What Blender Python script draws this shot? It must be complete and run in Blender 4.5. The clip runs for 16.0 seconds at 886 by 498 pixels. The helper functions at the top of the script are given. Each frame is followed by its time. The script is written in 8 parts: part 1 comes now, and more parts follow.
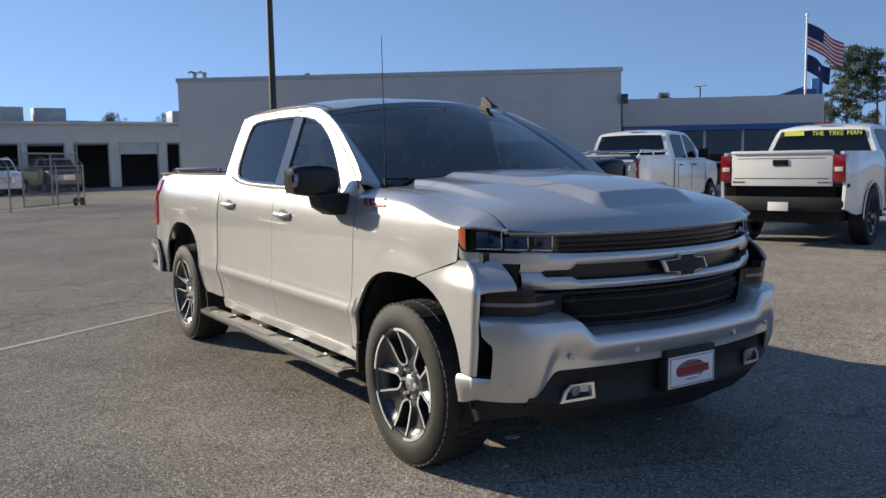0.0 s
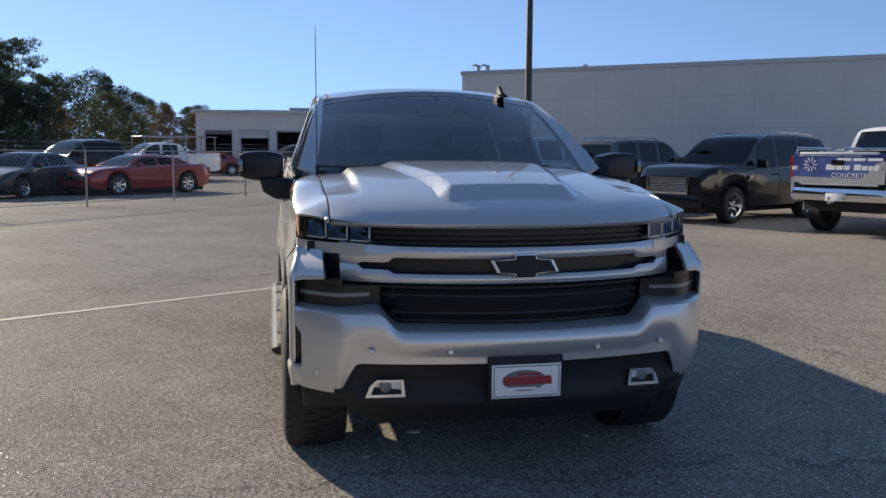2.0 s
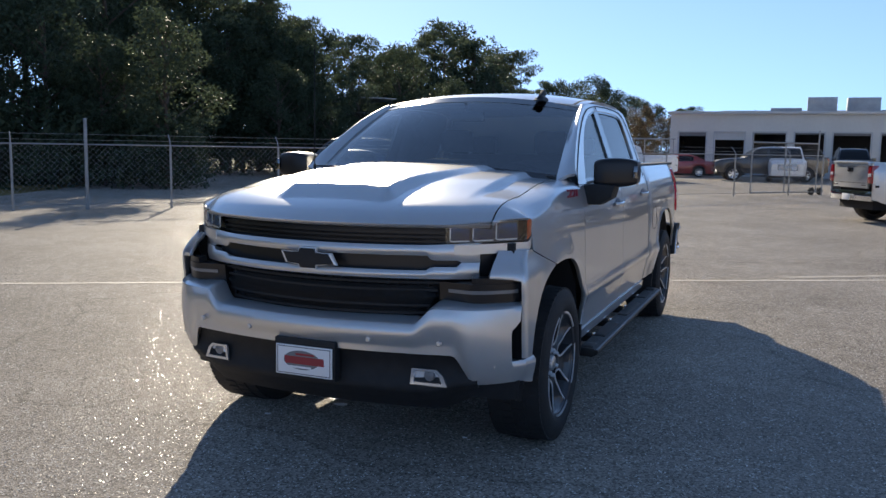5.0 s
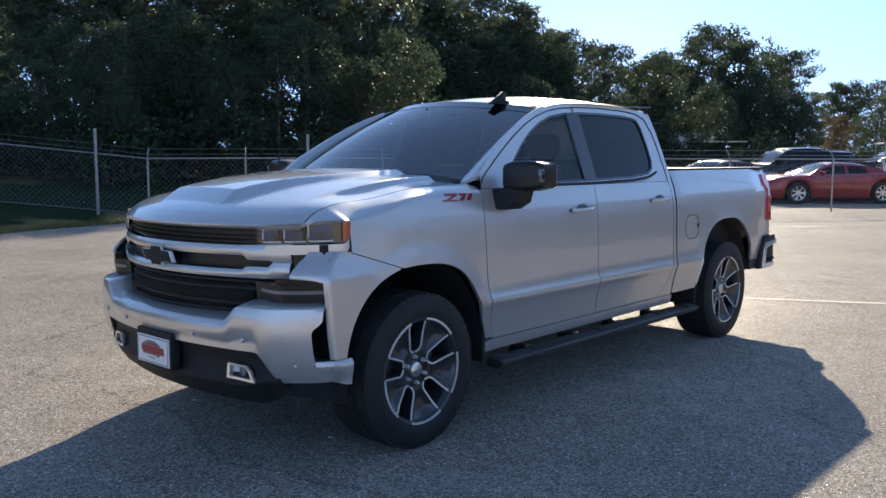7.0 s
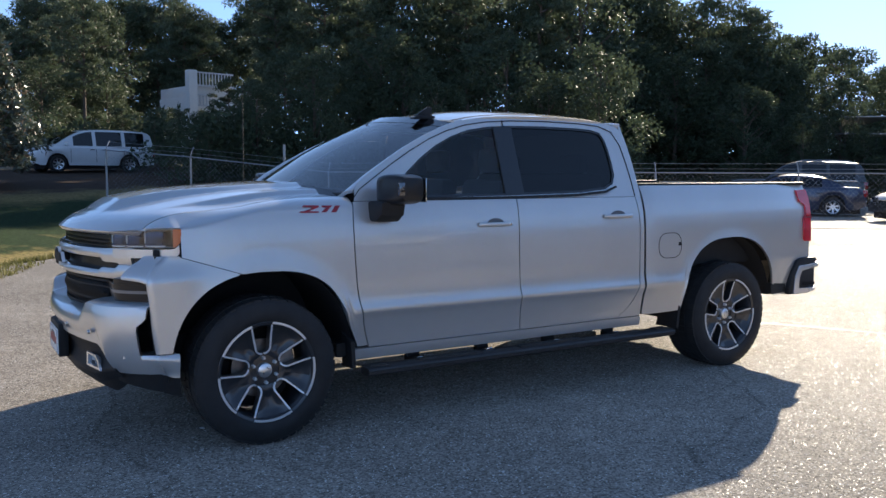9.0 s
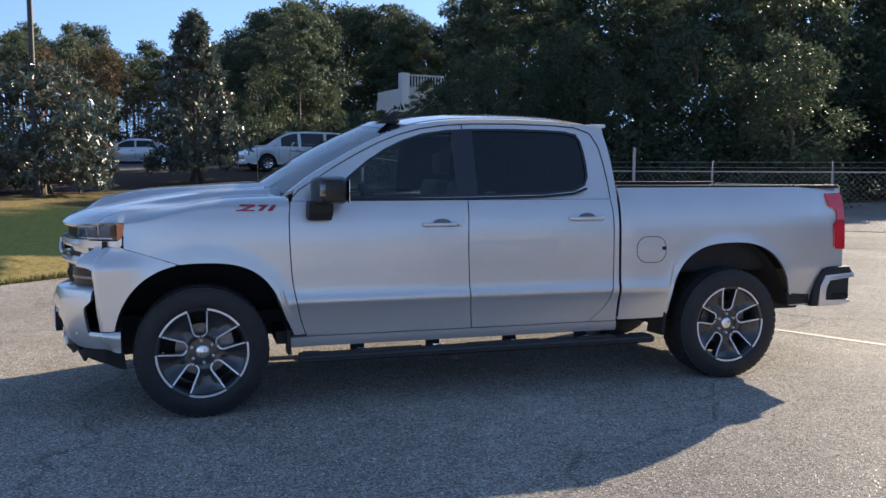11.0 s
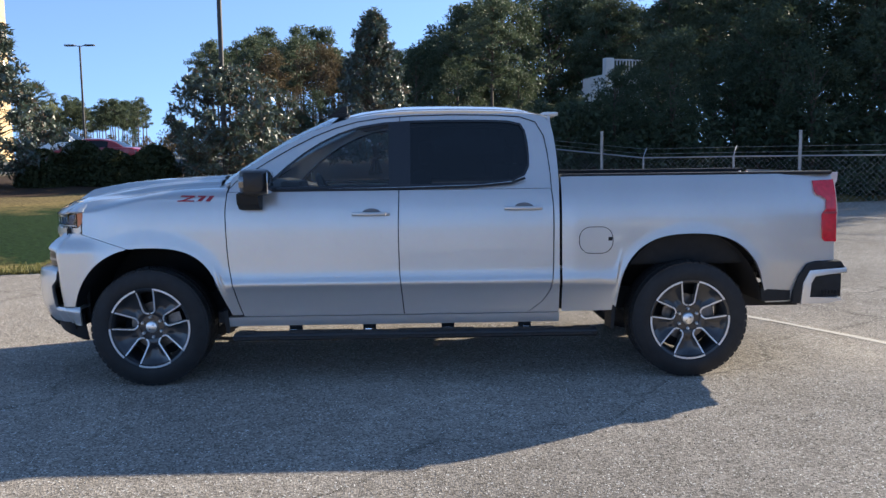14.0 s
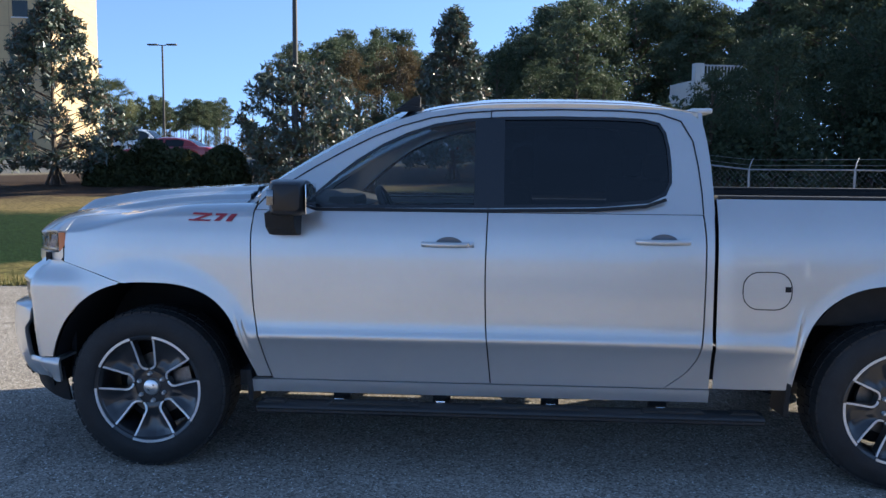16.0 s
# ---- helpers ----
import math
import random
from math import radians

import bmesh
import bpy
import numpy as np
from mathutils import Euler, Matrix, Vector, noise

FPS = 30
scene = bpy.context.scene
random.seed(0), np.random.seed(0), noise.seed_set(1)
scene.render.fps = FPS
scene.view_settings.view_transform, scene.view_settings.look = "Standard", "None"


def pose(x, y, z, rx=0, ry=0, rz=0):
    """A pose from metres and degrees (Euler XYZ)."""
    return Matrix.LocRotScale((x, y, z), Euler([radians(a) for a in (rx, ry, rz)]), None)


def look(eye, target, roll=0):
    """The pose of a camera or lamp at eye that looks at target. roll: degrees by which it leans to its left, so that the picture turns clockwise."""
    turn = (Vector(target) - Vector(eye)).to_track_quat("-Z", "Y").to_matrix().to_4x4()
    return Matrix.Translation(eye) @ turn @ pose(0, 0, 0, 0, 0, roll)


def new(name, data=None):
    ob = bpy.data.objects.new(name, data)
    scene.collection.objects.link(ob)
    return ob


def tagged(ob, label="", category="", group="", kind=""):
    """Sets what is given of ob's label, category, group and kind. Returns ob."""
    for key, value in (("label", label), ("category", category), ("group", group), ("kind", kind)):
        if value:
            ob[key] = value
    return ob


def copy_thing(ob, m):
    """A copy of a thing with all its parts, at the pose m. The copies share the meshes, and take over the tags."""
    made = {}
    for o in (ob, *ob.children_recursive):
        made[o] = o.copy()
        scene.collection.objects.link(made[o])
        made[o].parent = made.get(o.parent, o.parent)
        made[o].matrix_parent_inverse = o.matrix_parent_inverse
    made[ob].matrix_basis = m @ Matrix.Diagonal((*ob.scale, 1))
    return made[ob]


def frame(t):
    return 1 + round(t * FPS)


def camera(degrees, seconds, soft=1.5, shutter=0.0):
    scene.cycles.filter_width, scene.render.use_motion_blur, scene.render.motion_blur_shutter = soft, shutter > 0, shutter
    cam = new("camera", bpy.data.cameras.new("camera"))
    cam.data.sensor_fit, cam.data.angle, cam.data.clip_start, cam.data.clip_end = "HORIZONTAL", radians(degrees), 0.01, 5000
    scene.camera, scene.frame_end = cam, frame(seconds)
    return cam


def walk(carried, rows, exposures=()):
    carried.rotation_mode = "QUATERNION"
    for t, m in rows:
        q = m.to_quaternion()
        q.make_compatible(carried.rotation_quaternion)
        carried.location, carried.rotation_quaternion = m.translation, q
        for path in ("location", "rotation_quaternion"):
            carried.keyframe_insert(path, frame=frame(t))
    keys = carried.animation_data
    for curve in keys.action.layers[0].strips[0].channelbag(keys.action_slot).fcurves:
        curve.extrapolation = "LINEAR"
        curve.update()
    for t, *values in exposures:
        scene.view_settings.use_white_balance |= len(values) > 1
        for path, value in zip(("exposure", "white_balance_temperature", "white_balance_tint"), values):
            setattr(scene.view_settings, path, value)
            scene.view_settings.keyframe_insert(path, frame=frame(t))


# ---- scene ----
cam = camera(55.1, 16.0)
PATH = [
    (0, (3.582, -3.032, 1.515), (1.907, -1.96, 1.304), -1.0),
    (0.5, (3.825, -2.562, 1.507), (2.068, -1.629, 1.299), -0.5),
    (1, (4.021, -2.041, 1.492), (2.184, -1.279, 1.278), -0.2),
    (1.5, (4.193, -1.548, 1.504), (2.291, -0.971, 1.282), 0.1),
    (2, (4.346, -1.043, 1.489), (2.397, -0.653, 1.264), 0.3),
    (2.5, (4.463, -0.531, 1.516), (2.487, -0.33, 1.284), 0.6),
    (3, (4.578, -0.024, 1.522), (2.592, -0.013, 1.29), 0.9),
    (3.5, (4.55, 0.488, 1.534), (2.573, 0.299, 1.303), 1.2),
    (4, (4.553, 1.028, 1.546), (2.605, 0.638, 1.313), 1.2),
    (6.5, (3.472, 3.524, 1.507), (1.891, 2.320, 1.285), 0.3),
    (7, (3.152, 3.954, 1.508), (1.670, 2.628, 1.295), 0.1),
    (7.5, (2.828, 4.387, 1.503), (1.454, 2.948, 1.301), 0.1),
    (8, (2.423, 4.740, 1.510), (1.158, 3.203, 1.320), 0.2),
    (8.5, (2.015, 5.122, 1.509), (0.863, 3.498, 1.330), 0.3),
    (9, (1.590, 5.415, 1.512), (0.548, 3.717, 1.330), 0.2),
    (11.5, (-0.347, 6.485, 1.547), (-0.793, 4.544, 1.362), 0.2),
    (12, (-0.751, 6.576, 1.539), (-1.088, 4.613, 1.356), 0.1),
    (12.5, (-1.128, 6.675, 1.546), (-1.368, 4.698, 1.357), -0.1),
    (13, (-1.474, 6.746, 1.545), (-1.633, 4.763, 1.347), -0.4),
    (13.5, (-1.75, 6.761, 1.553), (-1.844, 4.774, 1.345), -0.7),
    (14, (-1.904, 6.808, 1.556), (-1.945, 4.819, 1.342), -0.7),
    (14.5, (-1.919, 6.682, 1.559), (-1.912, 4.694, 1.344), -0.6),
    (15, (-1.888, 6.277, 1.574), (-1.834, 4.289, 1.364), -0.4),
    (15.5, (-1.883, 5.741, 1.58), (-1.786, 3.754, 1.375), 0.1),
    (16, (-1.787, 5.157, 1.581), (-1.654, 3.171, 1.379), 0.5),
]
walk(cam, [(t, look(eye, target, roll)) for t, eye, target, roll in PATH],
     exposures=[(0.0, 0.60, 6380, 8), (2.0, 0.76, 6450, 8), (4.0, 0.80, 6400, 9), (6.5, 1.36, 6500, 9), (9.0, 1.36, 6400, 9), (11.5, 1.45, 6450, 10), (16.0, 1.44, 5950, 7)])

# ---- light ----
SUN_AZ, SUN_EL = radians(-148.3), radians(22.6)      # towards the sun
world = bpy.data.worlds.new("sky")
scene.world = world
world.use_nodes = True
wn = world.node_tree.nodes
sky = wn.new("ShaderNodeTexSky")
sky.sky_type, sky.sun_disc = "NISHITA", False
sky.sun_elevation, sky.sun_rotation = SUN_EL, radians(90) - SUN_AZ
sky.air_density, sky.dust_density, sky.ozone_density = 0.70, 0.04, 1.5
sky.altitude = 600.0
wn["Background"].inputs["Strength"].default_value = 0.124
# a clear dry sky: the bright band of the model's horizon is kept below the real horizon
sky_dir, sky_lift, sky_unit = wn.new("ShaderNodeTexCoord"), wn.new("ShaderNodeMapping"), wn.new("ShaderNodeVectorMath")
sky_lift.inputs["Location"].default_value = (0.0, 0.0, 0.20)
sky_unit.operation = "NORMALIZE"
world.node_tree.links.new(sky_dir.outputs["Generated"], sky_lift.inputs["Vector"])
world.node_tree.links.new(sky_lift.outputs[0], sky_unit.inputs[0])
world.node_tree.links.new(sky_unit.outputs[0], sky.inputs["Vector"])
world.node_tree.links.new(sky.outputs[0], wn["Background"].inputs["Color"])
sun = new("sun", bpy.data.lights.new("sun", "SUN"))
sun.data.energy, sun.data.angle, sun.data.color = 5.0, radians(0.55), (1.0, 0.86, 0.665)
to_sun = Vector((math.cos(SUN_AZ) * math.cos(SUN_EL), math.sin(SUN_AZ) * math.cos(SUN_EL), math.sin(SUN_EL)))
sun.rotation_euler = to_sun.to_track_quat("Z", "Y").to_euler()
scene.view_settings.exposure = 0.0

# ---- mesh tools ----
def part(name, bm, material, parent=None, label="", smooth=True, angle=40):
    """Links a bmesh as one mesh object under a thing or a part."""
    me = bpy.data.meshes.new(name)
    bmesh.ops.recalc_face_normals(bm, faces=bm.faces) if len(bm.faces) < 4000 else None
    if smooth:
        lim = radians(angle)
        for f in bm.faces:
            f.smooth = True
        for e in bm.edges:
            if len(e.link_faces) == 2 and e.calc_face_angle(0.0) > lim:
                e.smooth = False
    bm.to_mesh(me)
    bm.free()
    for m in (material if isinstance(material, (list, tuple)) else [material]):
        me.materials.append(m)
    ob = new(name, me)
    if parent is not None:
        ob.parent = parent
    if label:
        tagged(ob, label)
    return ob


def thing(name, label, category, group="", at=None, kind=""):
    """An empty that parents the parts of one thing."""
    e = new(name)
    e.empty_display_size = 0.2
    if at is not None:
        e.matrix_basis = at
    return tagged(e, label, category, group, kind)


def grid(bm, fn, nu, nv, mat=0):
    """A sheet of quads over fn(u, v), u and v from 0 to 1."""
    vs = [[bm.verts.new(fn(i / nu, j / nv)) for j in range(nv + 1)] for i in range(nu + 1)]
    for i in range(nu):
        for j in range(nv):
            try:
                f = bm.faces.new((vs[i][j], vs[i + 1][j], vs[i + 1][j + 1], vs[i][j + 1]))
                f.material_index = mat
            except ValueError:
                pass
    return vs


def thick(bm, d):
    """Gives a sheet a thickness d, to the side away from its normals."""
    faces = list(bm.faces)
    bmesh.ops.recalc_face_normals(bm, faces=faces)
    bm.normal_update()
    rim = [e for e in bm.edges if len(e.link_faces) == 1]
    back = {v: bm.verts.new(v.co - v.normal * d) for v in list(bm.verts)}
    for f in faces:
        bm.faces.new([back[v] for v in reversed(f.verts)]).material_index = f.material_index
    for e in rim:
        p, q = e.verts
        f = e.link_faces[0]
        loop = [v for v in f.verts]
        i = loop.index(p)
        if loop[(i + 1) % len(loop)] is q:
            p, q = q, p
        try:
            bm.faces.new((p, q, back[q], back[p]))
        except ValueError:
            pass


def box(bm, a, b, bev=0.0, mat=0, seg=2, m=None):
    c = [(p + q) / 2 for p, q in zip(a, b)]
    s = [abs(q - p) for p, q in zip(a, b)]
    g = bmesh.ops.create_cube(bm, size=1.0, matrix=Matrix.LocRotScale(c, None, s))
    vs = g["verts"]
    es = list({e for v in vs for e in v.link_edges})
    fs = list({f for v in vs for f in v.link_faces})
    for f in fs:
        f.material_index = mat
    if bev:
        r = bmesh.ops.bevel(bm, geom=es, offset=bev, segments=seg, affect="EDGES", profile=0.6)
        vs = list({v for f in r["faces"] for v in f.verts} | {v for v in vs if v.is_valid})
        for f in r["faces"]:
            f.material_index = mat
    if m is not None:
        bmesh.ops.transform(bm, matrix=m, verts=list({v for v in vs if v.is_valid}))
    return vs


def prism(bm, pts, place, d0, d1, bev=0.0, mat=0, seg=2):
    """A flat outline pts (a, b) pushed from d0 to d1; place(a, b, d) gives the point."""
    lo = [bm.verts.new(place(a, b, d0)) for a, b in pts]
    hi = [bm.verts.new(place(a, b, d1)) for a, b in pts]
    n = len(pts)
    fs = [bm.faces.new(lo[::-1]), bm.faces.new(hi)]
    for i in range(n):
        fs.append(bm.faces.new((lo[i], lo[(i + 1) % n], hi[(i + 1) % n], hi[i])))
    for f in fs:
        f.material_index = mat
    if bev:
        es = [e for e in fs[1].edges]
        r = bmesh.ops.bevel(bm, geom=es, offset=bev, segments=seg, affect="EDGES", profile=0.6)
        for f in r["faces"]:
            f.material_index = mat
    return fs


def lathe(bm, prof, n=32, mat=0, a0=0.0, a1=2 * math.pi, axis="y"):
    """Turns a profile (radius, along) round an axis through the origin."""
    full = abs(a1 - a0 - 2 * math.pi) < 1e-6
    rings = []
    for k in range(n if full else n + 1):
        a = a0 + (a1 - a0) * k / n
        c, s = math.cos(a), math.sin(a)
        rings.append([bm.verts.new((r * c, h, r * s) if axis == "y" else (r * c, r * s, h)) for r, h in prof])
    m = len(rings)
    for k in range(n):
        p, q = rings[k], rings[(k + 1) % m]
        for i in range(len(prof) - 1):
            try:
                bm.faces.new((p[i], p[i + 1], q[i + 1], q[i])).material_index = mat
            except ValueError:
                pass


def tube(bm, pts, r, n=8, mat=0, caps=True, r1=None):
    """A round bar along pts, from radius r to r1."""
    pts = [Vector(p) for p in pts]
    rings = []
    up = Vector((0, 0, 1))
    for i, p in enumerate(pts):
        d = (pts[min(i + 1, len(pts) - 1)] - pts[max(i - 1, 0)]).normalized()
        s = d.cross(up)
        if s.length < 1e-3:
            s = Vector((1, 0, 0))
        s.normalize()
        t = s.cross(d)
        rr = r if r1 is None else r + (r1 - r) * i / (len(pts) - 1)
        rings.append([bm.verts.new(p + rr * (math.cos(2 * math.pi * k / n) * s + math.sin(2 * math.pi * k / n) * t)) for k in range(n)])
    for a, b in zip(rings, rings[1:]):
        for k in range(n):
            bm.faces.new((a[k], a[(k + 1) % n], b[(k + 1) % n], b[k])).material_index = mat
    if caps:
        bm.faces.new(rings[0][::-1]).material_index = mat
        bm.faces.new(rings[-1]).material_index = mat


def ribbon(bm, pts, normals, w, h=0.002, mat=0):
    """A flat band of width w along pts, raised h along the normals."""
    pts = [Vector(p) for p in pts]
    prev = None
    for i, p in enumerate(pts):
        d = (pts[min(i + 1, len(pts) - 1)] - pts[max(i - 1, 0)]).normalized()
        nn = Vector(normals(p) if callable(normals) else normals).normalized()
        s = d.cross(nn).normalized() * (w / 2)
        q = [bm.verts.new(p + s + nn * h), bm.verts.new(p - s + nn * h), bm.verts.new(p - s - nn * 0.002), bm.verts.new(p + s - nn * 0.002)]
        if prev:
            for k in range(4):
                bm.faces.new((prev[k], prev[(k + 1) % 4], q[(k + 1) % 4], q[k])).material_index = mat
        prev = q


def lerp(a, b, t):
    return a + (b - a) * t


def curve_at(knots, x):
    """Smooth (monotone) interpolation through knots [(x, y)], ends held."""
    if x <= knots[0][0]:
        return knots[0][1]
    if x >= knots[-1][0]:
        return knots[-1][1]
    n = len(knots)
    for i in range(n - 1):
        if x <= knots[i + 1][0]:
            break
    def slope(k):
        if k <= 0 or k >= n - 1:
            return 0.0 if n > 2 else (knots[1][1] - knots[0][1]) / (knots[1][0] - knots[0][0])
        d0 = (knots[k][1] - knots[k - 1][1]) / (knots[k][0] - knots[k - 1][0])
        d1 = (knots[k + 1][1] - knots[k][1]) / (knots[k + 1][0] - knots[k][0])
        return 0.0 if d0 * d1 <= 0 else 2 * d0 * d1 / (d0 + d1)
    def end(k):
        if k == 0:
            return (knots[1][1] - knots[0][1]) / (knots[1][0] - knots[0][0])
        if k == n - 1:
            return (knots[-1][1] - knots[-2][1]) / (knots[-1][0] - knots[-2][0])
        return slope(k)
    (x0, y0), (x1, y1) = knots[i], knots[i + 1]
    h = x1 - x0
    t = (x - x0) / h
    m0, m1 = end(i) * h, end(i + 1) * h
    return (2 * t ** 3 - 3 * t ** 2 + 1) * y0 + (t ** 3 - 2 * t ** 2 + t) * m0 + (-2 * t ** 3 + 3 * t ** 2) * y1 + (t ** 3 - t ** 2) * m1


def smooth01(t):
    t = max(0.0, min(1.0, t))
    return t * t * (3 - 2 * t)

# ---- materials ----
def mat(name, color, rough=0.5, metal=0.0, coat=0.0, coat_rough=0.03, var=0.0, scale=8.0, bump=0.0, bump_scale=60.0, spec=0.5, flake=0.0, rvar=0.0, island=0.0, objvar=0.0, color2=None):
    """A principled material with variation at two scales, fine relief and optional metal flake."""
    m = bpy.data.materials.new(name)
    m.use_nodes = True
    nt = m.node_tree
    b = nt.nodes["Principled BSDF"]
    b.inputs["Roughness"].default_value, b.inputs["Metallic"].default_value = rough, metal
    b.inputs["Coat Weight"].default_value, b.inputs["Coat Roughness"].default_value = coat, coat_rough
    b.inputs["Specular IOR Level"].default_value = spec
    col = (*color, 1)
    b.inputs["Base Color"].default_value = col
    tc = nt.nodes.new("ShaderNodeTexCoord")
    src = tc.outputs["Object"]
    last = None
    if var or color2:
        n1 = nt.nodes.new("ShaderNodeTexNoise")
        n1.inputs["Scale"].default_value, n1.inputs["Detail"].default_value = scale, 6
        n2 = nt.nodes.new("ShaderNodeTexNoise")
        n2.inputs["Scale"].default_value, n2.inputs["Detail"].default_value = scale * 9, 3
        nt.links.new(src, n1.inputs["Vector"])
        nt.links.new(src, n2.inputs["Vector"])
        add = nt.nodes.new("ShaderNodeMath")
        add.operation = "ADD"
        half = nt.nodes.new("ShaderNodeMath")
        half.operation = "MULTIPLY"
        half.inputs[1].default_value = 0.5
        nt.links.new(n2.outputs[0], half.inputs[0])
        nt.links.new(n1.outputs[0], add.inputs[0])
        nt.links.new(half.outputs[0], add.inputs[1])
        ramp = nt.nodes.new("ShaderNodeMapRange")
        ramp.inputs["From Min"].default_value, ramp.inputs["From Max"].default_value = 0.5, 1.0
        nt.links.new(add.outputs[0], ramp.inputs["Value"])
        mix = nt.nodes.new("ShaderNodeMix")
        mix.data_type = "RGBA"
        mix.inputs["A"].default_value = (*[max(0, c * (1 - var)) for c in color], 1)
        mix.inputs["B"].default_value = (*color2, 1) if color2 else (*[min(1, c * (1 + var)) for c in color], 1)
        nt.links.new(ramp.outputs[0], mix.inputs["Factor"])
        last = mix.outputs["Result"]
    if island or objvar:
        hs = nt.nodes.new("ShaderNodeHueSaturation")
        rnd = nt.nodes.new("ShaderNodeObjectInfo").outputs["Random"] if objvar else nt.nodes.new("ShaderNodeNewGeometry").outputs["Random Per Island"]
        amount = objvar or island
        mr = nt.nodes.new("ShaderNodeMapRange")
        mr.inputs["To Min"].default_value, mr.inputs["To Max"].default_value = 1 - amount, 1 + amount
        nt.links.new(rnd, mr.inputs["Value"])
        nt.links.new(mr.outputs[0], hs.inputs["Value"])
        hs.inputs["Color"].default_value = col
        if last is not None:
            nt.links.new(last, hs.inputs["Color"])
        last = hs.outputs[0]
    if flake:
        vo = nt.nodes.new("ShaderNodeTexVoronoi")
        vo.inputs["Scale"].default_value = 900
        nt.links.new(src, vo.inputs["Vector"])
        mx = nt.nodes.new("ShaderNodeMix")
        mx.data_type = "RGBA"
        mx.blend_type = "OVERLAY"
        mx.inputs["Factor"].default_value = flake
        mx.inputs["A"].default_value = col
        if last is not None:
            nt.links.new(last, mx.inputs["A"])
        nt.links.new(vo.outputs["Color"], mx.inputs["B"])
        last = mx.outputs["Result"]
    if last is not None:
        nt.links.new(last, b.inputs["Base Color"])
    if rvar:
        n3 = nt.nodes.new("ShaderNodeTexNoise")
        n3.inputs["Scale"].default_value, n3.inputs["Detail"].default_value = 5.0, 5
        nt.links.new(src, n3.inputs["Vector"])
        mr = nt.nodes.new("ShaderNodeMapRange")
        mr.inputs["To Min"].default_value, mr.inputs["To Max"].default_value = max(0, rough - rvar), rough + rvar
        nt.links.new(n3.outputs[0], mr.inputs["Value"])
        nt.links.new(mr.outputs[0], b.inputs["Roughness"])
    if bump:
        nb = nt.nodes.new("ShaderNodeTexNoise")
        nb.inputs["Scale"].default_value, nb.inputs["Detail"].default_value = bump_scale, 4
        nt.links.new(src, nb.inputs["Vector"])
        bp = nt.nodes.new("ShaderNodeBump")
        bp.inputs["Strength"].default_value, bp.inputs["Distance"].default_value = bump, 0.01
        nt.links.new(nb.outputs[0], bp.inputs["Height"])
        nt.links.new(bp.outputs[0], b.inputs["Normal"])
    return m


def glass_mat(name, tint, rough=0.0, f0=0.06):
    """Tinted pane: clear through, with gloss that grows towards grazing."""
    m = bpy.data.materials.new(name)
    m.use_nodes = True
    nt = m.node_tree
    nt.nodes.remove(nt.nodes["Principled BSDF"])
    tr, gl, mx, lw = (nt.nodes.new("ShaderNode" + k) for k in ("BsdfTransparent", "BsdfGlossy", "MixShader", "LayerWeight"))
    tr.inputs["Color"].default_value = (*tint, 1)
    gl.inputs["Roughness"].default_value = rough
    lw.inputs["Blend"].default_value = 0.5
    pw, ml = nt.nodes.new("ShaderNodeMath"), nt.nodes.new("ShaderNodeMath")
    pw.operation, ml.operation = "POWER", "MULTIPLY_ADD"
    pw.inputs[1].default_value = 5.0
    ml.inputs[1].default_value, ml.inputs[2].default_value = 1 - f0, f0
    nt.links.new(lw.outputs["Facing"], pw.inputs[0])
    nt.links.new(pw.outputs[0], ml.inputs[0])
    nt.links.new(ml.outputs[0], mx.inputs[0])
    nt.links.new(tr.outputs[0], mx.inputs[1])
    nt.links.new(gl.outputs[0], mx.inputs[2])
    nt.links.new(mx.outputs[0], nt.nodes["Material Output"].inputs["Surface"])
    return m


M_PAINT = mat("silver_paint", (0.565, 0.57, 0.575), 0.31, 0.60, 1.0, 0.012, flake=0.12, var=0.03, scale=3)
M_BLACK = mat("black_plastic", (0.016, 0.017, 0.019), 0.58, spec=0.3, bump=0.15, bump_scale=400, var=0.2, scale=20)
M_GLOSS = mat("gloss_black", (0.010, 0.010, 0.012), 0.12, 0.0, 0.6)
M_RUBBER = mat("tyre_rubber", (0.017, 0.017, 0.018), 0.75, var=0.35, scale=12, bump=0.25, bump_scale=180)
M_CHROME = mat("chrome", (0.75, 0.76, 0.78), 0.10, 1.0)
M_BUMPER = mat("bright_bumper", (0.70, 0.71, 0.73), 0.22, 0.7, 0.6, 0.03)
M_MACHINED = mat("machined_alloy", (0.80, 0.81, 0.83), 0.30, 1.0, 0.5, bump=0.05, bump_scale=300)
M_EDGE = mat("bright_machined_edge", (0.70, 0.71, 0.73), 0.35, 0.4, 0.6)
# board, pads and edge near black: the shade below the sill is put in
M_BOARD = mat("blackened_board_plastic", (0.015, 0.015, 0.016), 0.55, var=0.3, scale=9, bump=0.15, bump_scale=300)
M_PAD = mat("blackened_tread_rubber", (0.024, 0.024, 0.024), 0.5, var=0.25, scale=14)
M_BOARDEDGE = mat("blackened_board_edge", (0.028, 0.028, 0.029), 0.35, 0.1, var=0.2, scale=12)
M_SMOKED = mat("smoked_lens", (0.014, 0.014, 0.016), 0.32, 0.0, 0.1, spec=0.3)
M_WHEELGREY = mat("wheel_grey_paint", (0.035, 0.037, 0.042), 0.32, 0.3, 0.6)
M_STEEL = mat("brake_steel", (0.22, 0.20, 0.19), 0.45, 0.8, var=0.3, scale=30)
M_SEAM = mat("shut_line", (0.012, 0.012, 0.014), 0.8)
M_LENS = glass_mat("clear_lens", (0.93, 0.95, 0.97))
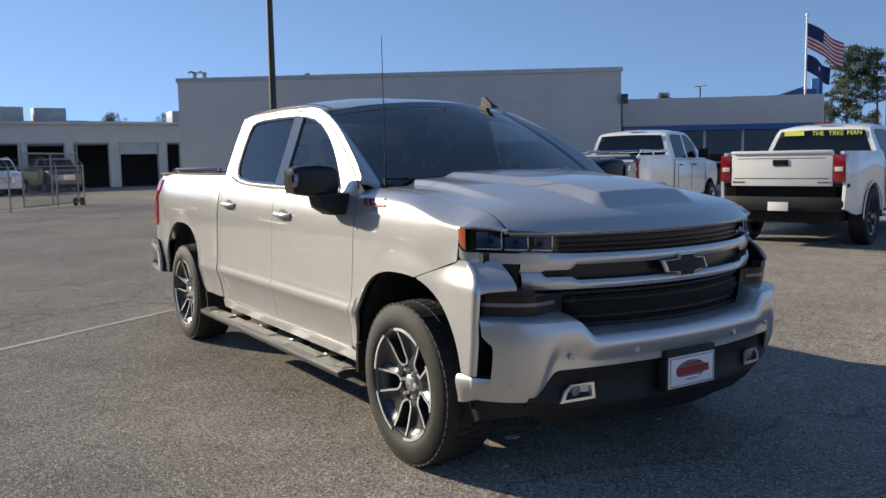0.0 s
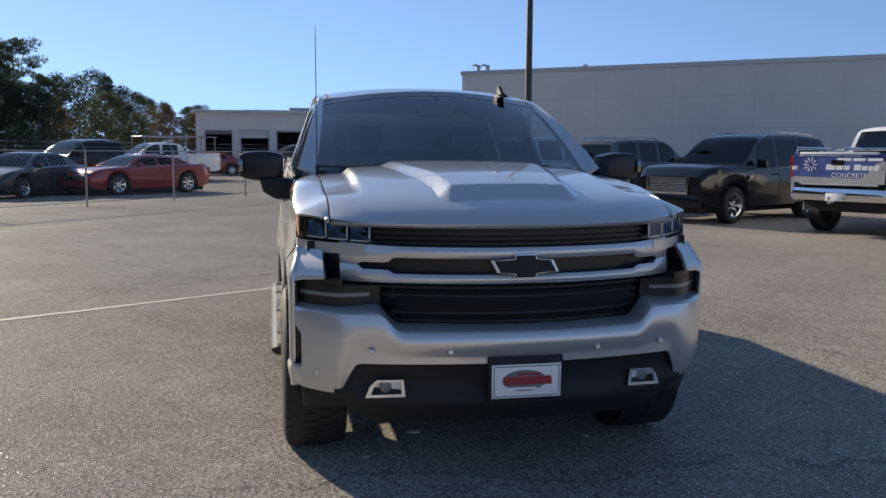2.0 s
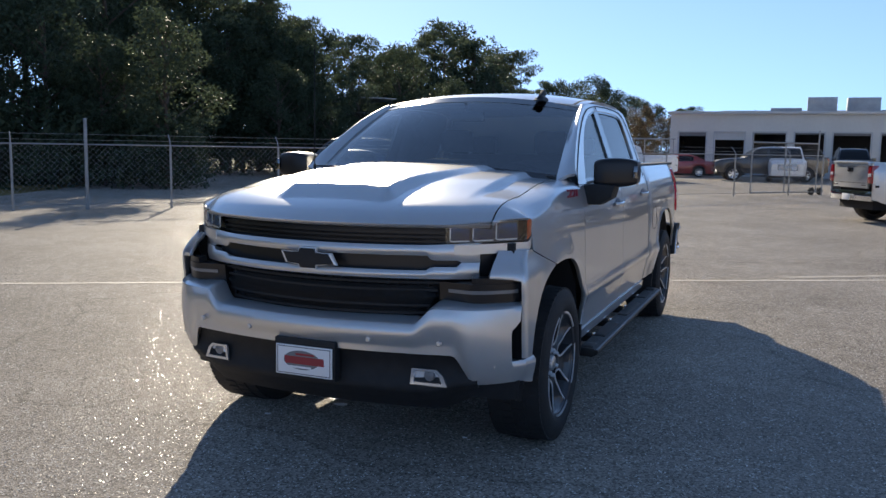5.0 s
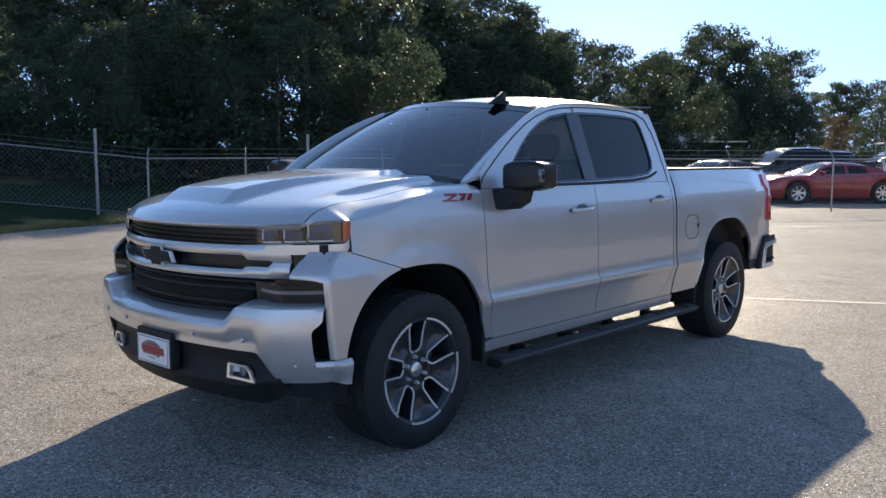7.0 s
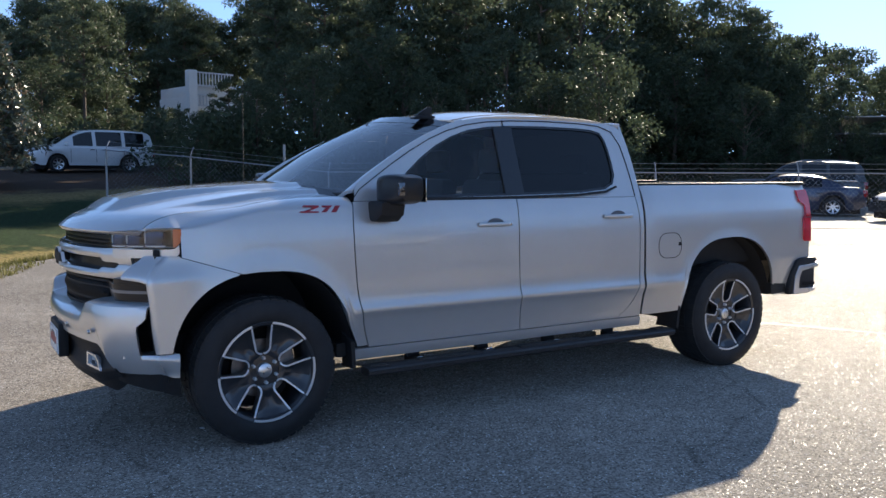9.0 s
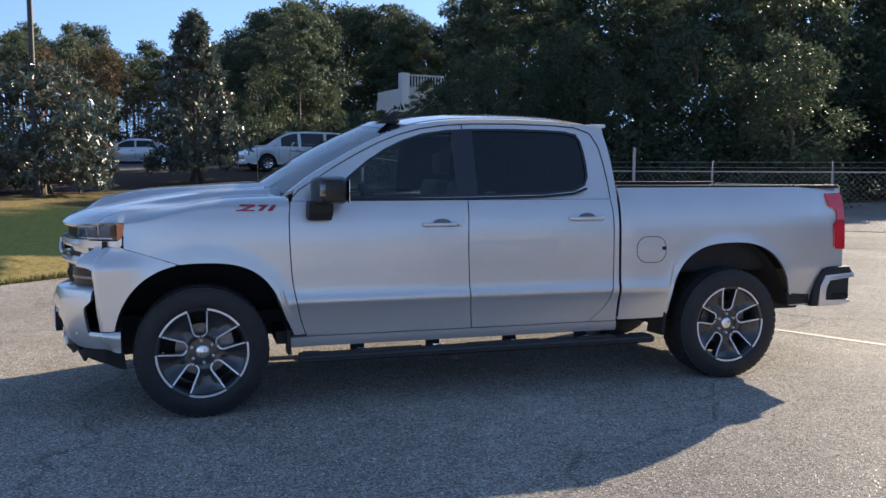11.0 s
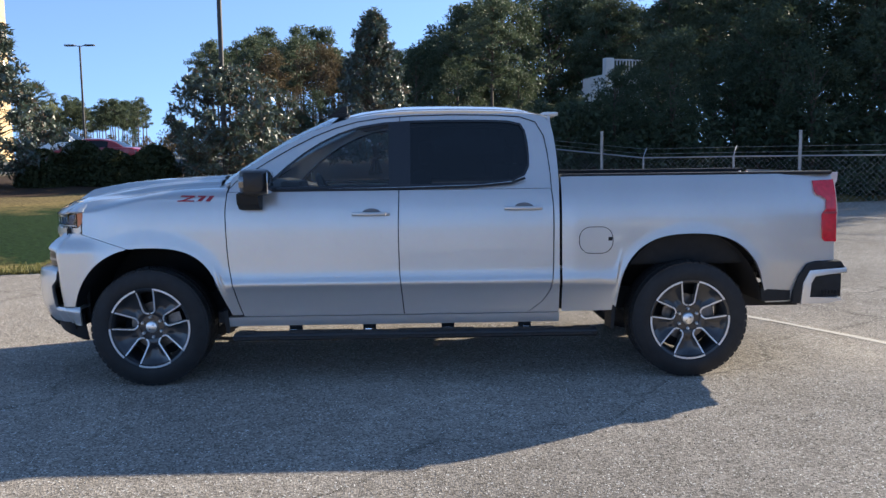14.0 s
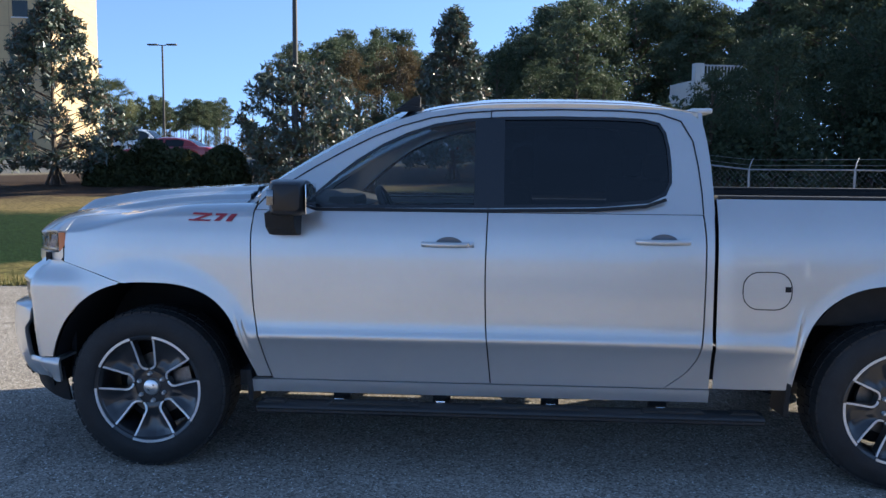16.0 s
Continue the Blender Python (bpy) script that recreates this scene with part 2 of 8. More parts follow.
M_LAMPCELL = mat("lamp_reflector", (0.16, 0.165, 0.18), 0.10, 1.0)
M_DARKCHROME = mat("smoked_chrome", (0.060, 0.070, 0.095), 0.14, 1.0)
M_DIMBAR = mat("dim_lamp_plastic", (0.17, 0.172, 0.18), 0.3, 0.0, 0.5)
M_LAMPBAR = mat("pale_lamp_plastic", (0.62, 0.63, 0.65), 0.25, 0.0, 0.8)
M_AMBER = mat("amber_lens", (0.52, 0.12, 0.045), 0.15, 0.0, 1.0)
M_REDDARK = mat("deep_red_lens", (0.55, 0.012, 0.03), 0.18, 0.0, 0.8, 0.05, var=0.2, scale=40)
M_WS = glass_mat("windscreen_glass", (0.52, 0.60, 0.63), 0.0, 0.22)
M_FGLASS = glass_mat("front_door_glass", (0.80, 0.83, 0.84))
M_RGLASS = glass_mat("privacy_glass", (0.10, 0.105, 0.11))
M_INT = mat("cabin_trim", (0.035, 0.035, 0.038), 0.7, bump=0.2, bump_scale=200, var=0.2, scale=15)
M_SEAT = mat("seat_cloth", (0.05, 0.05, 0.053), 0.8, bump=0.3, bump_scale=250, var=0.2, scale=20)
M_WHITE = mat("white_plate", (0.78, 0.79, 0.80), 0.35)
M_DKRED = mat("dark_red_print", (0.28, 0.02, 0.035), 0.4)
M_GREYP = mat("grey_print", (0.16, 0.17, 0.19), 0.4)
M_ORANGE = mat("badge_red", (0.32, 0.02, 0.03), 0.3, 0.0, 0.5)

# ---- the silver pickup ----
# Its frame: x forward from the front axle, y to its left, z up from the ground.
WB, HUB = 3.745, 0.41
ARCH_R = 0.516
FRONT_ARCH_R, FRONT_ARCH_H = 0.503, 0.534

DOOR = [(0.40, 0.925), (0.47, 0.946), (0.53, 0.955), (0.60, 0.969), (0.655, 0.984), (0.690, 0.998), (0.702, 1.000), (0.715, 0.997), (0.745, 0.989), (0.79, 0.984), (0.95, 0.980),
        (1.10, 0.975), (1.20, 0.965), (1.28, 0.947), (1.34, 0.925), (1.40, 0.895), (1.44, 0.87)]


def side_y(x, z):
    """Half width of the body at x and height z."""
    y = curve_at(DOOR, z)
    if z < 0.83:                           # plain flank behind the rear wheel
        y = lerp(y, lerp(0.950, 0.984, smooth01((z - 0.45) / 0.38)), smooth01((-4.10 - x) / 0.20))
    for cx in (0.0, -WB):
        d = math.hypot(x - cx, z - HUB - 0.03)
        y += 0.013 * smooth01(1 - (d - ARCH_R) / 0.15) * smooth01((1.25 - z) / 0.2)
    y -= lerp(0.016, 0.034, smooth01((z - 0.95) / 0.2)) * smooth01((x - 0.10) / 0.5)
    y -= 0.045 * smooth01((-4.25 - x) / 0.6)
    y += 0.012 * smooth01((-2.8 - x) / 0.15)
    return y


def arch_z(x, cx):
    """Lower edge of the body over the wheel at cx, or None outside the opening."""
    d = x - cx - (0.02 if cx == 0.0 else -0.005)
    if cx == 0.0:                          # squarer behind than in front
        r, n, h = (FRONT_ARCH_R, 2.25 if d > 0 else 2.9, FRONT_ARCH_H)
    else:
        r, n, h = 0.522, 2.6, 0.584
    if abs(d) >= r:
        return None
    return HUB + 0.02 + h * (1 - (abs(d) / r) ** n) ** (1 / n)


HOOD_C = [(-0.45, 1.425), (-0.215, 1.417), (0.018, 1.402), (0.316, 1.370), (0.57, 1.322), (0.73, 1.282), (0.82, 1.247), (0.87, 1.215), (0.90, 1.188)]


def hood_z(x, y):
    """Height of the bonnet."""
    xe = x + 0.39 * y * y + 0.9 * max(0.0, abs(y) - 0.65) ** 2 if x > 0.3 else x + (0.39 * y * y + 0.9 * max(0.0, abs(y) - 0.65) ** 2) * smooth01((x + 0.3) / 0.6)
    z = curve_at(HOOD_C, xe)
    a = abs(y)
    k = 1 - smooth01((xe - 0.25) / 0.60)
    z -= 0.020 * (a / 0.65) ** 2 * k if a < 0.65 else 0.020 * k
    z -= 0.030 * smooth01((a - 0.625) / 0.05) * smooth01((0.55 - x) / 0.5)
    z -= 0.06 * max(0.0, a - 0.66) * k
    # raised centre panel, narrower in front
    w = lerp(0.42, 0.29, smooth01((x + 0.4) / 1.0))
    side_in, front_in = (w + 0.035 - a) / 0.060, (0.722 - x) / 0.105
    inside = max(0.0, 1 - math.hypot(max(0.0, 1 - side_in), max(0.0, 1 - front_in)))
    z += inside * lerp(0.024, 0.042, smooth01((x + 0.10) / 0.75))
    return z


def hood_front(y):
    """Front edge of the bonnet at y."""
    a = abs(y)
    return 0.90 - 0.39 * y * y - 0.9 * max(0.0, a - 0.65) ** 2


def plan_x(y, nose):
    a = abs(y)
    if nose == "bumper":
        return 0.945 - 0.20 * y * y - 2.6 * max(0.0, a - 0.74) ** 2
    return 0.90 - 0.39 * y * y - 0.9 * max(0.0, a - 0.65) ** 2


def cab_y(z):
    """Half width of the cab's upper side."""
    return 0.925 - (z - 1.34) * 0.36 - 0.10 * max(0.0, z - 1.75) ** 1.5


def panel(bm, xl, xr, zlo, zhi, s, nu=24, nv=24, fy=side_y):
    """A body-side panel between x limits and z limits that are functions; s is the side (+1 left)."""
    def fn(u, v):
        x0 = lerp(xl(0.9), xr(0.9), u)
        z = lerp(zlo(x0), zhi(x0), v)
        x = lerp(xl(z), xr(z), u)
        zl = zlo(x)
        z = lerp(zl, zhi(x), v)
        return Vector((x, s * fy(x, z), z))
    return grid(bm, fn, nu, nv)


def make_wheel():
    """One wheel at the origin, its face towards +y."""
    w = new("wheel")
    bm = bmesh.new()
    # tyre: sidewall, shoulder and tread with grooves
    prof = [(0.272, -0.125), (0.284, -0.137), (0.33, -0.145), (0.38, -0.138), (0.398, -0.125), (0.405, -0.11), (0.405, 0.125), (0.398, 0.140), (0.38, 0.154),
            (0.345, 0.163), (0.33, 0.166), (0.31, 0.165), (0.292, 0.160), (0.282, 0.153), (0.272, 0.143)]
    lathe(bm, prof, 64)
    part("tyre", bm, M_RUBBER, w, "black all-terrain tyre")
    bm = bmesh.new()
    for k in range(52):
        a = 2 * math.pi * k / 52
        for row, (y0, y1, da) in enumerate(((-0.128, -0.072, 0.0), (-0.062, -0.004, 0.03), (0.004, 0.066, -0.02), (0.076, 0.143, 0.02))):
            m = Matrix.Rotation(a + da, 4, "Y")
            r0, r1 = (0.400, 0.4105) if row in (1, 2) else (0.392, 0.4050)
            box(bm, (r0, y0, -0.019), (r1, y1, 0.019), m=m)
    tagged(part("tread", bm, M_RUBBER, w, smooth=False), kind="stuff")
    rim = bmesh.new()
    lathe(rim, [(0.262, -0.12), (0.245, -0.11), (0.235, -0.05), (0.232, 0.03), (0.240, 0.115), (0.252, 0.140), (0.262, 0.145)], 56)
    rim_ob = part("rim", rim, M_WHEELGREY, w, "dark grey alloy wheel with machined edges")
    rim_ob.scale = (1.04, 1.0, 1.04)
    lip = bmesh.new()
    lathe(lip, [(0.250, 0.139), (0.254, 0.147), (0.268, 0.153), (0.274, 0.150), (0.270, 0.142)], 72)
    part("rim_lip", lip, M_WHEELGREY, rim_ob)
    # five broad fan-shaped spokes between five U-shaped pockets
    face = bmesh.new()
    edge = bmesh.new()
    def pocket(t):
        """Half outline of a pocket, from its round inner end to the rim: along and across its axis."""
        if t < 0.4:
            q = t / 0.4 * math.pi / 2
            return 0.128 - 0.036 * math.cos(q), 0.036 * math.sin(q)
        f = (t - 0.4) / 0.6
        p = lerp(0.128, 0.251, f)
        return p, 0.036 + 0.016 * f
    rows_n, cols_n = 14, 5
    for k in range(5):
        a0 = math.pi / 2 + k * 2 * math.pi / 5
        for sgn in (1, -1):
            c = Matrix.Rotation(-a0, 4, "Y")
            c2 = Matrix.Rotation(-(a0 + sgn * math.pi / 5), 4, "Y")
            vs, rim_line = [], []
            for i in range(rows_n + 1):
                t = i / rows_n
                p, q = pocket(t)
                r_mid = lerp(0.080, 0.257, t)
                e = c @ Vector((p, 0, sgn * q))
                m = c2 @ Vector((r_mid, 0, 0))
                dep = 0.100 + 0.034 * t + 0.006 * smooth01((t - 0.7) / 0.3)
                row = []
                for j in range(cols_n + 1):
                    f = j / cols_n
                    pt = e.lerp(m, f)
                    if t == 1.0:
                        pt = pt.normalized() * 0.256
                    drop = 0.0 if f < 0.12 else 0.022 * min(1.0, (f - 0.12) / 0.35) * smooth01((t - 0.15) / 0.3) * (1 - 0.75 * smooth01((t - 0.82) / 0.18))
                    row.append(face.verts.new((pt.x, dep - drop, pt.z)))
                vs.append(row)
                rim_line.append((e, dep))
            for i in range(rows_n):
                for j in range(cols_n):
                    face.faces.new((vs[i][j], vs[i + 1][j], vs[i + 1][j + 1], vs[i][j + 1]))
            dn = [face.verts.new(r[0].co - Vector((0, 0.055, 0))) for r in vs]
            for i in range(rows_n):
                face.faces.new((vs[i][0], vs[i + 1][0], dn[i + 1], dn[i]))
            ribbon(edge, [Vector((e.x, d + 0.0008, e.z)) + (c @ Vector((0, 0, sgn * 0.0045))) for e, d in rim_line], (0, 1, 0), 0.0095, 0.003)
            arc = [Matrix.Rotation(-(a0 + sgn * lerp(0.215, math.pi / 5 + 0.005, i / 6)), 4, "Y") @ Vector((0.263, 0.1535, 0)) for i in range(7)]
            ribbon(edge, arc, (0, 1, 0), 0.012, 0.003)
    lathe(face, [(0.0, 0.090), (0.085, 0.093), (0.094, 0.092), (0.098, 0.05)], 36)
    part("spokes", face, M_WHEELGREY, rim_ob)
    part("spoke_edges", edge, M_EDGE, rim_ob, "machined silver spoke edges", smooth=False)
    hubm = bmesh.new()
    lathe(hubm, [(0.0, 0.114), (0.030, 0.113), (0.038, 0.108), (0.041, 0.098), (0.042, 0.085)], 28)
    part("centre_cap", hubm, M_MACHINED, rim_ob, "brushed silver centre cap")
    bow = bmesh.new()
    m = Matrix.Rotation(0.7, 4, "Y")
    prism(bow, [(-0.020, -0.005), (-0.007, -0.005), (-0.006, -0.009), (0.007, -0.009), (0.008, -0.004), (0.021, -0.004), (0.018, 0.005), (0.006, 0.005), (0.005, 0.009), (-0.006, 0.009), (-0.007, 0.005), (-0.018, 0.005)],
          lambda p, q, d: m @ Vector((p, d, q)), 0.110, 0.1135)
    part("cap_mark", bow, M_GLOSS, rim_ob)
    for k in range(6):
        a = k * math.pi / 3 + math.pi / 6
        nut = bmesh.new()
        mm = Matrix.Translation((0.068 * math.cos(a), 0, 0.068 * math.sin(a)))
        lathe(nut, [(0.0, 0.118), (0.007, 0.117), (0.0105, 0.108), (0.011, 0.085)], 6)
        bmesh.ops.transform(nut, matrix=mm, verts=nut.verts)
        part("lug_nut", nut, M_EDGE, rim_ob)
    disc = bmesh.new()
    lathe(disc, [(0.06, 0.02), (0.165, 0.02), (0.165, -0.005), (0.06, -0.005)], 40)
    part("brake_disc", disc, M_STEEL, w)
    cal = bmesh.new()
    prism(cal, [(0.10, -0.07), (0.19, -0.085), (0.20, 0.0), (0.19, 0.085), (0.10, 0.07)], lambda p, q, d: Vector((-p, d, q)), -0.05, 0.045, 0.01)
    part("brake_caliper", cal, M_STEEL, w)
    # black disc added behind the spokes, standing in for the wheel well's shade
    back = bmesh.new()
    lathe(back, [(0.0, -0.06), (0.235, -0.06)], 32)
    part("wheel_well_shade_disc", back, M_BLACK, w)
    return w


def build_truck():
    tr = thing("pickup_truck", "silver metallic crew cab pickup truck with black trim on asphalt", "pickup truck")
    P = lambda name, bm, m=M_PAINT, label="", **k: part(name, bm, m, tr, label, **k)
    sides = (1, -1)
    top_of = lambda z: (lambda x: z)
    BELT = 1.335

    # --- cab sides: doors, pillars, glass ---
    xf = lambda z: curve_at([(0.46, -0.640), (0.60, -0.595), (0.88, -0.545), (1.19, -0.533), (1.34, -0.545), (1.42, -0.56)], z)
    xs = lambda z: curve_at([(0.46, -1.752), (0.60, -1.738), (0.80, -1.722), (1.02, -1.718), (1.40, -1.728)], z)
    xr = lambda z: curve_at([(0.46, -2.60), (0.505, -2.655), (0.56, -2.72), (0.66, -2.775), (0.80, -2.79), (1.17, -2.793), (1.40, -2.775)], z)
    XGAP = -2.838
    for s in sides:
        for nm, a, b in (("front_door", xf, xs), ("rear_door", xs, xr)):
            bm = bmesh.new()
            panel(bm, lambda z, a=a: a(z) - 0.0035, lambda z, b=b: b(z) + 0.0035, top_of(0.473), top_of(BELT), s, 26, 66)
            thick(bm, 0.03)
            d = P(nm, bm)
            # pull handle; a flat grey disc stands in for the shaded cup behind it
            hx0, hx1, hz = (-1.40, -1.66, 1.178) if nm == "front_door" else (-2.45, -2.715, 1.205)
            hb = bmesh.new()
            yh = side_y((hx0 + hx1) / 2, hz)
            pts = [(lerp(hx0, hx1, t), s * (yh + 0.006 + 0.030 * (1 - abs(2 * t - 1) ** 3)), hz) for t in [i / 12 for i in range(13)]]
            prev = None
            for p in pts:
                ring = [hb.verts.new((p[0], p[1] + s * 0.009 * math.cos(q), p[2] + 0.014 * math.sin(q))) for q in [2 * math.pi * i / 10 for i in range(10)]]
                if prev:
                    for i in range(10):
                        hb.faces.new((prev[i], prev[(i + 1) % 10], ring[(i + 1) % 10], ring[i]))
                prev = ring
            part("handle", hb, M_PAINT, d, "body-coloured pull handle")
            cup = bmesh.new()
            lathe(cup, [(0.0, 0.0), (0.8, 0.0), (1.0, 0.1), (1.0, -0.4)], 24)
            bmesh.ops.transform(cup, matrix=Matrix.LocRotScale(((hx0 + hx1) / 2 - 0.005, s * (yh + 0.001), hz - 0.004), None, (0.070, 0.012 * s, 0.042)), verts=cup.verts)
            part("cup_shade_disc", cup, M_GREYP, d)
            if nm == "front_door" and s == 1:
                lk = bmesh.new()
                lathe(lk, [(0.0, 0.0), (0.009, 0.0), (0.010, -0.006)], 16)
                bmesh.ops.transform(lk, matrix=Matrix.Translation((hx1 + 0.03, s * (yh + 0.030), hz)), verts=lk.verts)
                part("key_lock", lk, M_CHROME, d)
        # rocker sill and the cab corner behind the rear door
        bm = bmesh.new()
        panel(bm, lambda z: -0.53, lambda z: XGAP + 0.004, top_of(0.404), top_of(0.468), s, 30, 6, lambda x, z: side_y(x, 0.49) + 0.005 - 0.3 * (0.468 - z) ** 1.2)
        thick(bm, 0.04)
        P("rocker_sill", bm)
        bm = bmesh.new()
        panel(bm, lambda z: xr(z) - 0.004, lambda z: XGAP + 0.006, top_of(0.473), top_of(1.405), s, 6, 34)
        thick(bm, 0.03)
        P("cab_corner", bm)
        dk = bmesh.new()
        box(dk, (-0.55, s * 0.80, 0.44), (-2.83, s * 0.93, 1.30))
        P("door_inner", dk, M_INT)

        # upper side: ring between the outline and the window opening
        outer = [(-0.555, 1.338), (-0.575, 1.425), (-0.66, 1.49), (-0.80, 1.575), (-0.95, 1.660), (-1.10, 1.735), (-1.25, 1.795), (-1.40, 1.838), (-1.58, 1.868), (-1.80, 1.884), (-2.10, 1.888),
                 (-2.40, 1.882), (-2.60, 1.868), (-2.74, 1.840), (-2.795, 1.80), (-2.815, 1.70), (-2.828, 1.58), (-2.834, 1.46), (-2.836, 1.37), (-2.836, 1.338), (-2.30, 1.338), (-1.70, 1.338), (-1.10, 1.338)]
        inner = [(-0.775, 1.352), (-0.80, 1.375), (-0.86, 1.435), (-0.95, 1.515), (-1.06, 1.60), (-1.18, 1.675), (-1.31, 1.737), (-1.45, 1.782), (-1.62, 1.808), (-1.80, 1.819), (-2.08, 1.823),
                 (-2.36, 1.819), (-2.50, 1.812), (-2.585, 1.792), (-2.617, 1.74), (-2.632, 1.66), (-2.638, 1.57), (-2.636, 1.49), (-2.605, 1.428), (-2.52, 1.390), (-2.28, 1.368), (-1.70, 1.357), (-1.15, 1.352)]
        bm = bmesh.new()
        vo = [bm.verts.new((x, s * cab_y(z), z)) for x, z in outer]
        vi = [bm.verts.new((x, s * (cab_y(z) - 0.006), z)) for x, z in inner]
        vb = [bm.verts.new((x, s * (cab_y(z) - 0.045), z)) for x, z in inner]
        n = len(outer)
        for i in range(n):
            j = (i + 1) % n
            bm.faces.new((vo[i], vo[j], vi[j], vi[i]))
            bm.faces.new((vi[i], vi[j], vb[j], vb[i]))
        P("cab_side_frame", bm)
        # black glass surround
        def inset(pts, k, d=0.012):
            out = []
            m = len(pts)
            for i in range(m):
                a, b = Vector(pts[i - 1]), Vector(pts[(i + 1) % m])
                t = (b - a).normalized()
                nrm = Vector((-t.y, t.x))
                out.append((pts[i][0] + nrm.x * d * k, pts[i][1] + nrm.y * d * k))
            return out
        inn2 = inset(inner, 1, 0.016)
        bm = bmesh.new()
        va = [bm.verts.new((x, s * (cab_y(z) - 0.010), z)) for x, z in inner]
        vb2 = [bm.verts.new((x, s * (cab_y(z) - 0.012), z)) for x, z in inn2]
        for i in range(n):
            j = (i + 1) % n
            bm.faces.new((va[i], va[j], vb2[j], vb2[i]))
        P("window_seal", bm, M_GLOSS)
        # panes: the outline cut at the pillar
        def pane(name, lo, hi, m, lab):
            pts = [p for p in inner]
            q = []
            for i in range(n):
                a, b = pts[i], pts[(i + 1) % n]
                if lo <= a[0] <= hi:
                    q.append(a)
                for lim in (hi, lo):
                    if (a[0] - lim) * (b[0] - lim) < 0:
                        t = (lim - a[0]) / (b[0] - a[0])
                        q.append((lim, lerp(a[1], b[1], t)))
            bm = bmesh.new()
            bm.faces.new([bm.verts.new((x, s * (cab_y(z) - 0.020), z)) for x, z in q])
            P(name, bm, m, lab, smooth=False)
        pane("front_door_glass", -1.665, -0.5, M_FGLASS, "lightly tinted side glass")
        pane("rear_door_glass", -2.9, -1.795, M_RGLASS, "dark privacy side glass")
        bm = bmesh.new()
        grid(bm, lambda u, v: Vector((lerp(-1.655, -1.805, u), s * (cab_y(lerp(1.352, 1.815, v)) - 0.008), lerp(1.352, 1.815, v))), 2, 6)
        thick(bm, 0.02)
        P("centre_pillar", bm, M_GLOSS, "gloss black pillar cover")
        # door lines over the frame and the roof ditch
        bm = bmesh.new()
        nrm = lambda p: (0, s, 0.35)
        ring = [(-0.56, 1.36), (-0.60, 1.405), (-0.70, 1.468), (-0.84, 1.555), (-0.99, 1.64), (-1.14, 1.715), (-1.28, 1.770), (-1.43, 1.812), (-1.60, 1.838), (-1.80, 1.852), (-2.10, 1.857), (-2.40, 1.851), (-2.58, 1.838),
                (-2.69, 1.80), (-2.745, 1.70), (-2.765, 1.58), (-2.778, 1.45), (-2.782, 1.34)]
        ribbon(bm, [(x, s * (cab_y(z) + 0.0005), z) for x, z in ring], nrm, 0.006, 0.0015)
        ribbon(bm, [(xs(z) if z < 1.4 else -1.73, s * (cab_y(z) + 0.0005), z) for z in (1.335, 1.36)], nrm, 0.006, 0.0015)
        ribbon(bm, [(-1.735, s * (cab_y(z) + 0.0005), z) for z in (1.815, 1.852)], nrm, 0.006, 0.0015)
        P("door_shut_line", bm, M_SEAM, smooth=False)
        # belt moulding
        bm = bmesh.new()
        ribbon(bm, [(x, s * (cab_y(1.346) + 0.002), z) for x, z in ((-0.78, 1.343), (-1.70, 1.345), (-2.25, 1.355), (-2.50, 1.375), (-2.60, 1.41))], (0, s, 0.3), 0.016, 0.004)
        P("belt_moulding", bm, M_BLACK)

    # --- roof, windscreen, rear of the cab ---
    def roof_fn(u, v):
        y = lerp(-0.735, 0.735, v)
        a = abs(y) / 0.735
        xfr = -1.40 + 0.175 * (1 - a * a)
        x = lerp(xfr, -2.80, u)
        rail = curve_at([(-2.80, 1.838), (-2.60, 1.866), (-2.40, 1.881), (-2.10, 1.887), (-1.80, 1.883), (-1.58, 1.867), (-1.40, 1.837), (-1.25, 1.800)], x)
        crown = 0.066 * (1 - a ** 2.4) * smooth01((x + 2.95) / 0.4)
        return Vector((x, y, rail + crown))
    bm = bmesh.new()
    grid(bm, roof_fn, 34, 26)
    thick(bm, 0.02)
    P("roof", bm)
    for s in sides:
        bm = bmesh.new()
        ribbon(bm, [roof_fn(u, 0.5 + s * 0.462) + Vector((0, 0, 0.0)) for u in [i / 20 for i in range(21)]], (0, s * 0.3, 1), 0.016, 0.0015)
        P("roof_ditch_strip", bm, M_SEAM)
    # windscreen: from cowl to roof edge, bowed
    def ws_fn(u, v, off=0.0):
        a = lerp(-1, 1, v)
        xb, zb = -0.36 - 0.14 * a * a, 1.410 - 0.050 * a * a
        xt, zt = -1.225 - 0.175 * a * a, 1.888 - 0.056 * a * a
        yb, yt = 0.80 * a, 0.700 * a
        x, y, z = lerp(xb, xt, u), lerp(yb, yt, u), lerp(zb, zt, u)
        z += 0.035 * math.sin(math.pi * u) + off
        return Vector((x, y, z))
    bm = bmesh.new()
    grid(bm, ws_fn, 14, 20)
    P("windscreen", bm, M_WS, "tinted windscreen")
    bm = bmesh.new()
    grid(bm, lambda u, v: ws_fn(lerp(0.90, 1.0, u), v, 0.002), 2, 20)
    P("windscreen_shade_band", bm, M_GLOSS)
    bm = bmesh.new()
    grid(bm, lambda u, v: ws_fn(lerp(-0.02, 0.045, u), v, 0.003), 2, 20)
    P("windscreen_frit", bm, M_GLOSS)
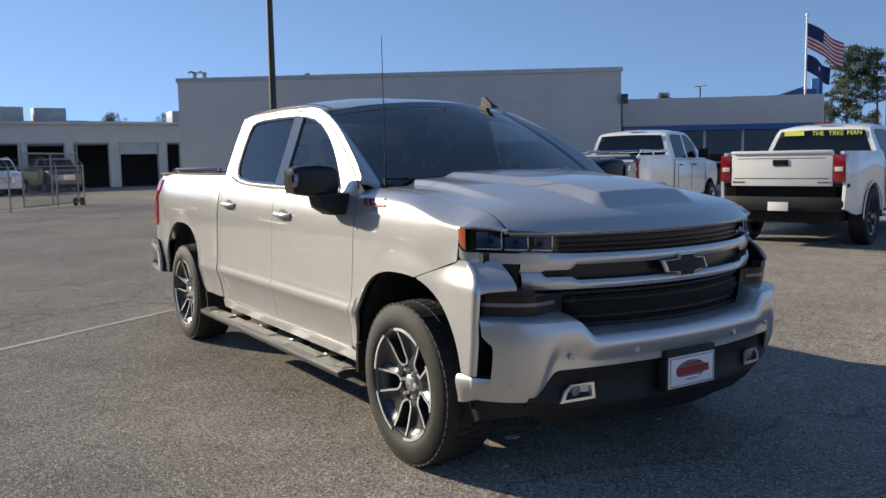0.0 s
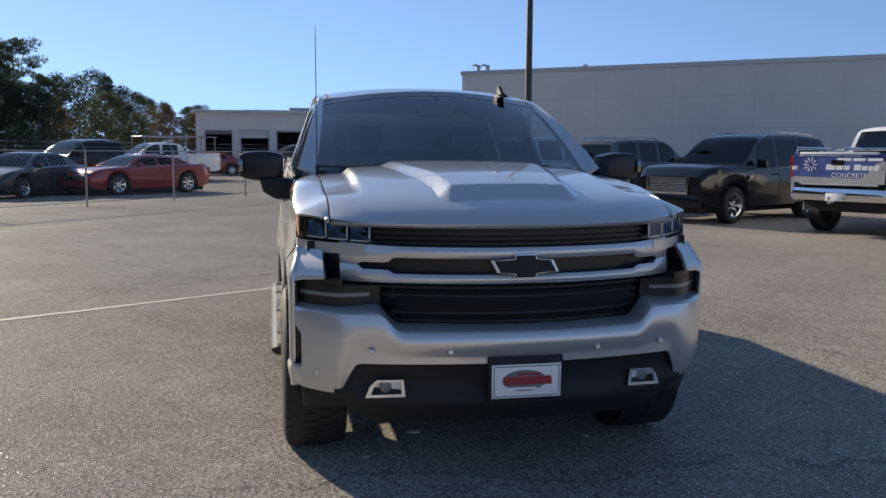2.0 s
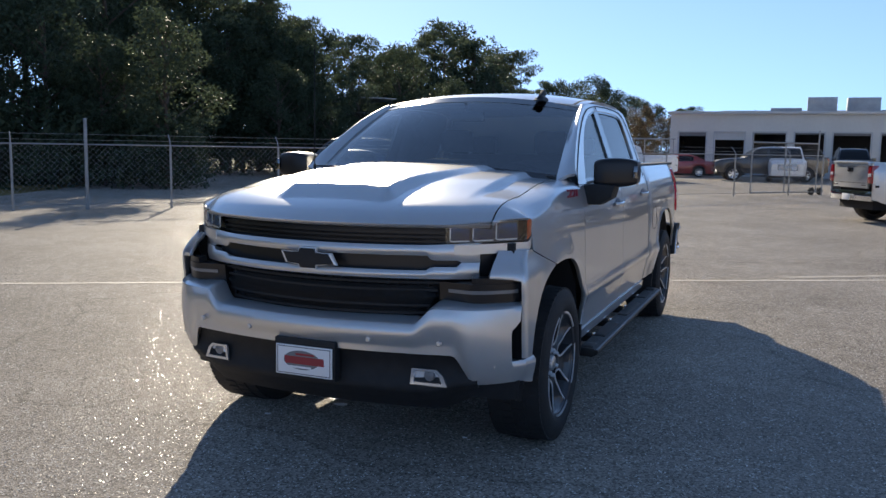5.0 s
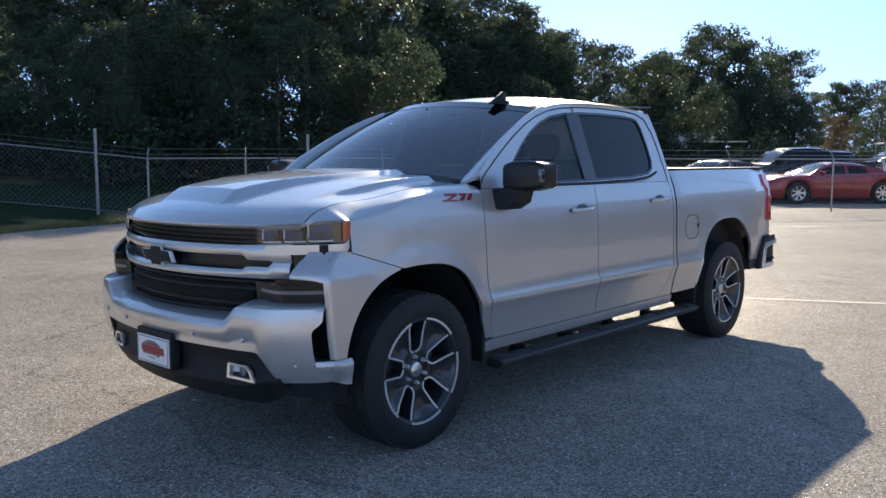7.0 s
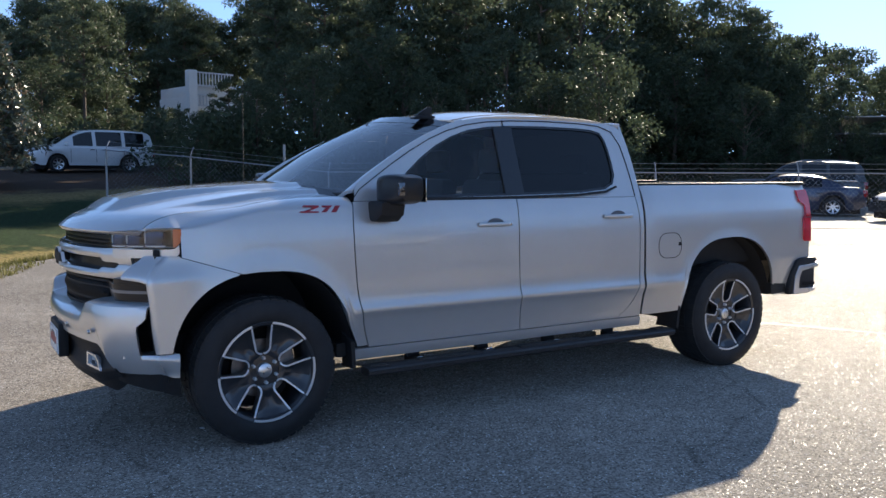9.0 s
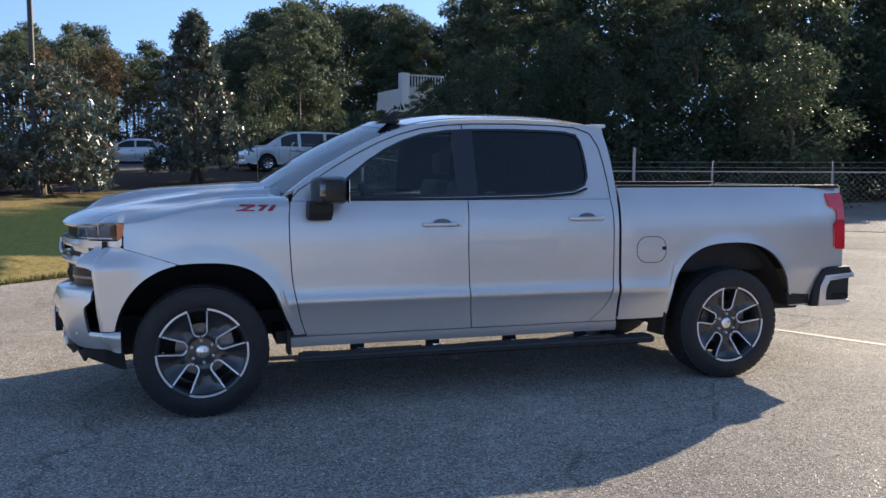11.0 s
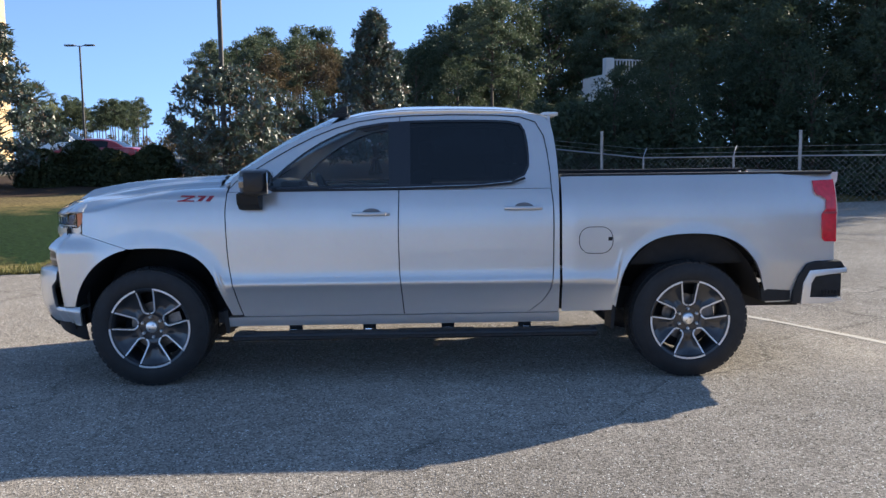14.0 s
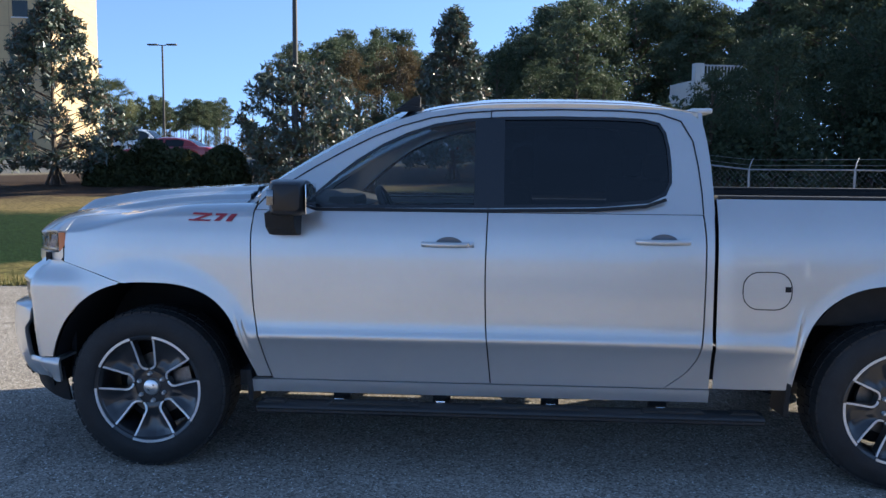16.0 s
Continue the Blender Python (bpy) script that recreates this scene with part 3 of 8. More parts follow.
    for s in sides:
        # A pillar between screen and door frame
        bm = bmesh.new()
        edge = [(-0.555, 1.40), (-0.66, 1.49), (-0.80, 1.575), (-0.95, 1.660), (-1.10, 1.735), (-1.25, 1.795), (-1.42, 1.843)]
        def apil(u, v, s=s):
            t = u * (len(edge) - 1)
            i = min(int(t), len(edge) - 2)
            f = t - i
            x, z = lerp(edge[i][0], edge[i + 1][0], f), lerp(edge[i][1], edge[i + 1][1], f)
            o = Vector((x, s * cab_y(z), z))
            w = ws_fn(u, 0.5 + s * 0.5)
            p = o.lerp(w, v)
            p.z += 0.012 * math.sin(math.pi * v)
            p.y += s * 0.008 * math.sin(math.pi * v)
            return p
        grid(bm, apil, 18, 6)
        thick(bm, 0.02)
        P("windscreen_pillar", bm)
    # back of the cab
    bm = bmesh.new()
    def back_fn(u, v):
        z = lerp(0.55, 1.845, u)
        hw = cab_y(z) if z > 1.34 else 0.93
        return Vector((-2.836 + (0.04 * smooth01((z - 1.4) / 0.45)), lerp(-hw, hw, v) * 0.995, z))
    grid(bm, back_fn, 16, 16)
    thick(bm, 0.02)
    P("cab_back", bm)
    bm = bmesh.new()
    grid(bm, lambda u, v: Vector((-2.842 + 0.035 * u, lerp(-0.70, 0.70, v) * (1 - 0.08 * u), lerp(1.42, 1.77, u))), 4, 8)
    thick(bm, 0.004)
    P("rear_window", bm, M_GLOSS, "dark rear cab window")
    bm = bmesh.new()
    box(bm, (-2.76, -0.66, 1.845), (-2.87, 0.66, 1.872), 0.01)
    P("roof_spoiler", bm)
    bm = bmesh.new()
    prism(bm, [(-1.19, -0.010), (-1.355, -0.010), (-1.36, 0.012), (-1.30, 0.022), (-1.23, 0.012)], lambda a, b, d: Vector((a, 0.475 + d, 1.868 + b)), -0.030, 0.030, 0.008)
    prism(bm, [(-1.22, 0.010), (-1.345, 0.010), (-1.345, 0.070), (-1.315, 0.073)], lambda a, b, d: Vector((a, 0.475 + d, 1.868 + b)), -0.012, 0.012, 0.004)
    P("roof_antenna", bm, M_BLACK, "shark-fin aerial")
    bm = bmesh.new()
    tube(bm, [(-0.47, -0.80, 1.36), (-0.47, -0.80, 1.42)], 0.012, 10, r1=0.008)
    tube(bm, [(-0.47, -0.80, 1.42), (-0.475, -0.802, 2.175)], 0.0035, 8, r1=0.002)
    P("whip_antenna", bm, M_BLACK)

    # --- bonnet and wings ---
    bm = bmesh.new()
    def hood_fn(u, v):
        y = lerp(-0.80, 0.80, v)
        x = lerp(-0.40 - 0.10 * y * y, hood_front(y) + 0.002, 1 - (1 - u) ** 1.35)
        return Vector((x, y, hood_z(x, y)))
    grid(bm, hood_fn, 84, 128)
    thick(bm, 0.018)
    P("bonnet", bm, angle=14)
    bm = bmesh.new()
    grid(bm, lambda u, v: Vector((lerp(-0.33, -0.52, u) - 0.13 * (2 * v - 1) ** 2, lerp(-0.78, 0.78, v), lerp(1.380, 1.392, u) - 0.075 * (2 * v - 1) ** 2)), 6, 20)
    thick(bm, 0.02)
    P("cowl_panel", bm, M_BLACK)
    for y0, y1 in ((0.62, -0.02), (-0.02, -0.66)):
        bm = bmesh.new()
        a, b = Vector((-0.42, y0, 1.405 - 0.03 * abs(y0))), Vector((-0.46, y1, 1.425 - 0.03 * abs(y1)))
        tube(bm, [a, a.lerp(b, 0.15) + Vector((0, 0, 0.014)), b], 0.008, 8)
        tube(bm, [a.lerp(b, 0.3) + Vector((-0.02, 0, 0.006)), b + Vector((-0.02, -0.15, 0.004))], 0.006, 6)
        P("wiper", bm, M_BLACK)
    for s in sides:
        bm = bmesh.new()
        XW = 0.448
        def wing_sec(x, t, ys, ztop):
            """Roll from the side up and over to the bonnet's edge."""
            zt = hood_z(x, 0.803) - 0.001
            k = smooth01((x + 0.05) / 0.45)
            return Vector((x, s * lerp(ys, 0.806, lerp(1 - math.cos(t * math.pi / 2), t, k)), lerp(ztop, zt, lerp(math.sin(t * math.pi / 2), t ** 0.85, k))))
        def wing(u, v):
            x = lerp(-0.538, XW, u)
            az = arch_z(x, 0.0)
            lo = 0.485 if az is None else az
            if x > 0.12:
                lo = max(lo, lerp(0.954, 1.064, min(1.0, (x - 0.12) / 0.34)))
            ztop = 1.285 - 0.075 * smooth01(x / 0.45)
            if v < 0.72:
                z = lerp(lo, ztop, v / 0.72)
                xx = x + (xf(z) + 0.0035 + 0.538) * (1 - u) ** 9
                return Vector((xx, s * side_y(xx, z), z))
            return wing_sec(x, (v - 0.72) / 0.28, side_y(x, ztop), ztop)
        grid(bm, wing, 48, 40)
        thick(bm, 0.02)
        P("front_wing", bm)
        def lamp_top(y):
            return 1.188 + 0.085 * max(0.0, abs(y) - 0.63)
        def y_out(x):
            lo, hi = 0.80, 0.95
            for _ in range(30):
                md = (lo + hi) / 2
                if plan_x(md, "grille") + 0.006 > x:
                    lo = md
                else:
                    hi = md
            return lo
        bm = bmesh.new()
        def tip(u, v):
            x = lerp(XW, plan_x(0.806, "grille") + 0.006, u)
            ys = lerp(side_y(XW, 1.21), y_out(x), smooth01(u / 0.35)) if u < 0.35 else y_out(x)
            zt = lerp(1.213, lamp_top(ys) + 0.003, smooth01(u / 0.4))
            return wing_sec(x, v, max(ys, 0.8065), zt)
        grid(bm, tip, 16, 10)
        thick(bm, 0.012)
        P("front_wing_tip", bm)
        # corner of the front clip: side, proud pillar and shelf above it
        bm = bmesh.new()
        def corner(u, v):
            z = lerp(0.566, 1.066, v)
            xfz = curve_at([(0.56, 0.594), (0.70, 0.612), (0.84, 0.622), (0.92, 0.630), (0.965, 0.624), (1.02, 0.588), (1.048, 0.550), (1.066, 0.535)], z)
            y_in = lerp(0.958, 0.838, smooth01((z - 0.936) / 0.014))
            back = 0.135
            k = (z - (HUB + 0.02)) / FRONT_ARCH_H
            if 0 < k < 1:
                back = 0.02 + FRONT_ARCH_R * (1 - k ** 2.25) ** (1 / 2.25)
            if z > 0.94:
                back = max(back, 0.12 + 0.34 * ((z - 0.950) / 0.110 if z < 1.06 else 1))
            def flat_y(x):
                plain = lerp(0.986, 0.955, smooth01((z - 0.93) / 0.13))
                return lerp(side_y(x, z), plain, smooth01((x - 0.24) / 0.24)) - 0.002
            if u < 0.5:
                x = lerp(back, xfz - 0.03, u / 0.5)
                return Vector((x, s * flat_y(x), z))
            t = (u - 0.5) / 0.5
            y0 = flat_y(xfz - 0.03)
            q = min(1.0, t / 0.5)
            ang = q * math.pi / 2
            yc = y0 - 0.022 * (1 - math.cos(ang))
            xc = xfz - 0.03 + 0.03 * math.sin(ang)
            if t > 0.5:
                f = (t - 0.5) / 0.5
                y1 = min(y_in, yc - 0.004)
                xc += 0.75 * (yc - lerp(yc, y1, f)) * smooth01((z - 0.90) / 0.06) + 0.15 * (yc - lerp(yc, y1, f))
                yc = lerp(yc, y1, f)
            return Vector((xc, s * yc, z))
        grid(bm, corner, 44, 56)
        thick(bm, 0.018)
        P("front_corner_panel", bm)
        # wheel arch lining and lip
        for cx in (0.0, -WB):
            bm = bmesh.new()
            lathe(bm, [(0.53, 0.0), (0.53, 0.62), (0.2, 0.62)], 28, a0=-0.05, a1=math.pi - (0.15 if cx else 0.0))
            bmesh.ops.transform(bm, matrix=Matrix.Translation((cx, s * 0.95, HUB + 0.02)) @ Matrix.Diagonal((1.0, -s, 1.085 if cx == 0.0 else 1.14, 1)), verts=bm.verts)
            P("wheel_arch_liner", bm, M_SEAM, "black wheel arch liner")
        # badge on the wing: red shapes
        bm = bmesh.new()
        yb = lambda x, z: s * (side_y(x, z))
        def bar(pts, d, mi):
            prism(bm, pts, lambda a, b, dd: Vector((a, yb(a, b) + s * dd, b)), 0.0, d, mat=mi)
        x0 = -0.225
        bar([(x0 - 0.01, 1.320), (x0 - 0.105, 1.318), (x0 - 0.100, 1.308), (x0 - 0.005, 1.310)], 0.007, 0)
        bar([(x0 - 0.075, 1.309), (x0 - 0.105, 1.309), (x0 - 0.030, 1.283), (x0 + 0.000, 1.283)], 0.007, 0)
        bar([(x0 + 0.012, 1.287), (x0 - 0.10, 1.285), (x0 - 0.095, 1.277), (x0 + 0.017, 1.279)], 0.007, 0)
        bar([(x0 - 0.125, 1.317), (x0 - 0.185, 1.316), (x0 - 0.145, 1.279), (x0 - 0.115, 1.279), (x0 - 0.150, 1.306), (x0 - 0.122, 1.307)], 0.007, 1)
        bar([(x0 - 0.205, 1.315), (x0 - 0.235, 1.315), (x0 - 0.205, 1.277), (x0 - 0.175, 1.278)], 0.007, 1)
        P("wing_badge", bm, [M_ORANGE, M_DKRED], "dark red raised badge", smooth=False)
        # mirror
        mir = bmesh.new()
        def shell(u, v, s=s):
            a = 2 * math.pi * v
            yy = lerp(0.970, 1.243, u)
            k = math.sin(math.pi * min(1, max(0, u))) ** 0.16 if 0 < u < 1 else 0.0
            e = 0.34
            cx, sz = math.copysign(abs(math.cos(a)) ** e, math.cos(a)), math.copysign(abs(math.sin(a)) ** e, math.sin(a))
            dx = lerp(0.125, 0.066, u) if cx > 0 else 0.108
            return Vector((-0.765 + cx * dx * k, s * yy, 1.404 + 0.008 * u + sz * (0.092 - 0.008 * u) * k))
        grid(mir, shell, 20, 28)
        bmesh.ops.remove_doubles(mir, verts=mir.verts, dist=1e-4)
        mo = P("door_mirror", mir, M_SMOKED, "black door mirror")
        arm = bmesh.new()
        prism(arm, [(0.90, 1.215), (0.93, 1.335), (1.03, 1.345), (1.12, 1.335), (1.10, 1.26), (1.03, 1.218)], lambda a, b, d: Vector((-0.715 + d, s * a, b)), -0.075, 0.075, 0.025)
        part("mirror_arm", arm, M_BLACK, mo)
        gl = bmesh.new()
        box(gl, (-0.8725, s * 1.00, 1.335), (-0.8765, s * 1.215, 1.475), 0.001)
        part("mirror_glass", gl, M_CHROME, mo, "silvered mirror glass")
        li = bmesh.new()
        box(li, (-0.725, s * 1.212, 1.375), (-0.690, s * 1.238, 1.450), 0.006)
        part("mirror_lamp", li, M_LAMPCELL, mo, "pale marker lamp")

    # --- bed ---
    for s in sides:
        bm = bmesh.new()
        def bed(u, v, s=s):
            x = lerp(XGAP - 0.012, -4.765, u)
            az = arch_z(x, -WB)
            floor_z = lerp(0.478, 0.52, smooth01((-3.0 - x) / 0.9))
            lo = floor_z if az is None else max(az, floor_z)
            z = lerp(lo, 1.415, v)
            return Vector((x, s * side_y(x, z), z))
        grid(bm, bed, 72, 36)
        thick(bm, 0.02)
        P("bed_side", bm)
        bm = bmesh.new()
        box(bm, (XGAP - 0.015, s * 0.80, 1.408), (-4.76, s * 0.893, 1.432), 0.008)
        P("bed_rail_cap", bm, M_BLACK, "black bed rail cap")
        bm = bmesh.new()
        box(bm, (XGAP - 0.015, s * 0.78, 0.80), (-4.72, s * 0.83, 1.41))
        P("bed_inner_side", bm, M_BLACK)
        # fuel door
        if s == 1:
            bm = bmesh.new()
            r = 0.078
            pts = []
            for cx, cz, a0 in ((-2.968 - r, 1.068 - r, 0), (-3.200 + r, 1.068 - r, 90), (-3.200 + r, 0.885 + r, 180), (-2.968 - r, 0.885 + r, 270)):
                pts += [(cx + r * math.cos(radians(a0 + k * 15)), cz + r * math.sin(radians(a0 + k * 15))) for k in range(7)]
            pts.append(pts[0])
            ribbon(bm, [(x, s * side_y(x, z), z) for x, z in pts], (0, s, 0), 0.005, 0.0012)
            ribbon(bm, [(-3.168, s * side_y(-3.17, 0.985), 0.985), (-3.196, s * side_y(-3.19, 0.985), 0.985)], (0, s, 0), 0.026, 0.0015)
            P("fuel_door_line", bm, M_SEAM, smooth=False)
        # tail lamp
        bm = bmesh.new()
        for outl in ([(-4.618, 1.366), (-4.768, 1.372), (-4.770, 1.318), (-4.619, 1.318)], [(-4.619, 1.320), (-4.770, 1.320), (-4.770, 1.264), (-4.642, 1.264), (-4.621, 1.290)],
                     [(-4.660, 1.266), (-4.770, 1.266), (-4.771, 1.168), (-4.698, 1.168), (-4.702, 1.232)], [(-4.698, 1.170), (-4.771, 1.170), (-4.771, 1.050), (-4.669, 1.050), (-4.668, 1.130)],
                     [(-4.669, 1.052), (-4.771, 1.052), (-4.772, 0.940), (-4.692, 0.943), (-4.674, 0.965)]):
            prism(bm, outl, lambda a, b, d: Vector((a, s * (side_y(a, b) + d), b)), -0.10, 0.015)
        tl = P("tail_lamp", bm, M_REDDARK, "red tail lamp")
        bm = bmesh.new()
        box(bm, (-4.68, s * (side_y(-4.7, 1.145) + 0.010), 1.135), (-4.772, s * (side_y(-4.7, 1.145) + 0.018), 1.150))
        part("lamp_divider", bm, M_DKRED, tl)
        # mud flaps
        bm = bmesh.new()
        prism(bm, [(0.83, 0.35), (0.975, 0.36), (0.978, 0.52), (0.85, 0.56)], lambda a, b, d: Vector((-0.515 + d - 0.06 * (0.56 - b), s * a, b)), -0.012, 0.012, 0.004)
        P("mud_flap", bm, M_BLACK)
        bm = bmesh.new()
        prism(bm, [(0.76, 0.34), (0.97, 0.35), (0.98, 0.58), (0.80, 0.60)], lambda a, b, d: Vector((-3.215 + d + 0.05 * (0.56 - b), s * a, b)), -0.012, 0.012, 0.004)
        P("mud_flap", bm, M_BLACK)
        bm = bmesh.new()
        prism(bm, [(-4.25, 0.53), (-4.46, 0.53), (-4.46, 0.60), (-4.24, 0.62)], lambda a, b, d: Vector((a, s * (side_y(a, 0.6) - 0.004 + d), b)), -0.05, 0.006)
        P("bed_side_lower_trim", bm, M_BLACK)
    bm = bmesh.new()
    box(bm, (XGAP - 0.015, -0.8, 0.78), (-4.72, 0.8, 0.82))
    box(bm, (XGAP - 0.015, -0.8, 0.82), (XGAP - 0.05, 0.8, 1.40))
    P("bed_floor", bm, M_BLACK)
    bm = bmesh.new()
    grid(bm, lambda u, v: Vector((-4.775 - 0.03 * math.sin(math.pi * u) ** 2 - (0.02 if u > 0.93 else 0), lerp(-0.80, 0.80, v), lerp(0.79, 1.42, u))), 16, 12)
    thick(bm, -0.05)
    P("tailgate", bm)
    # rear bumper: chrome with corner steps
    bm = bmesh.new()
    prof = [(0.0, 0.785), (-0.10, 0.785), (-0.13, 0.76), (-0.135, 0.66), (-0.11, 0.55), (-0.06, 0.50), (0.0, 0.50)]
    def rb(u, v):
        y = lerp(-0.95, 0.95, u)
        t = v * (len(prof) - 1)
        i = min(int(t), len(prof) - 2)
        dx, z = lerp(prof[i][0], prof[i + 1][0], t - i), lerp(prof[i][1], prof[i + 1][1], t - i)
        return Vector((-4.74 + dx + 0.10 * smooth01((abs(y) - 0.72) / 0.25), y, z))
    grid(bm, rb, 30, 24)
    P("rear_bumper", bm, M_BUMPER, "bright rear step bumper")
    for s in sides:
        bm = bmesh.new()
        prism(bm, [(-4.466, 0.510), (-4.475, 0.60), (-4.505, 0.70), (-4.565, 0.788), (-4.63, 0.806), (-4.80, 0.808), (-4.83, 0.765), (-4.58, 0.748), (-4.535, 0.66), (-4.52, 0.510)], lambda a, b, d: Vector((a, s * d, b)), 0.78, 0.996, 0.010)
        P("bumper_end_trim", bm, M_BLACK)
        bm = bmesh.new()
        prism(bm, [(-4.520, 0.508), (-4.535, 0.66), (-4.580, 0.746), (-4.835, 0.764), (-4.845, 0.722), (-4.612, 0.712), (-4.580, 0.655), (-4.572, 0.545), (-4.800, 0.560), (-4.815, 0.530), (-4.70, 0.508)], lambda a, b, d: Vector((a, s * d, b)), 0.80, 1.004, 0.010)
        P("bumper_end", bm, M_BUMPER)
        bm = bmesh.new()
        box(bm, (-4.56, s * 0.78, 0.53), (-4.81, s * 0.984, 0.722), 0.01)
        for k in range(7):
            box(bm, (-4.66 - 0.022 * k, s * 0.97, 0.575), (-4.668 - 0.022 * k, s * 0.996, 0.600))
        P("corner_step", bm, M_BLACK)
    # --- running boards ---
    for s in sides:
        bm = bmesh.new()
        prism(bm, [(0.956, 0.318), (1.032, 0.315), (1.064, 0.332), (1.062, 0.356), (1.040, 0.368), (0.956, 0.370)], lambda a, b, d: Vector((d, s * a, b)), -3.08, -0.58, 0.006)
        rbo = P("running_board", bm, M_BOARD, "near-black running board with tread pads")
        for x0, x1 in ((-0.60, -0.72), (-0.94, -1.40), (-1.70, -2.24), (-2.50, -2.80), (-2.92, -3.06)):
            bm = bmesh.new()
            box(bm, (x0, s * 0.962, 0.368), (x1, s * 1.034, 0.374), 0.002)
            for k in range(6):
                yy = s * (0.966 + k * 0.0115)
                box(bm, (x0 - 0.01, yy, 0.373), (x1 + 0.01, yy + s * 0.006, 0.378))
            part("tread_pad", bm, M_PAD, rbo, "ribbed near-black tread pad")
        bm = bmesh.new()
        tube(bm, [(-0.58, s * 1.058, 0.352), (-3.08, s * 1.058, 0.352)], 0.011, 8)
        part("board_edge", bm, M_BOARDEDGE, rbo, "near-black outer edge")
        for x0 in (-0.935, -1.455, -2.01, -2.555):
            bm = bmesh.new()
            box(bm, (x0, s * 0.84, 0.325), (x0 - 0.09, s * 0.97, 0.365), 0.005)
            box(bm, (x0, s * 0.84, 0.33), (x0 - 0.09, s * 0.88, 0.46), 0.005)
            br = part("board_bracket", bm, M_BLACK, rbo)
            bm = bmesh.new()
            box(bm, (x0 - 0.02, s * 0.945, 0.362), (x0 - 0.07, s * 0.966, 0.380), 0.005)
            part("bracket_clip", bm, M_CHROME, br, "bright mounting clip")
    # --- chassis ---
    bm = bmesh.new()
    for s in sides:
        box(bm, (0.75, s * 0.42, 0.42), (-4.70, s * 0.54, 0.58))
    for x0 in (0.5, -0.9, -2.2, -3.3, -4.4):
        box(bm, (x0, -0.5, 0.45), (x0 - 0.1, 0.5, 0.55))
    box(bm, (-0.45, -0.90, 0.42), (-2.83, 0.90, 0.50))
    tube(bm, [(-WB, -0.85, HUB), (-WB, 0.85, HUB)], 0.06, 10)
    tube(bm, [(0, -0.85, HUB), (0, 0.85, HUB)], 0.04, 10)
    box(bm, (-0.3, -0.3, 0.28), (0.6, 0.3, 0.5))
    box(bm, (-1.2, 0.15, 0.40), (-2.7, 0.40, 0.50), 0.03)
    tube(bm, [(-1.0, -0.35, 0.36), (-2.6, -0.45, 0.36), (-3.3, -0.6, 0.5), (-4.6, -0.6, 0.45)], 0.04, 8)
    P("chassis", bm, M_BLACK)
    # --- cabin ---
    bm = bmesh.new()
    box(bm, (-0.55, -0.84, 0.55), (-2.80, 0.84, 0.62))
    P("cabin_floor", bm, M_INT)
    bm = bmesh.new()
    prism(bm, [(-0.50, 1.0), (-0.50, 1.385), (-0.72, 1.40), (-1.00, 1.33), (-1.02, 1.15), (-0.85, 0.95)], lambda a, b, d: Vector((a, d, b)), -0.80, 0.80, 0.02)
    box(bm, (-1.00, 0.16, 1.30), (-0.85, 0.60, 1.40), 0.03)
    P("dashboard", bm, M_INT)
    bm = bmesh.new()
    lathe(bm, [(0.178, 0.0), (0.186, 0.014), (0.196, 0.014), (0.200, 0.0), (0.196, -0.014), (0.184, -0.014), (0.178, 0.0)], 32, axis="z")
    box(bm, (-0.17, -0.02, -0.01), (0.17, 0.02, 0.01), 0.005)
    box(bm, (-0.02, -0.17, -0.01), (0.02, 0.02, 0.01), 0.005)
    lathe(bm, [(0.0, 0.02), (0.055, 0.015), (0.06, -0.02)], 20, axis="z")
    bmesh.ops.transform(bm, matrix=pose(-1.18, 0.38, 1.27, 0, -65, 0), verts=bm.verts)
    P("steering_wheel", bm, M_INT)
    for y0 in (0.38, -0.38):
        bm = bmesh.new()
        box(bm, (-1.25, y0 - 0.25, 0.80), (-1.78, y0 + 0.25, 0.95), 0.05)
        box(bm, (-1.72, y0 - 0.25, 0.85), (-1.88, y0 + 0.25, 1.46), 0.06, m=Matrix.Translation((-1.8, 0, 0.9)) @ Matrix.Rotation(-0.16, 4, "Y") @ Matrix.Translation((1.8, 0, -0.9)))
        box(bm, (-1.86, y0 - 0.13, 1.50), (-1.97, y0 + 0.13, 1.68), 0.05)
        P("front_seat", bm, M_SEAT)
    bm = bmesh.new()
    box(bm, (-2.05, -0.70, 0.80), (-2.55, 0.70, 0.95), 0.05)
    box(bm, (-2.50, -0.70, 0.90), (-2.68, 0.70, 1.50), 0.05)
    for y0 in (-0.42, 0.42):
        box(bm, (-2.58, y0 - 0.13, 1.50), (-2.68, y0 + 0.13, 1.64), 0.04)
    P("rear_seat", bm, M_SEAT)
    bm = bmesh.new()
    box(bm, (-1.12, -0.12, 1.72), (-1.16, 0.12, 1.79), 0.015)
    tube(bm, [(-1.13, 0, 1.78), (-1.10, 0, 1.84)], 0.01, 6)
    P("interior_mirror", bm, M_GLOSS)
    bm = bmesh.new()
    grid(bm, lambda u, v: roof_fn(u, v) + Vector((0, 0, -0.05)), 8, 8)
    P("headliner", bm, M_SEAT)

    build_nose(tr, P)

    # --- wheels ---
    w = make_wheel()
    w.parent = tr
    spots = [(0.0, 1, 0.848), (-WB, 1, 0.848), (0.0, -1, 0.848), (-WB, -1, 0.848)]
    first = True
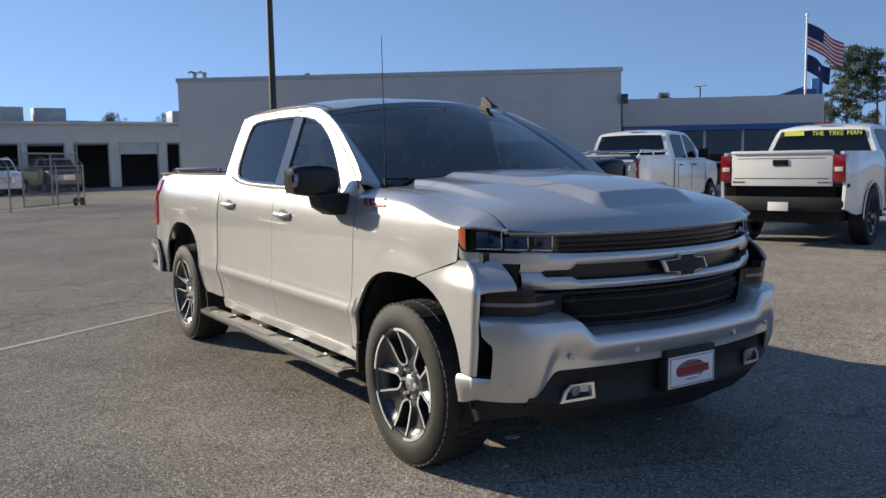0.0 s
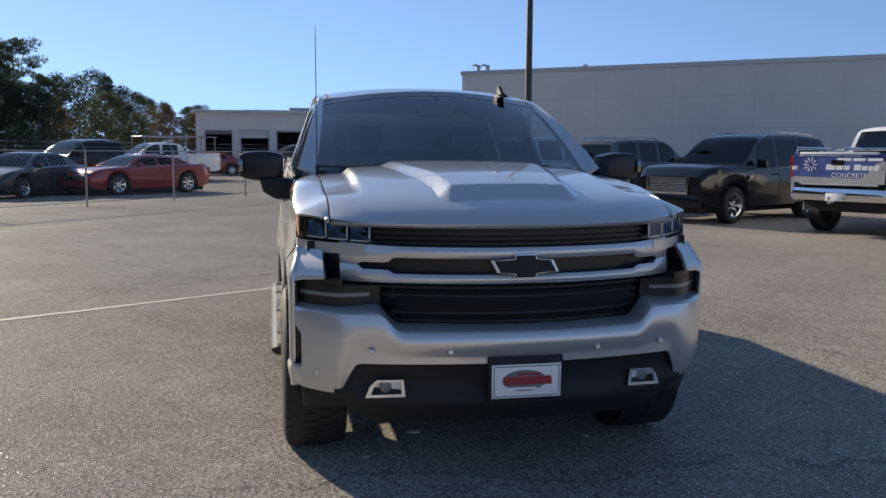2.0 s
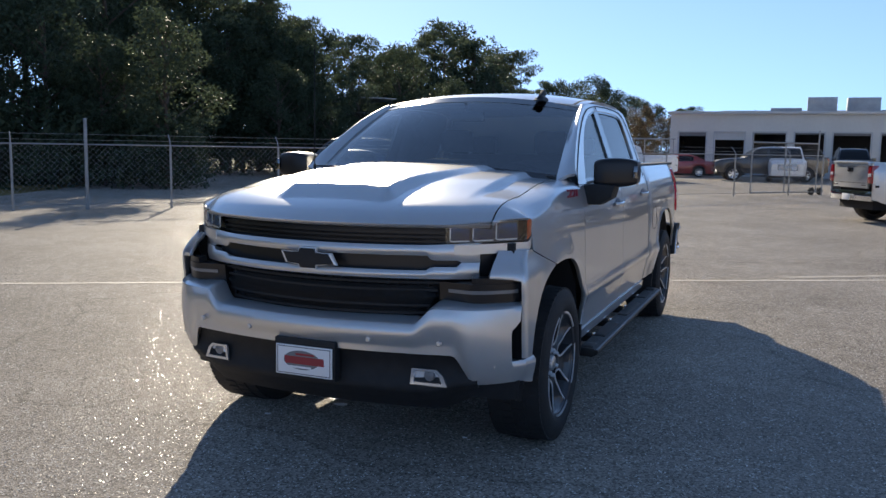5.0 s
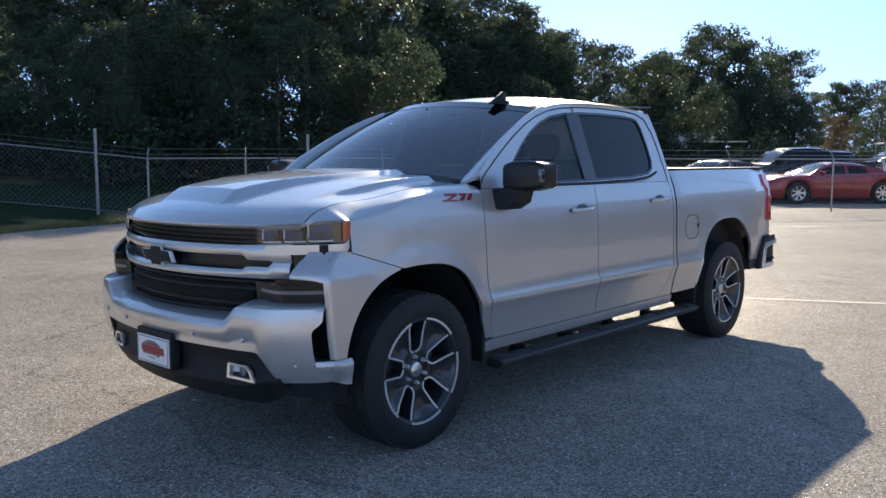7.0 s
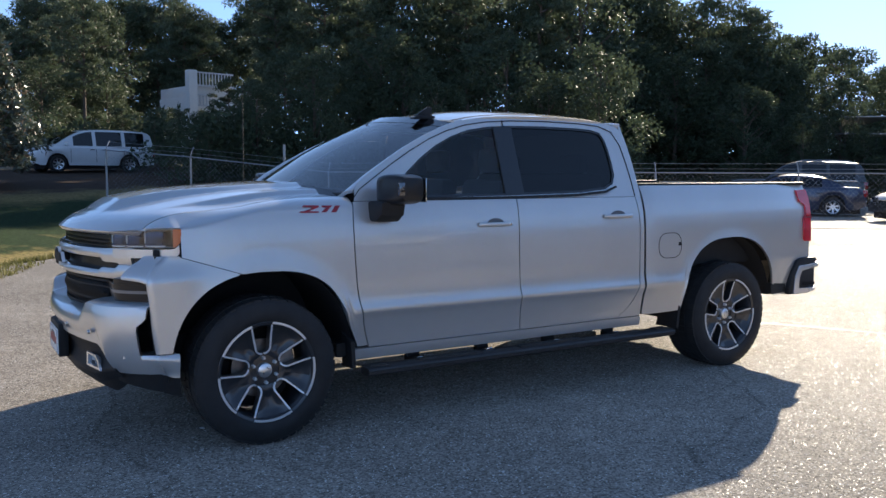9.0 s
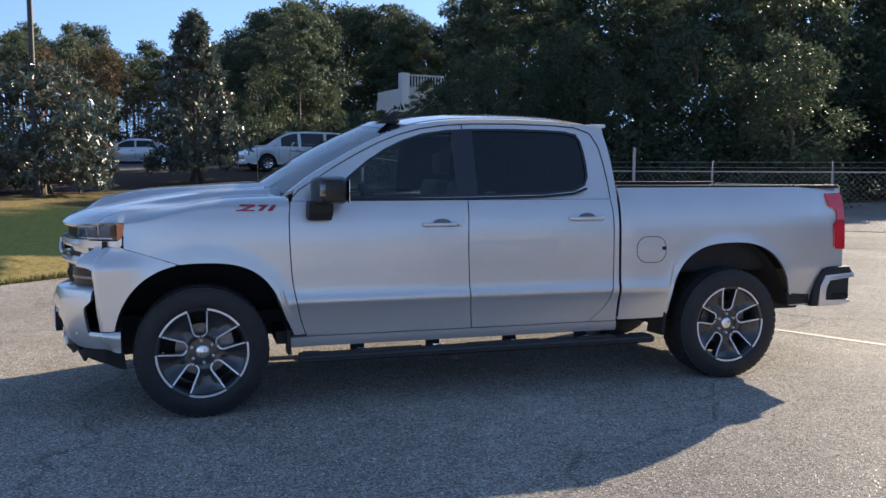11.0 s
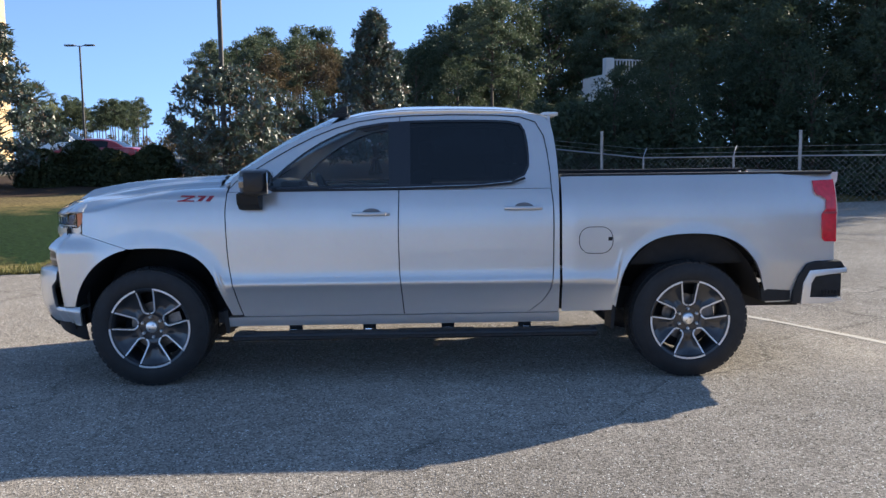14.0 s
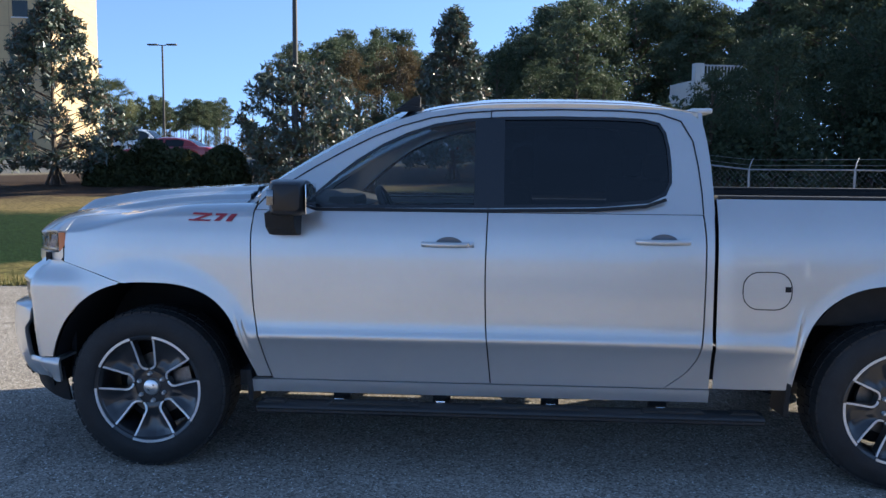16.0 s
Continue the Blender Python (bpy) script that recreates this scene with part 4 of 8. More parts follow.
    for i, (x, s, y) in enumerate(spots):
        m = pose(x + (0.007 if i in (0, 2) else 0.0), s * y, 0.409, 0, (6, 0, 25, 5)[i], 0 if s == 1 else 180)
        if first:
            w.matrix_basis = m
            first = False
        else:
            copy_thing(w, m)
    return tr

def nose_slab(bm, y0, y1, z0f, z1f, dx, nose="grille", n=24, depth=0.05, rows=6, bulge=0.0):
    """A slab that follows the nose in plan, z limits by y, its face dx in front of the plan curve."""
    def fn(u, v):
        y = lerp(y0, y1, u)
        z = lerp(z0f(y), z1f(y), v)
        return Vector((plan_x(y, nose) + dx + bulge * math.sin(math.pi * v), y, z))
    grid(bm, fn, n, rows)
    thick(bm, depth)


def build_nose(tr, P):
    k = lambda z: (lambda y: z)
    # backing behind the openings
    bm = bmesh.new()
    nose_slab(bm, -0.80, 0.80, k(0.42), k(1.19), -0.13, "grille", 20, 0.02, 2)
    P("grille_backing", bm, M_SEAM)
    # upper grille with thin bars
    bm = bmesh.new()
    nose_slab(bm, -0.625, 0.625, lambda y: 1.085, lambda y: 1.185, -0.055, "grille", 24, 0.02, 2)
    for i in range(4):
        z = 1.100 + i * 0.023
        nose_slab(bm, -0.62, 0.62, k(z), k(z + 0.008), -0.035, "grille", 24, 0.02, 1)
    P("upper_grille", bm, M_SMOKED, "black upper grille")
    # body-coloured bars above and below the slot
    zb_top = lambda y: 1.092 + 0.012 * smooth01((abs(y) - 0.5) / 0.3)
    slot_hi = lambda y: lerp(1.044, 1.022, smooth01((abs(y) - 0.55) / 0.02)) if abs(y) < 0.68 else 1.012
    slot_lo = lambda y: lerp(0.976, 0.992, smooth01((abs(y) - 0.55) / 0.02)) if abs(y) < 0.68 else 1.012
    bm = bmesh.new()
    nose_slab(bm, -0.765, 0.765, slot_hi, zb_top, -0.004, "grille", 84, 0.05, 6, 0.010)
    P("grille_bar_upper", bm)
    bm = bmesh.new()
    nose_slab(bm, -0.765, 0.765, lambda y: 0.940 - 0.006 * abs(y), slot_lo, 0.004, "grille", 84, 0.05, 6, 0.010)
    P("grille_bar_lower", bm)
    bm = bmesh.new()
    nose_slab(bm, -0.68, 0.68, k(0.965), k(1.05), -0.045, "grille", 24, 0.02, 2)
    P("grille_slot", bm, M_SMOKED)
    # lower grille
    bm = bmesh.new()
    nose_slab(bm, -0.61, 0.61, lambda y: 0.745 + 0.05 * smooth01((abs(y) - 0.52) / 0.08), k(0.942), -0.06, "grille", 24, 0.02, 2)
    for i in range(5):
        z = 0.765 + i * 0.036
        w = 0.54 + 0.015 * i
        nose_slab(bm, -w, w, k(z), k(z + 0.012), -0.03, "grille", 24, 0.03, 1, 0.004)
    for i in range(25):
        y = -0.54 + i * 0.045
        x = plan_x(y, "grille")
        box(bm, (x - 0.075, y - 0.004, 0.76), (x - 0.045, y + 0.004, 0.94))
    P("lower_grille", bm, M_BLACK, "black lower mesh grille")
    # emblem: plain cross-shaped mark
    def bow(k, d0, d1, m, nm):
        b = bmesh.new()
        h, w, c, zz = 0.052 * k, 0.152 * k, 0.046 * k, 0.028 * k
        pts = [(-w, -zz), (-c, -zz), (-c, -h), (c, -h), (c, -zz), (w - 0.03 * k, -zz), (w, zz), (c, zz), (c, h), (-c, h), (-c, zz), (-w + 0.03 * k, zz)]
        pts = [(-(p), q) for p, q in pts]
        prism(b, pts, lambda a, q, d: Vector((plan_x(a, "grille") + d, a, 1.014 + q)), d0, d1, 0.004)
        return part(nm, b, m, em)
    b = bmesh.new()
    box(b, (0.86, -0.03, 0.99), (0.90, 0.03, 1.04))
    em = P("emblem", b, M_BLACK, "black cross-shaped emblem with chrome rim")
    bow(1.0, 0.01, 0.026, M_EDGE, "emblem_rim")
    bow(0.90, 0.024, 0.030, M_BLACK, "emblem_face")
    for s in (1, -1):
        # headlamp
        bm = bmesh.new()
        ztop = lambda y: 1.186 + 0.085 * max(0, abs(y) - 0.63)
        zbot = lambda y: 1.100 + 0.03 * max(0, abs(y) - 0.63)
        def hous(u, v, off=0.0, a0=0.0, a1=1.0, v0=0.0, v1=1.0):
            t = lerp(a0, a1, u)
            vv = lerp(v0, v1, v)
            y = lerp(0.625, 0.935, min(1.0, t / 0.8))
            x = plan_x(y, "grille") + 0.004
            if t > 0.8:
                q = (t - 0.8) / 0.2
                x -= 0.042 * q
                y += 0.010 * math.sin(q * math.pi / 2)
            z = lerp(zbot(y) + 0.034 * max(0.0, (t - 0.8) / 0.2) ** 2, ztop(y), vv)
            n = Vector((0.75, 0.65, 0)) if t > 0.5 else Vector((0.95, 0.3, 0))
            return Vector((x + off * n.x, s * (y + off * n.y), z))
        grid(bm, lambda u, v: hous(u, v, -0.045), 20, 4)
        grid(bm, lambda u, v: hous(u, 0.0, -0.045 * v), 20, 2)
        grid(bm, lambda u, v: hous(u, 1.0, -0.045 * v), 20, 2)
        lamp = P("headlamp", bm, M_GLOSS, "clear headlamp with dark housing and amber corner")
        for i in range(3):
            a0, a1 = 0.05 + i * 0.235, 0.05 + i * 0.235 + 0.20
            c = bmesh.new()
            grid(c, lambda u, v: hous(u, v, -0.042 + 0.020 * (abs(2 * u - 1) ** 2) + 0.020 * (1 - v) ** 2, a0, a1, 0.16, 0.84), 8, 8)
            part("projector_cell", c, M_DARKCHROME, lamp, "smoked chrome lamp cell")
            e = bmesh.new()
            ctr = hous(0.5, 0.5, -0.022, a0, a1, 0.12, 0.9)
            bmesh.ops.create_icosphere(e, subdivisions=2, radius=0.007, matrix=Matrix.Translation(ctr))
            part("projector_lens", e, M_GLOSS, lamp)
            e = bmesh.new()
            ribbon(e, [hous(0.0, v, -0.012, a0, a1) for v in (0.95, 0.5, 0.15)] + [hous(q, 0.10, -0.012, a0, a1) for q in (0.1, 0.5, 1.0)], (0.9, s * 0.4, 0), 0.006, 0.003)
            part("light_guide", e, M_LAMPBAR, lamp)
        c = bmesh.new()
        grid(c, lambda u, v: hous(u, v, -0.004, 0.805, 1.0, 0.03, 0.97 - 0.04 * u), 8, 5)
        part("amber_marker", c, M_AMBER, lamp, "amber corner marker")
        c = bmesh.new()
        grid(c, lambda u, v: hous(u, v, 0.0, 0.0, 0.80), 16, 5)
        part("lens", c, M_LENS, lamp)
        # satin strip under the lamp, sweeping round
        c = bmesh.new()
        grid(c, lambda u, v: hous(u, 0, 0.004, 0.10, 0.97) + Vector((0, 0, lerp(-0.052, -0.006, v))), 18, 4)
        thick(c, 0.03)
        P("lamp_underbar", c)
        # dark hook beside the grille bar
        def lampface(y, z):
            """Front of the lower lamp: set back from the bumper, leaning back as it rises."""
            return plan_x(y, "bumper") - lerp(0.135, 0.075, smooth01((y - 0.58) / 0.22)) + 0.12 * (z - 0.83)
        c = bmesh.new()
        grid(c, lambda u, v: Vector((plan_x(lerp(0.764, 0.842, u), "grille") - 0.012, s * lerp(0.764, 0.842, u), lerp(0.950, 1.056, v))), 6, 3)
        thick(c, 0.05)
        hk = P("nose_hook_trim", c, M_SMOKED)
        c = bmesh.new()
        grid(c, lambda u, v: Vector((lampface(lerp(0.762, 0.945, u), lerp(0.918, 0.950, v)) - 0.006, s * lerp(0.762, 0.945, u), lerp(0.918, 0.950, v))), 8, 3)
        thick(c, 0.05)
        part("hook_lower_lip", c, M_SMOKED, hk)
        # lower lamp
        c = bmesh.new()
        grid(c, lambda u, v: Vector((lampface(lerp(0.600, 0.945, u), lerp(0.815, 0.922, v)), s * lerp(0.600, 0.945, u), lerp(0.815, 0.922, v))), 14, 4)
        thick(c, 0.05)
        dl = P("running_lamp", c, M_SMOKED, "dark daytime running lamp")
        c = bmesh.new()
        grid(c, lambda u, v: Vector((lampface(lerp(0.645, 0.935, u), lerp(0.876, 0.892, v)) + 0.004, s * lerp(0.645, 0.935, u), lerp(0.876, 0.892, v))), 12, 2)
        thick(c, 0.008)
        part("running_lamp_bar", c, M_DIMBAR, dl, "pale lamp bar")
        # dark slit at the bumper corner
        c = bmesh.new()
        prism(c, [(0.540, 0.548), (0.572, 0.548), (0.585, 0.80), (0.578, 0.915), (0.540, 0.915)], lambda a, b, d: Vector((a, s * d, b)), 0.80, 0.962)
        P("bumper_slit", c, M_SMOKED)
        c = bmesh.new()
        box(c, (0.548, s * 0.55, 0.62), (0.575, s * 0.90, 1.10))
        P("nose_filler", c, M_SEAM)
    # --- bumper ---
    top = lambda y: lerp(0.757, 0.836, smooth01((abs(y) - 0.52) / 0.10))
    low = lambda y: lerp(0.602, 0.455, smooth01((abs(y) - 0.70) / 0.09))
    bm = bmesh.new()
    def bump(u, v):
        edge = lerp(0.962, 0.934, smooth01((v - 0.42) / 0.10))
        y = lerp(-edge, edge, u)
        a = abs(y)
        x0 = plan_x(y, "bumper")
        zt, zl = top(y), low(y)
        if v < 0.3:                       # shelf running back under the grille
            t = v / 0.3
            back = lerp(0.10, 0.14, smooth01((a - 0.5) / 0.2))
            return Vector((x0 - back * (1 - t) - 0.012 * (1 - math.sin(t * math.pi / 2)), y, zt + 0.004 * (1 - t) - 0.02 * t * t))
        t = (v - 0.3) / 0.7
        z = lerp(zt - 0.02, zl, t)
        tuck = 0.055 * max(0.0, (t - 0.66) / 0.34) ** 2 * smooth01((a - 0.70) / 0.1)
        return Vector((x0 + 0.022 * math.sin(math.pi * min(1, t * 1.3)) * (1 - 0.6 * t) - 0.012 * t - tuck, y, z))
    grid(bm, bump, 110, 26)
    thick(bm, 0.025)
    P("front_bumper", bm)
    for s in (1, -1):
        # the bumper's end below the slit, round to the wheel arch
        bm = bmesh.new()
        def ret(u, v):
            z = lerp(lerp(0.455, 0.432, smooth01((u - 0.25) / 0.75)), 0.560, v)
            t = min(1.0, (0.816 - z) / (0.816 - 0.455))
            swell = 0.022 * math.sin(math.pi * min(1, t * 1.3)) * (1 - 0.6 * t) - 0.012 * t
            tuck = 0.055 * max(0.0, (t - 0.66) / 0.34) ** 2 * (1 - 0.7 * smooth01((u - 0.4) / 0.6))
            roll = 0.016 * max(0.0, (v - 0.75) / 0.25) ** 2
            if u < 0.55:
                y = lerp(0.929, 0.984, u / 0.55)
                return Vector((plan_x(y, "bumper") + swell * (1 - u) - tuck - roll, s * (y - tuck * u - roll * u), z))
            f = (u - 0.55) / 0.45
            x0 = plan_x(0.984, "bumper") + swell * 0.45 - tuck - roll
            return Vector((lerp(x0, 0.478, f), s * (0.984 + 0.012 * math.sin(f * math.pi / 2) - tuck - roll), z))
        grid(bm, ret, 24, 7)
        thick(bm, 0.02)
        P("bumper_end_cap", bm)
        bm = bmesh.new()
        grid(bm, lambda u, v: Vector((lerp(0.482, 0.74, u), s * lerp(0.80, 0.975 - 0.10 * smooth01((u - 0.30) / 0.70), v), 0.553)), 8, 4)
        thick(bm, 0.012)
        P("bumper_ledge", bm)
        # fog lamp: chrome frame round a recessed lens
        fo = [(0.505, 0.455), (0.673, 0.447), (0.653, 0.499), (0.625, 0.526), (0.513, 0.530)]
        fi = [(0.520, 0.466), (0.650, 0.460), (0.636, 0.495), (0.617, 0.515), (0.526, 0.518)]
        fpl = lambda a, b, d: Vector((plan_x(a, "bumper") - 0.045 + d, s * a, b))
        bm = bmesh.new()
        v0 = [bm.verts.new(fpl(a, b, 0.0)) for a, b in fo]
        v1 = [bm.verts.new(fpl(a, b, 0.012)) for a, b in fo]
        v2 = [bm.verts.new(fpl(a, b, 0.010)) for a, b in fi]
        v3 = [bm.verts.new(fpl(a, b, -0.02)) for a, b in fi]
        for ra, rb in ((v0, v1), (v1, v2), (v2, v3)):
            for i in range(5):
                bm.faces.new((ra[i], ra[(i + 1) % 5], rb[(i + 1) % 5], rb[i]))
        fg = P("fog_lamp", bm, M_BUMPER, "bright-framed fog lamp")
        bm = bmesh.new()
        prism(bm, fi, fpl, -0.03, -0.012)
        part("fog_reflector", bm, M_LAMPBAR, fg)
        bm = bmesh.new()
        lathe(bm, [(0.0, 0.006), (0.018, 0.005), (0.026, 0.0), (0.027, -0.01)], 18)
        bmesh.ops.transform(bm, matrix=Matrix.Translation(fpl(0.585, 0.494, -0.008)) @ Matrix.Rotation(-math.pi / 2, 4, "Z"), verts=bm.verts)
        part("fog_bulb", bm, M_DIMBAR, fg)
        for y in (0.325, 0.65):
            bm = bmesh.new()
            lathe(bm, [(0.0, 0.004), (0.009, 0.004), (0.012, 0.001), (0.0125, -0.01)], 16)
            bmesh.ops.transform(bm, matrix=Matrix.Translation((plan_x(y, "bumper") + 0.0115, s * y, 0.659)) @ Matrix.Rotation(-math.pi / 2, 4, "Z"), verts=bm.verts)
            P("parking_sensor", bm, M_PAINT)
    # black lower valance
    bm = bmesh.new()
    def val(u, v):
        y = lerp(-0.80, 0.80, u)
        x0 = plan_x(y, "bumper")
        a = abs(y)
        z = lerp(0.612, 0.365 + 0.06 * smooth01((a - 0.55) / 0.25), v)
        inset = -0.030 - 0.05 * math.sin(math.pi * min(1, v * 1.2)) * 0.6 - 0.05 * smooth01((v - 0.7) / 0.3)
        return Vector((x0 + inset, y, z))
    grid(bm, val, 40, 12)
    thick(bm, 0.02)
    P("front_valance", bm, M_BLACK, "black lower valance")
    bm = bmesh.new()
    grid(bm, lambda u, v: Vector((plan_x(lerp(-0.88, 0.88, u), "bumper") - 0.09 - 0.05 * v, lerp(-0.88, 0.88, u), lerp(0.42, 0.315, v) + lerp(0.03, 0.12, v) * smooth01((abs(lerp(-0.88, 0.88, u)) - 0.6) / 0.28))), 30, 4)
    thick(bm, 0.015)
    P("air_dam", bm, M_BLACK)
    for s in (1, -1):
        bm = bmesh.new()
        def chin(u, v):
            a = lerp(0.0, 1.0, min(1.0, u / 0.55))
            y = lerp(0.70, 0.945, a)
            x = plan_x(y, "bumper") - 0.085
            if u > 0.55:
                x = lerp(x, 0.475, (u - 0.55) / 0.45)
            low_z = lerp(0.395, 0.318, smooth01(u))
            return Vector((x - 0.02 * v, s * (y - 0.025 * v), lerp(0.50, low_z, v)))
        grid(bm, chin, 20, 5)
        thick(bm, 0.015)
        P("corner_valance", bm, M_BLACK)
    # plate bracket and dealer plate with a plain print
    bm = bmesh.new()
    box(bm, (0.90, -0.165, 0.44), (0.955, 0.165, 0.632), 0.008)
    br = P("plate_bracket", bm, M_BLACK)
    def plate_place(a, b, d):
        return Vector((0.962 + d, a, 0.528 + b))
    bm = bmesh.new()
    prism(bm, [(-0.152, -0.072), (0.152, -0.072), (0.152, 0.072), (-0.152, 0.072)], plate_place, -0.008, 0.0, 0.003)
    pl = part("dealer_plate", bm, M_WHITE, br, "white dealer plate with a red and grey print")
    bm = bmesh.new()
    t = 0.004
    for a, b in (((-0.145, 0.062), (0.145, 0.066)), ((-0.145, -0.066), (0.145, -0.062)), ((-0.145, -0.066), (-0.141, 0.066)), ((0.141, -0.066), (0.145, 0.066))):
        prism(bm, [(a[0], a[1]), (b[0], a[1]), (b[0], b[1]), (a[0], b[1])], plate_place, 0.0, 0.0012)
    prism(bm, [(0.0 + 0.098 * math.cos(q) - 0.01, 0.046 * math.sin(q) + 0.003) for q in [2 * math.pi * i / 24 for i in range(24)]], plate_place, 0.0, 0.0015)
    part("plate_print_grey", bm, M_GREYP, pl, smooth=False)
    bm = bmesh.new()
    for a0, a1, b0, b1 in ((0.112, -0.100, -0.016, 0.020), (0.062, -0.040, 0.026, 0.036)):
        prism(bm, [(a0, b0), (a1, b0), (a1 - 0.004, b1), (a0 - 0.004, b1)], plate_place, 0.0, 0.0028)
    part("plate_print_red", bm, M_DKRED, pl, smooth=False)
    bm = bmesh.new()
    prism(bm, [(-0.105, -0.036), (0.045, -0.036), (0.042, -0.026), (-0.108, -0.026)], plate_place, 0.0, 0.003)
    part("plate_print_bar", bm, M_WHITE, pl, smooth=False)

# ---- other vehicles ----
def paint(name, c, metal=0.3):
    return mat(name, c, 0.32, metal, 1.0, 0.03, var=0.05, scale=3)


M_PWHITE = paint("white_paint", (0.72, 0.73, 0.74), 0.0)
M_PSILVER = paint("pale_silver_paint", (0.48, 0.50, 0.52), 0.6)
M_PBLACK = mat("black_paint", (0.006, 0.006, 0.009), 0.22, 0.0, 0.45, 0.03, var=0.05, scale=3, spec=0.3)
M_PDARK = paint("charcoal_paint", (0.035, 0.037, 0.042), 0.4)
M_PRED = paint("red_paint", (0.30, 0.018, 0.022), 0.2)
M_PBLUE = paint("dark_blue_paint", (0.02, 0.035, 0.08), 0.4)
M_TAIL = mat("crimson_lens", (0.24, 0.008, 0.016), 0.15, 0.0, 1.0)
M_DGLASS = glass_mat("dark_car_glass", (0.06, 0.07, 0.075))


def simple_wheel(r, w, rim_mat):
    """A plain road wheel facing +y."""
    e = new("wheel")
    bm = bmesh.new()
    rr = r * 0.66
    lathe(bm, [(rr, -w / 2 + 0.02), (rr + 0.02, -w / 2), (r - 0.03, -w / 2), (r, -w / 2 + 0.03), (r, w / 2 - 0.03), (r - 0.03, w / 2), (rr + 0.02, w / 2), (rr, w / 2 - 0.02)], 28)
    part("tyre", bm, M_RUBBER, e)
    bm = bmesh.new()
    lathe(bm, [(rr, -w / 2 + 0.02), (rr - 0.02, 0), (rr, w / 2 - 0.02), (rr + 0.006, w / 2 - 0.004)], 28)
    lathe(bm, [(0.0, w / 2 - 0.045), (rr * 0.35, w / 2 - 0.05), (rr * 0.9, w / 2 - 0.035), (rr, w / 2 - 0.02)], 28)
    lathe(bm, [(0, w / 2 - 0.015), (0.05, w / 2 - 0.02), (0.06, w / 2 - 0.05)], 14)
    part("rim", bm, rim_mat, e, "alloy rim")
    # near-black wedges on the solid dish stand in for shaded gaps between spokes
    bm = bmesh.new()
    for k in range(7):
        m = Matrix.Rotation(2 * math.pi * k / 7, 4, "Y")
        prism(bm, [(rr * 0.36, -rr * 0.06), (rr * 0.88, -rr * 0.24), (rr * 0.92, 0), (rr * 0.88, rr * 0.24), (rr * 0.36, rr * 0.06)], lambda p, q, d: m @ Vector((p, d, q)), w / 2 - 0.06, w / 2 - 0.030)
    part("rim_gap_inlays", bm, M_SEAM, e, "near-black inlays for the shaded gaps between the spokes")
    bm = bmesh.new()
    lathe(bm, [(0.0, -0.02), (rr, -0.02)], 20)
    part("brake_plate", bm, M_SEAM, e)
    return e


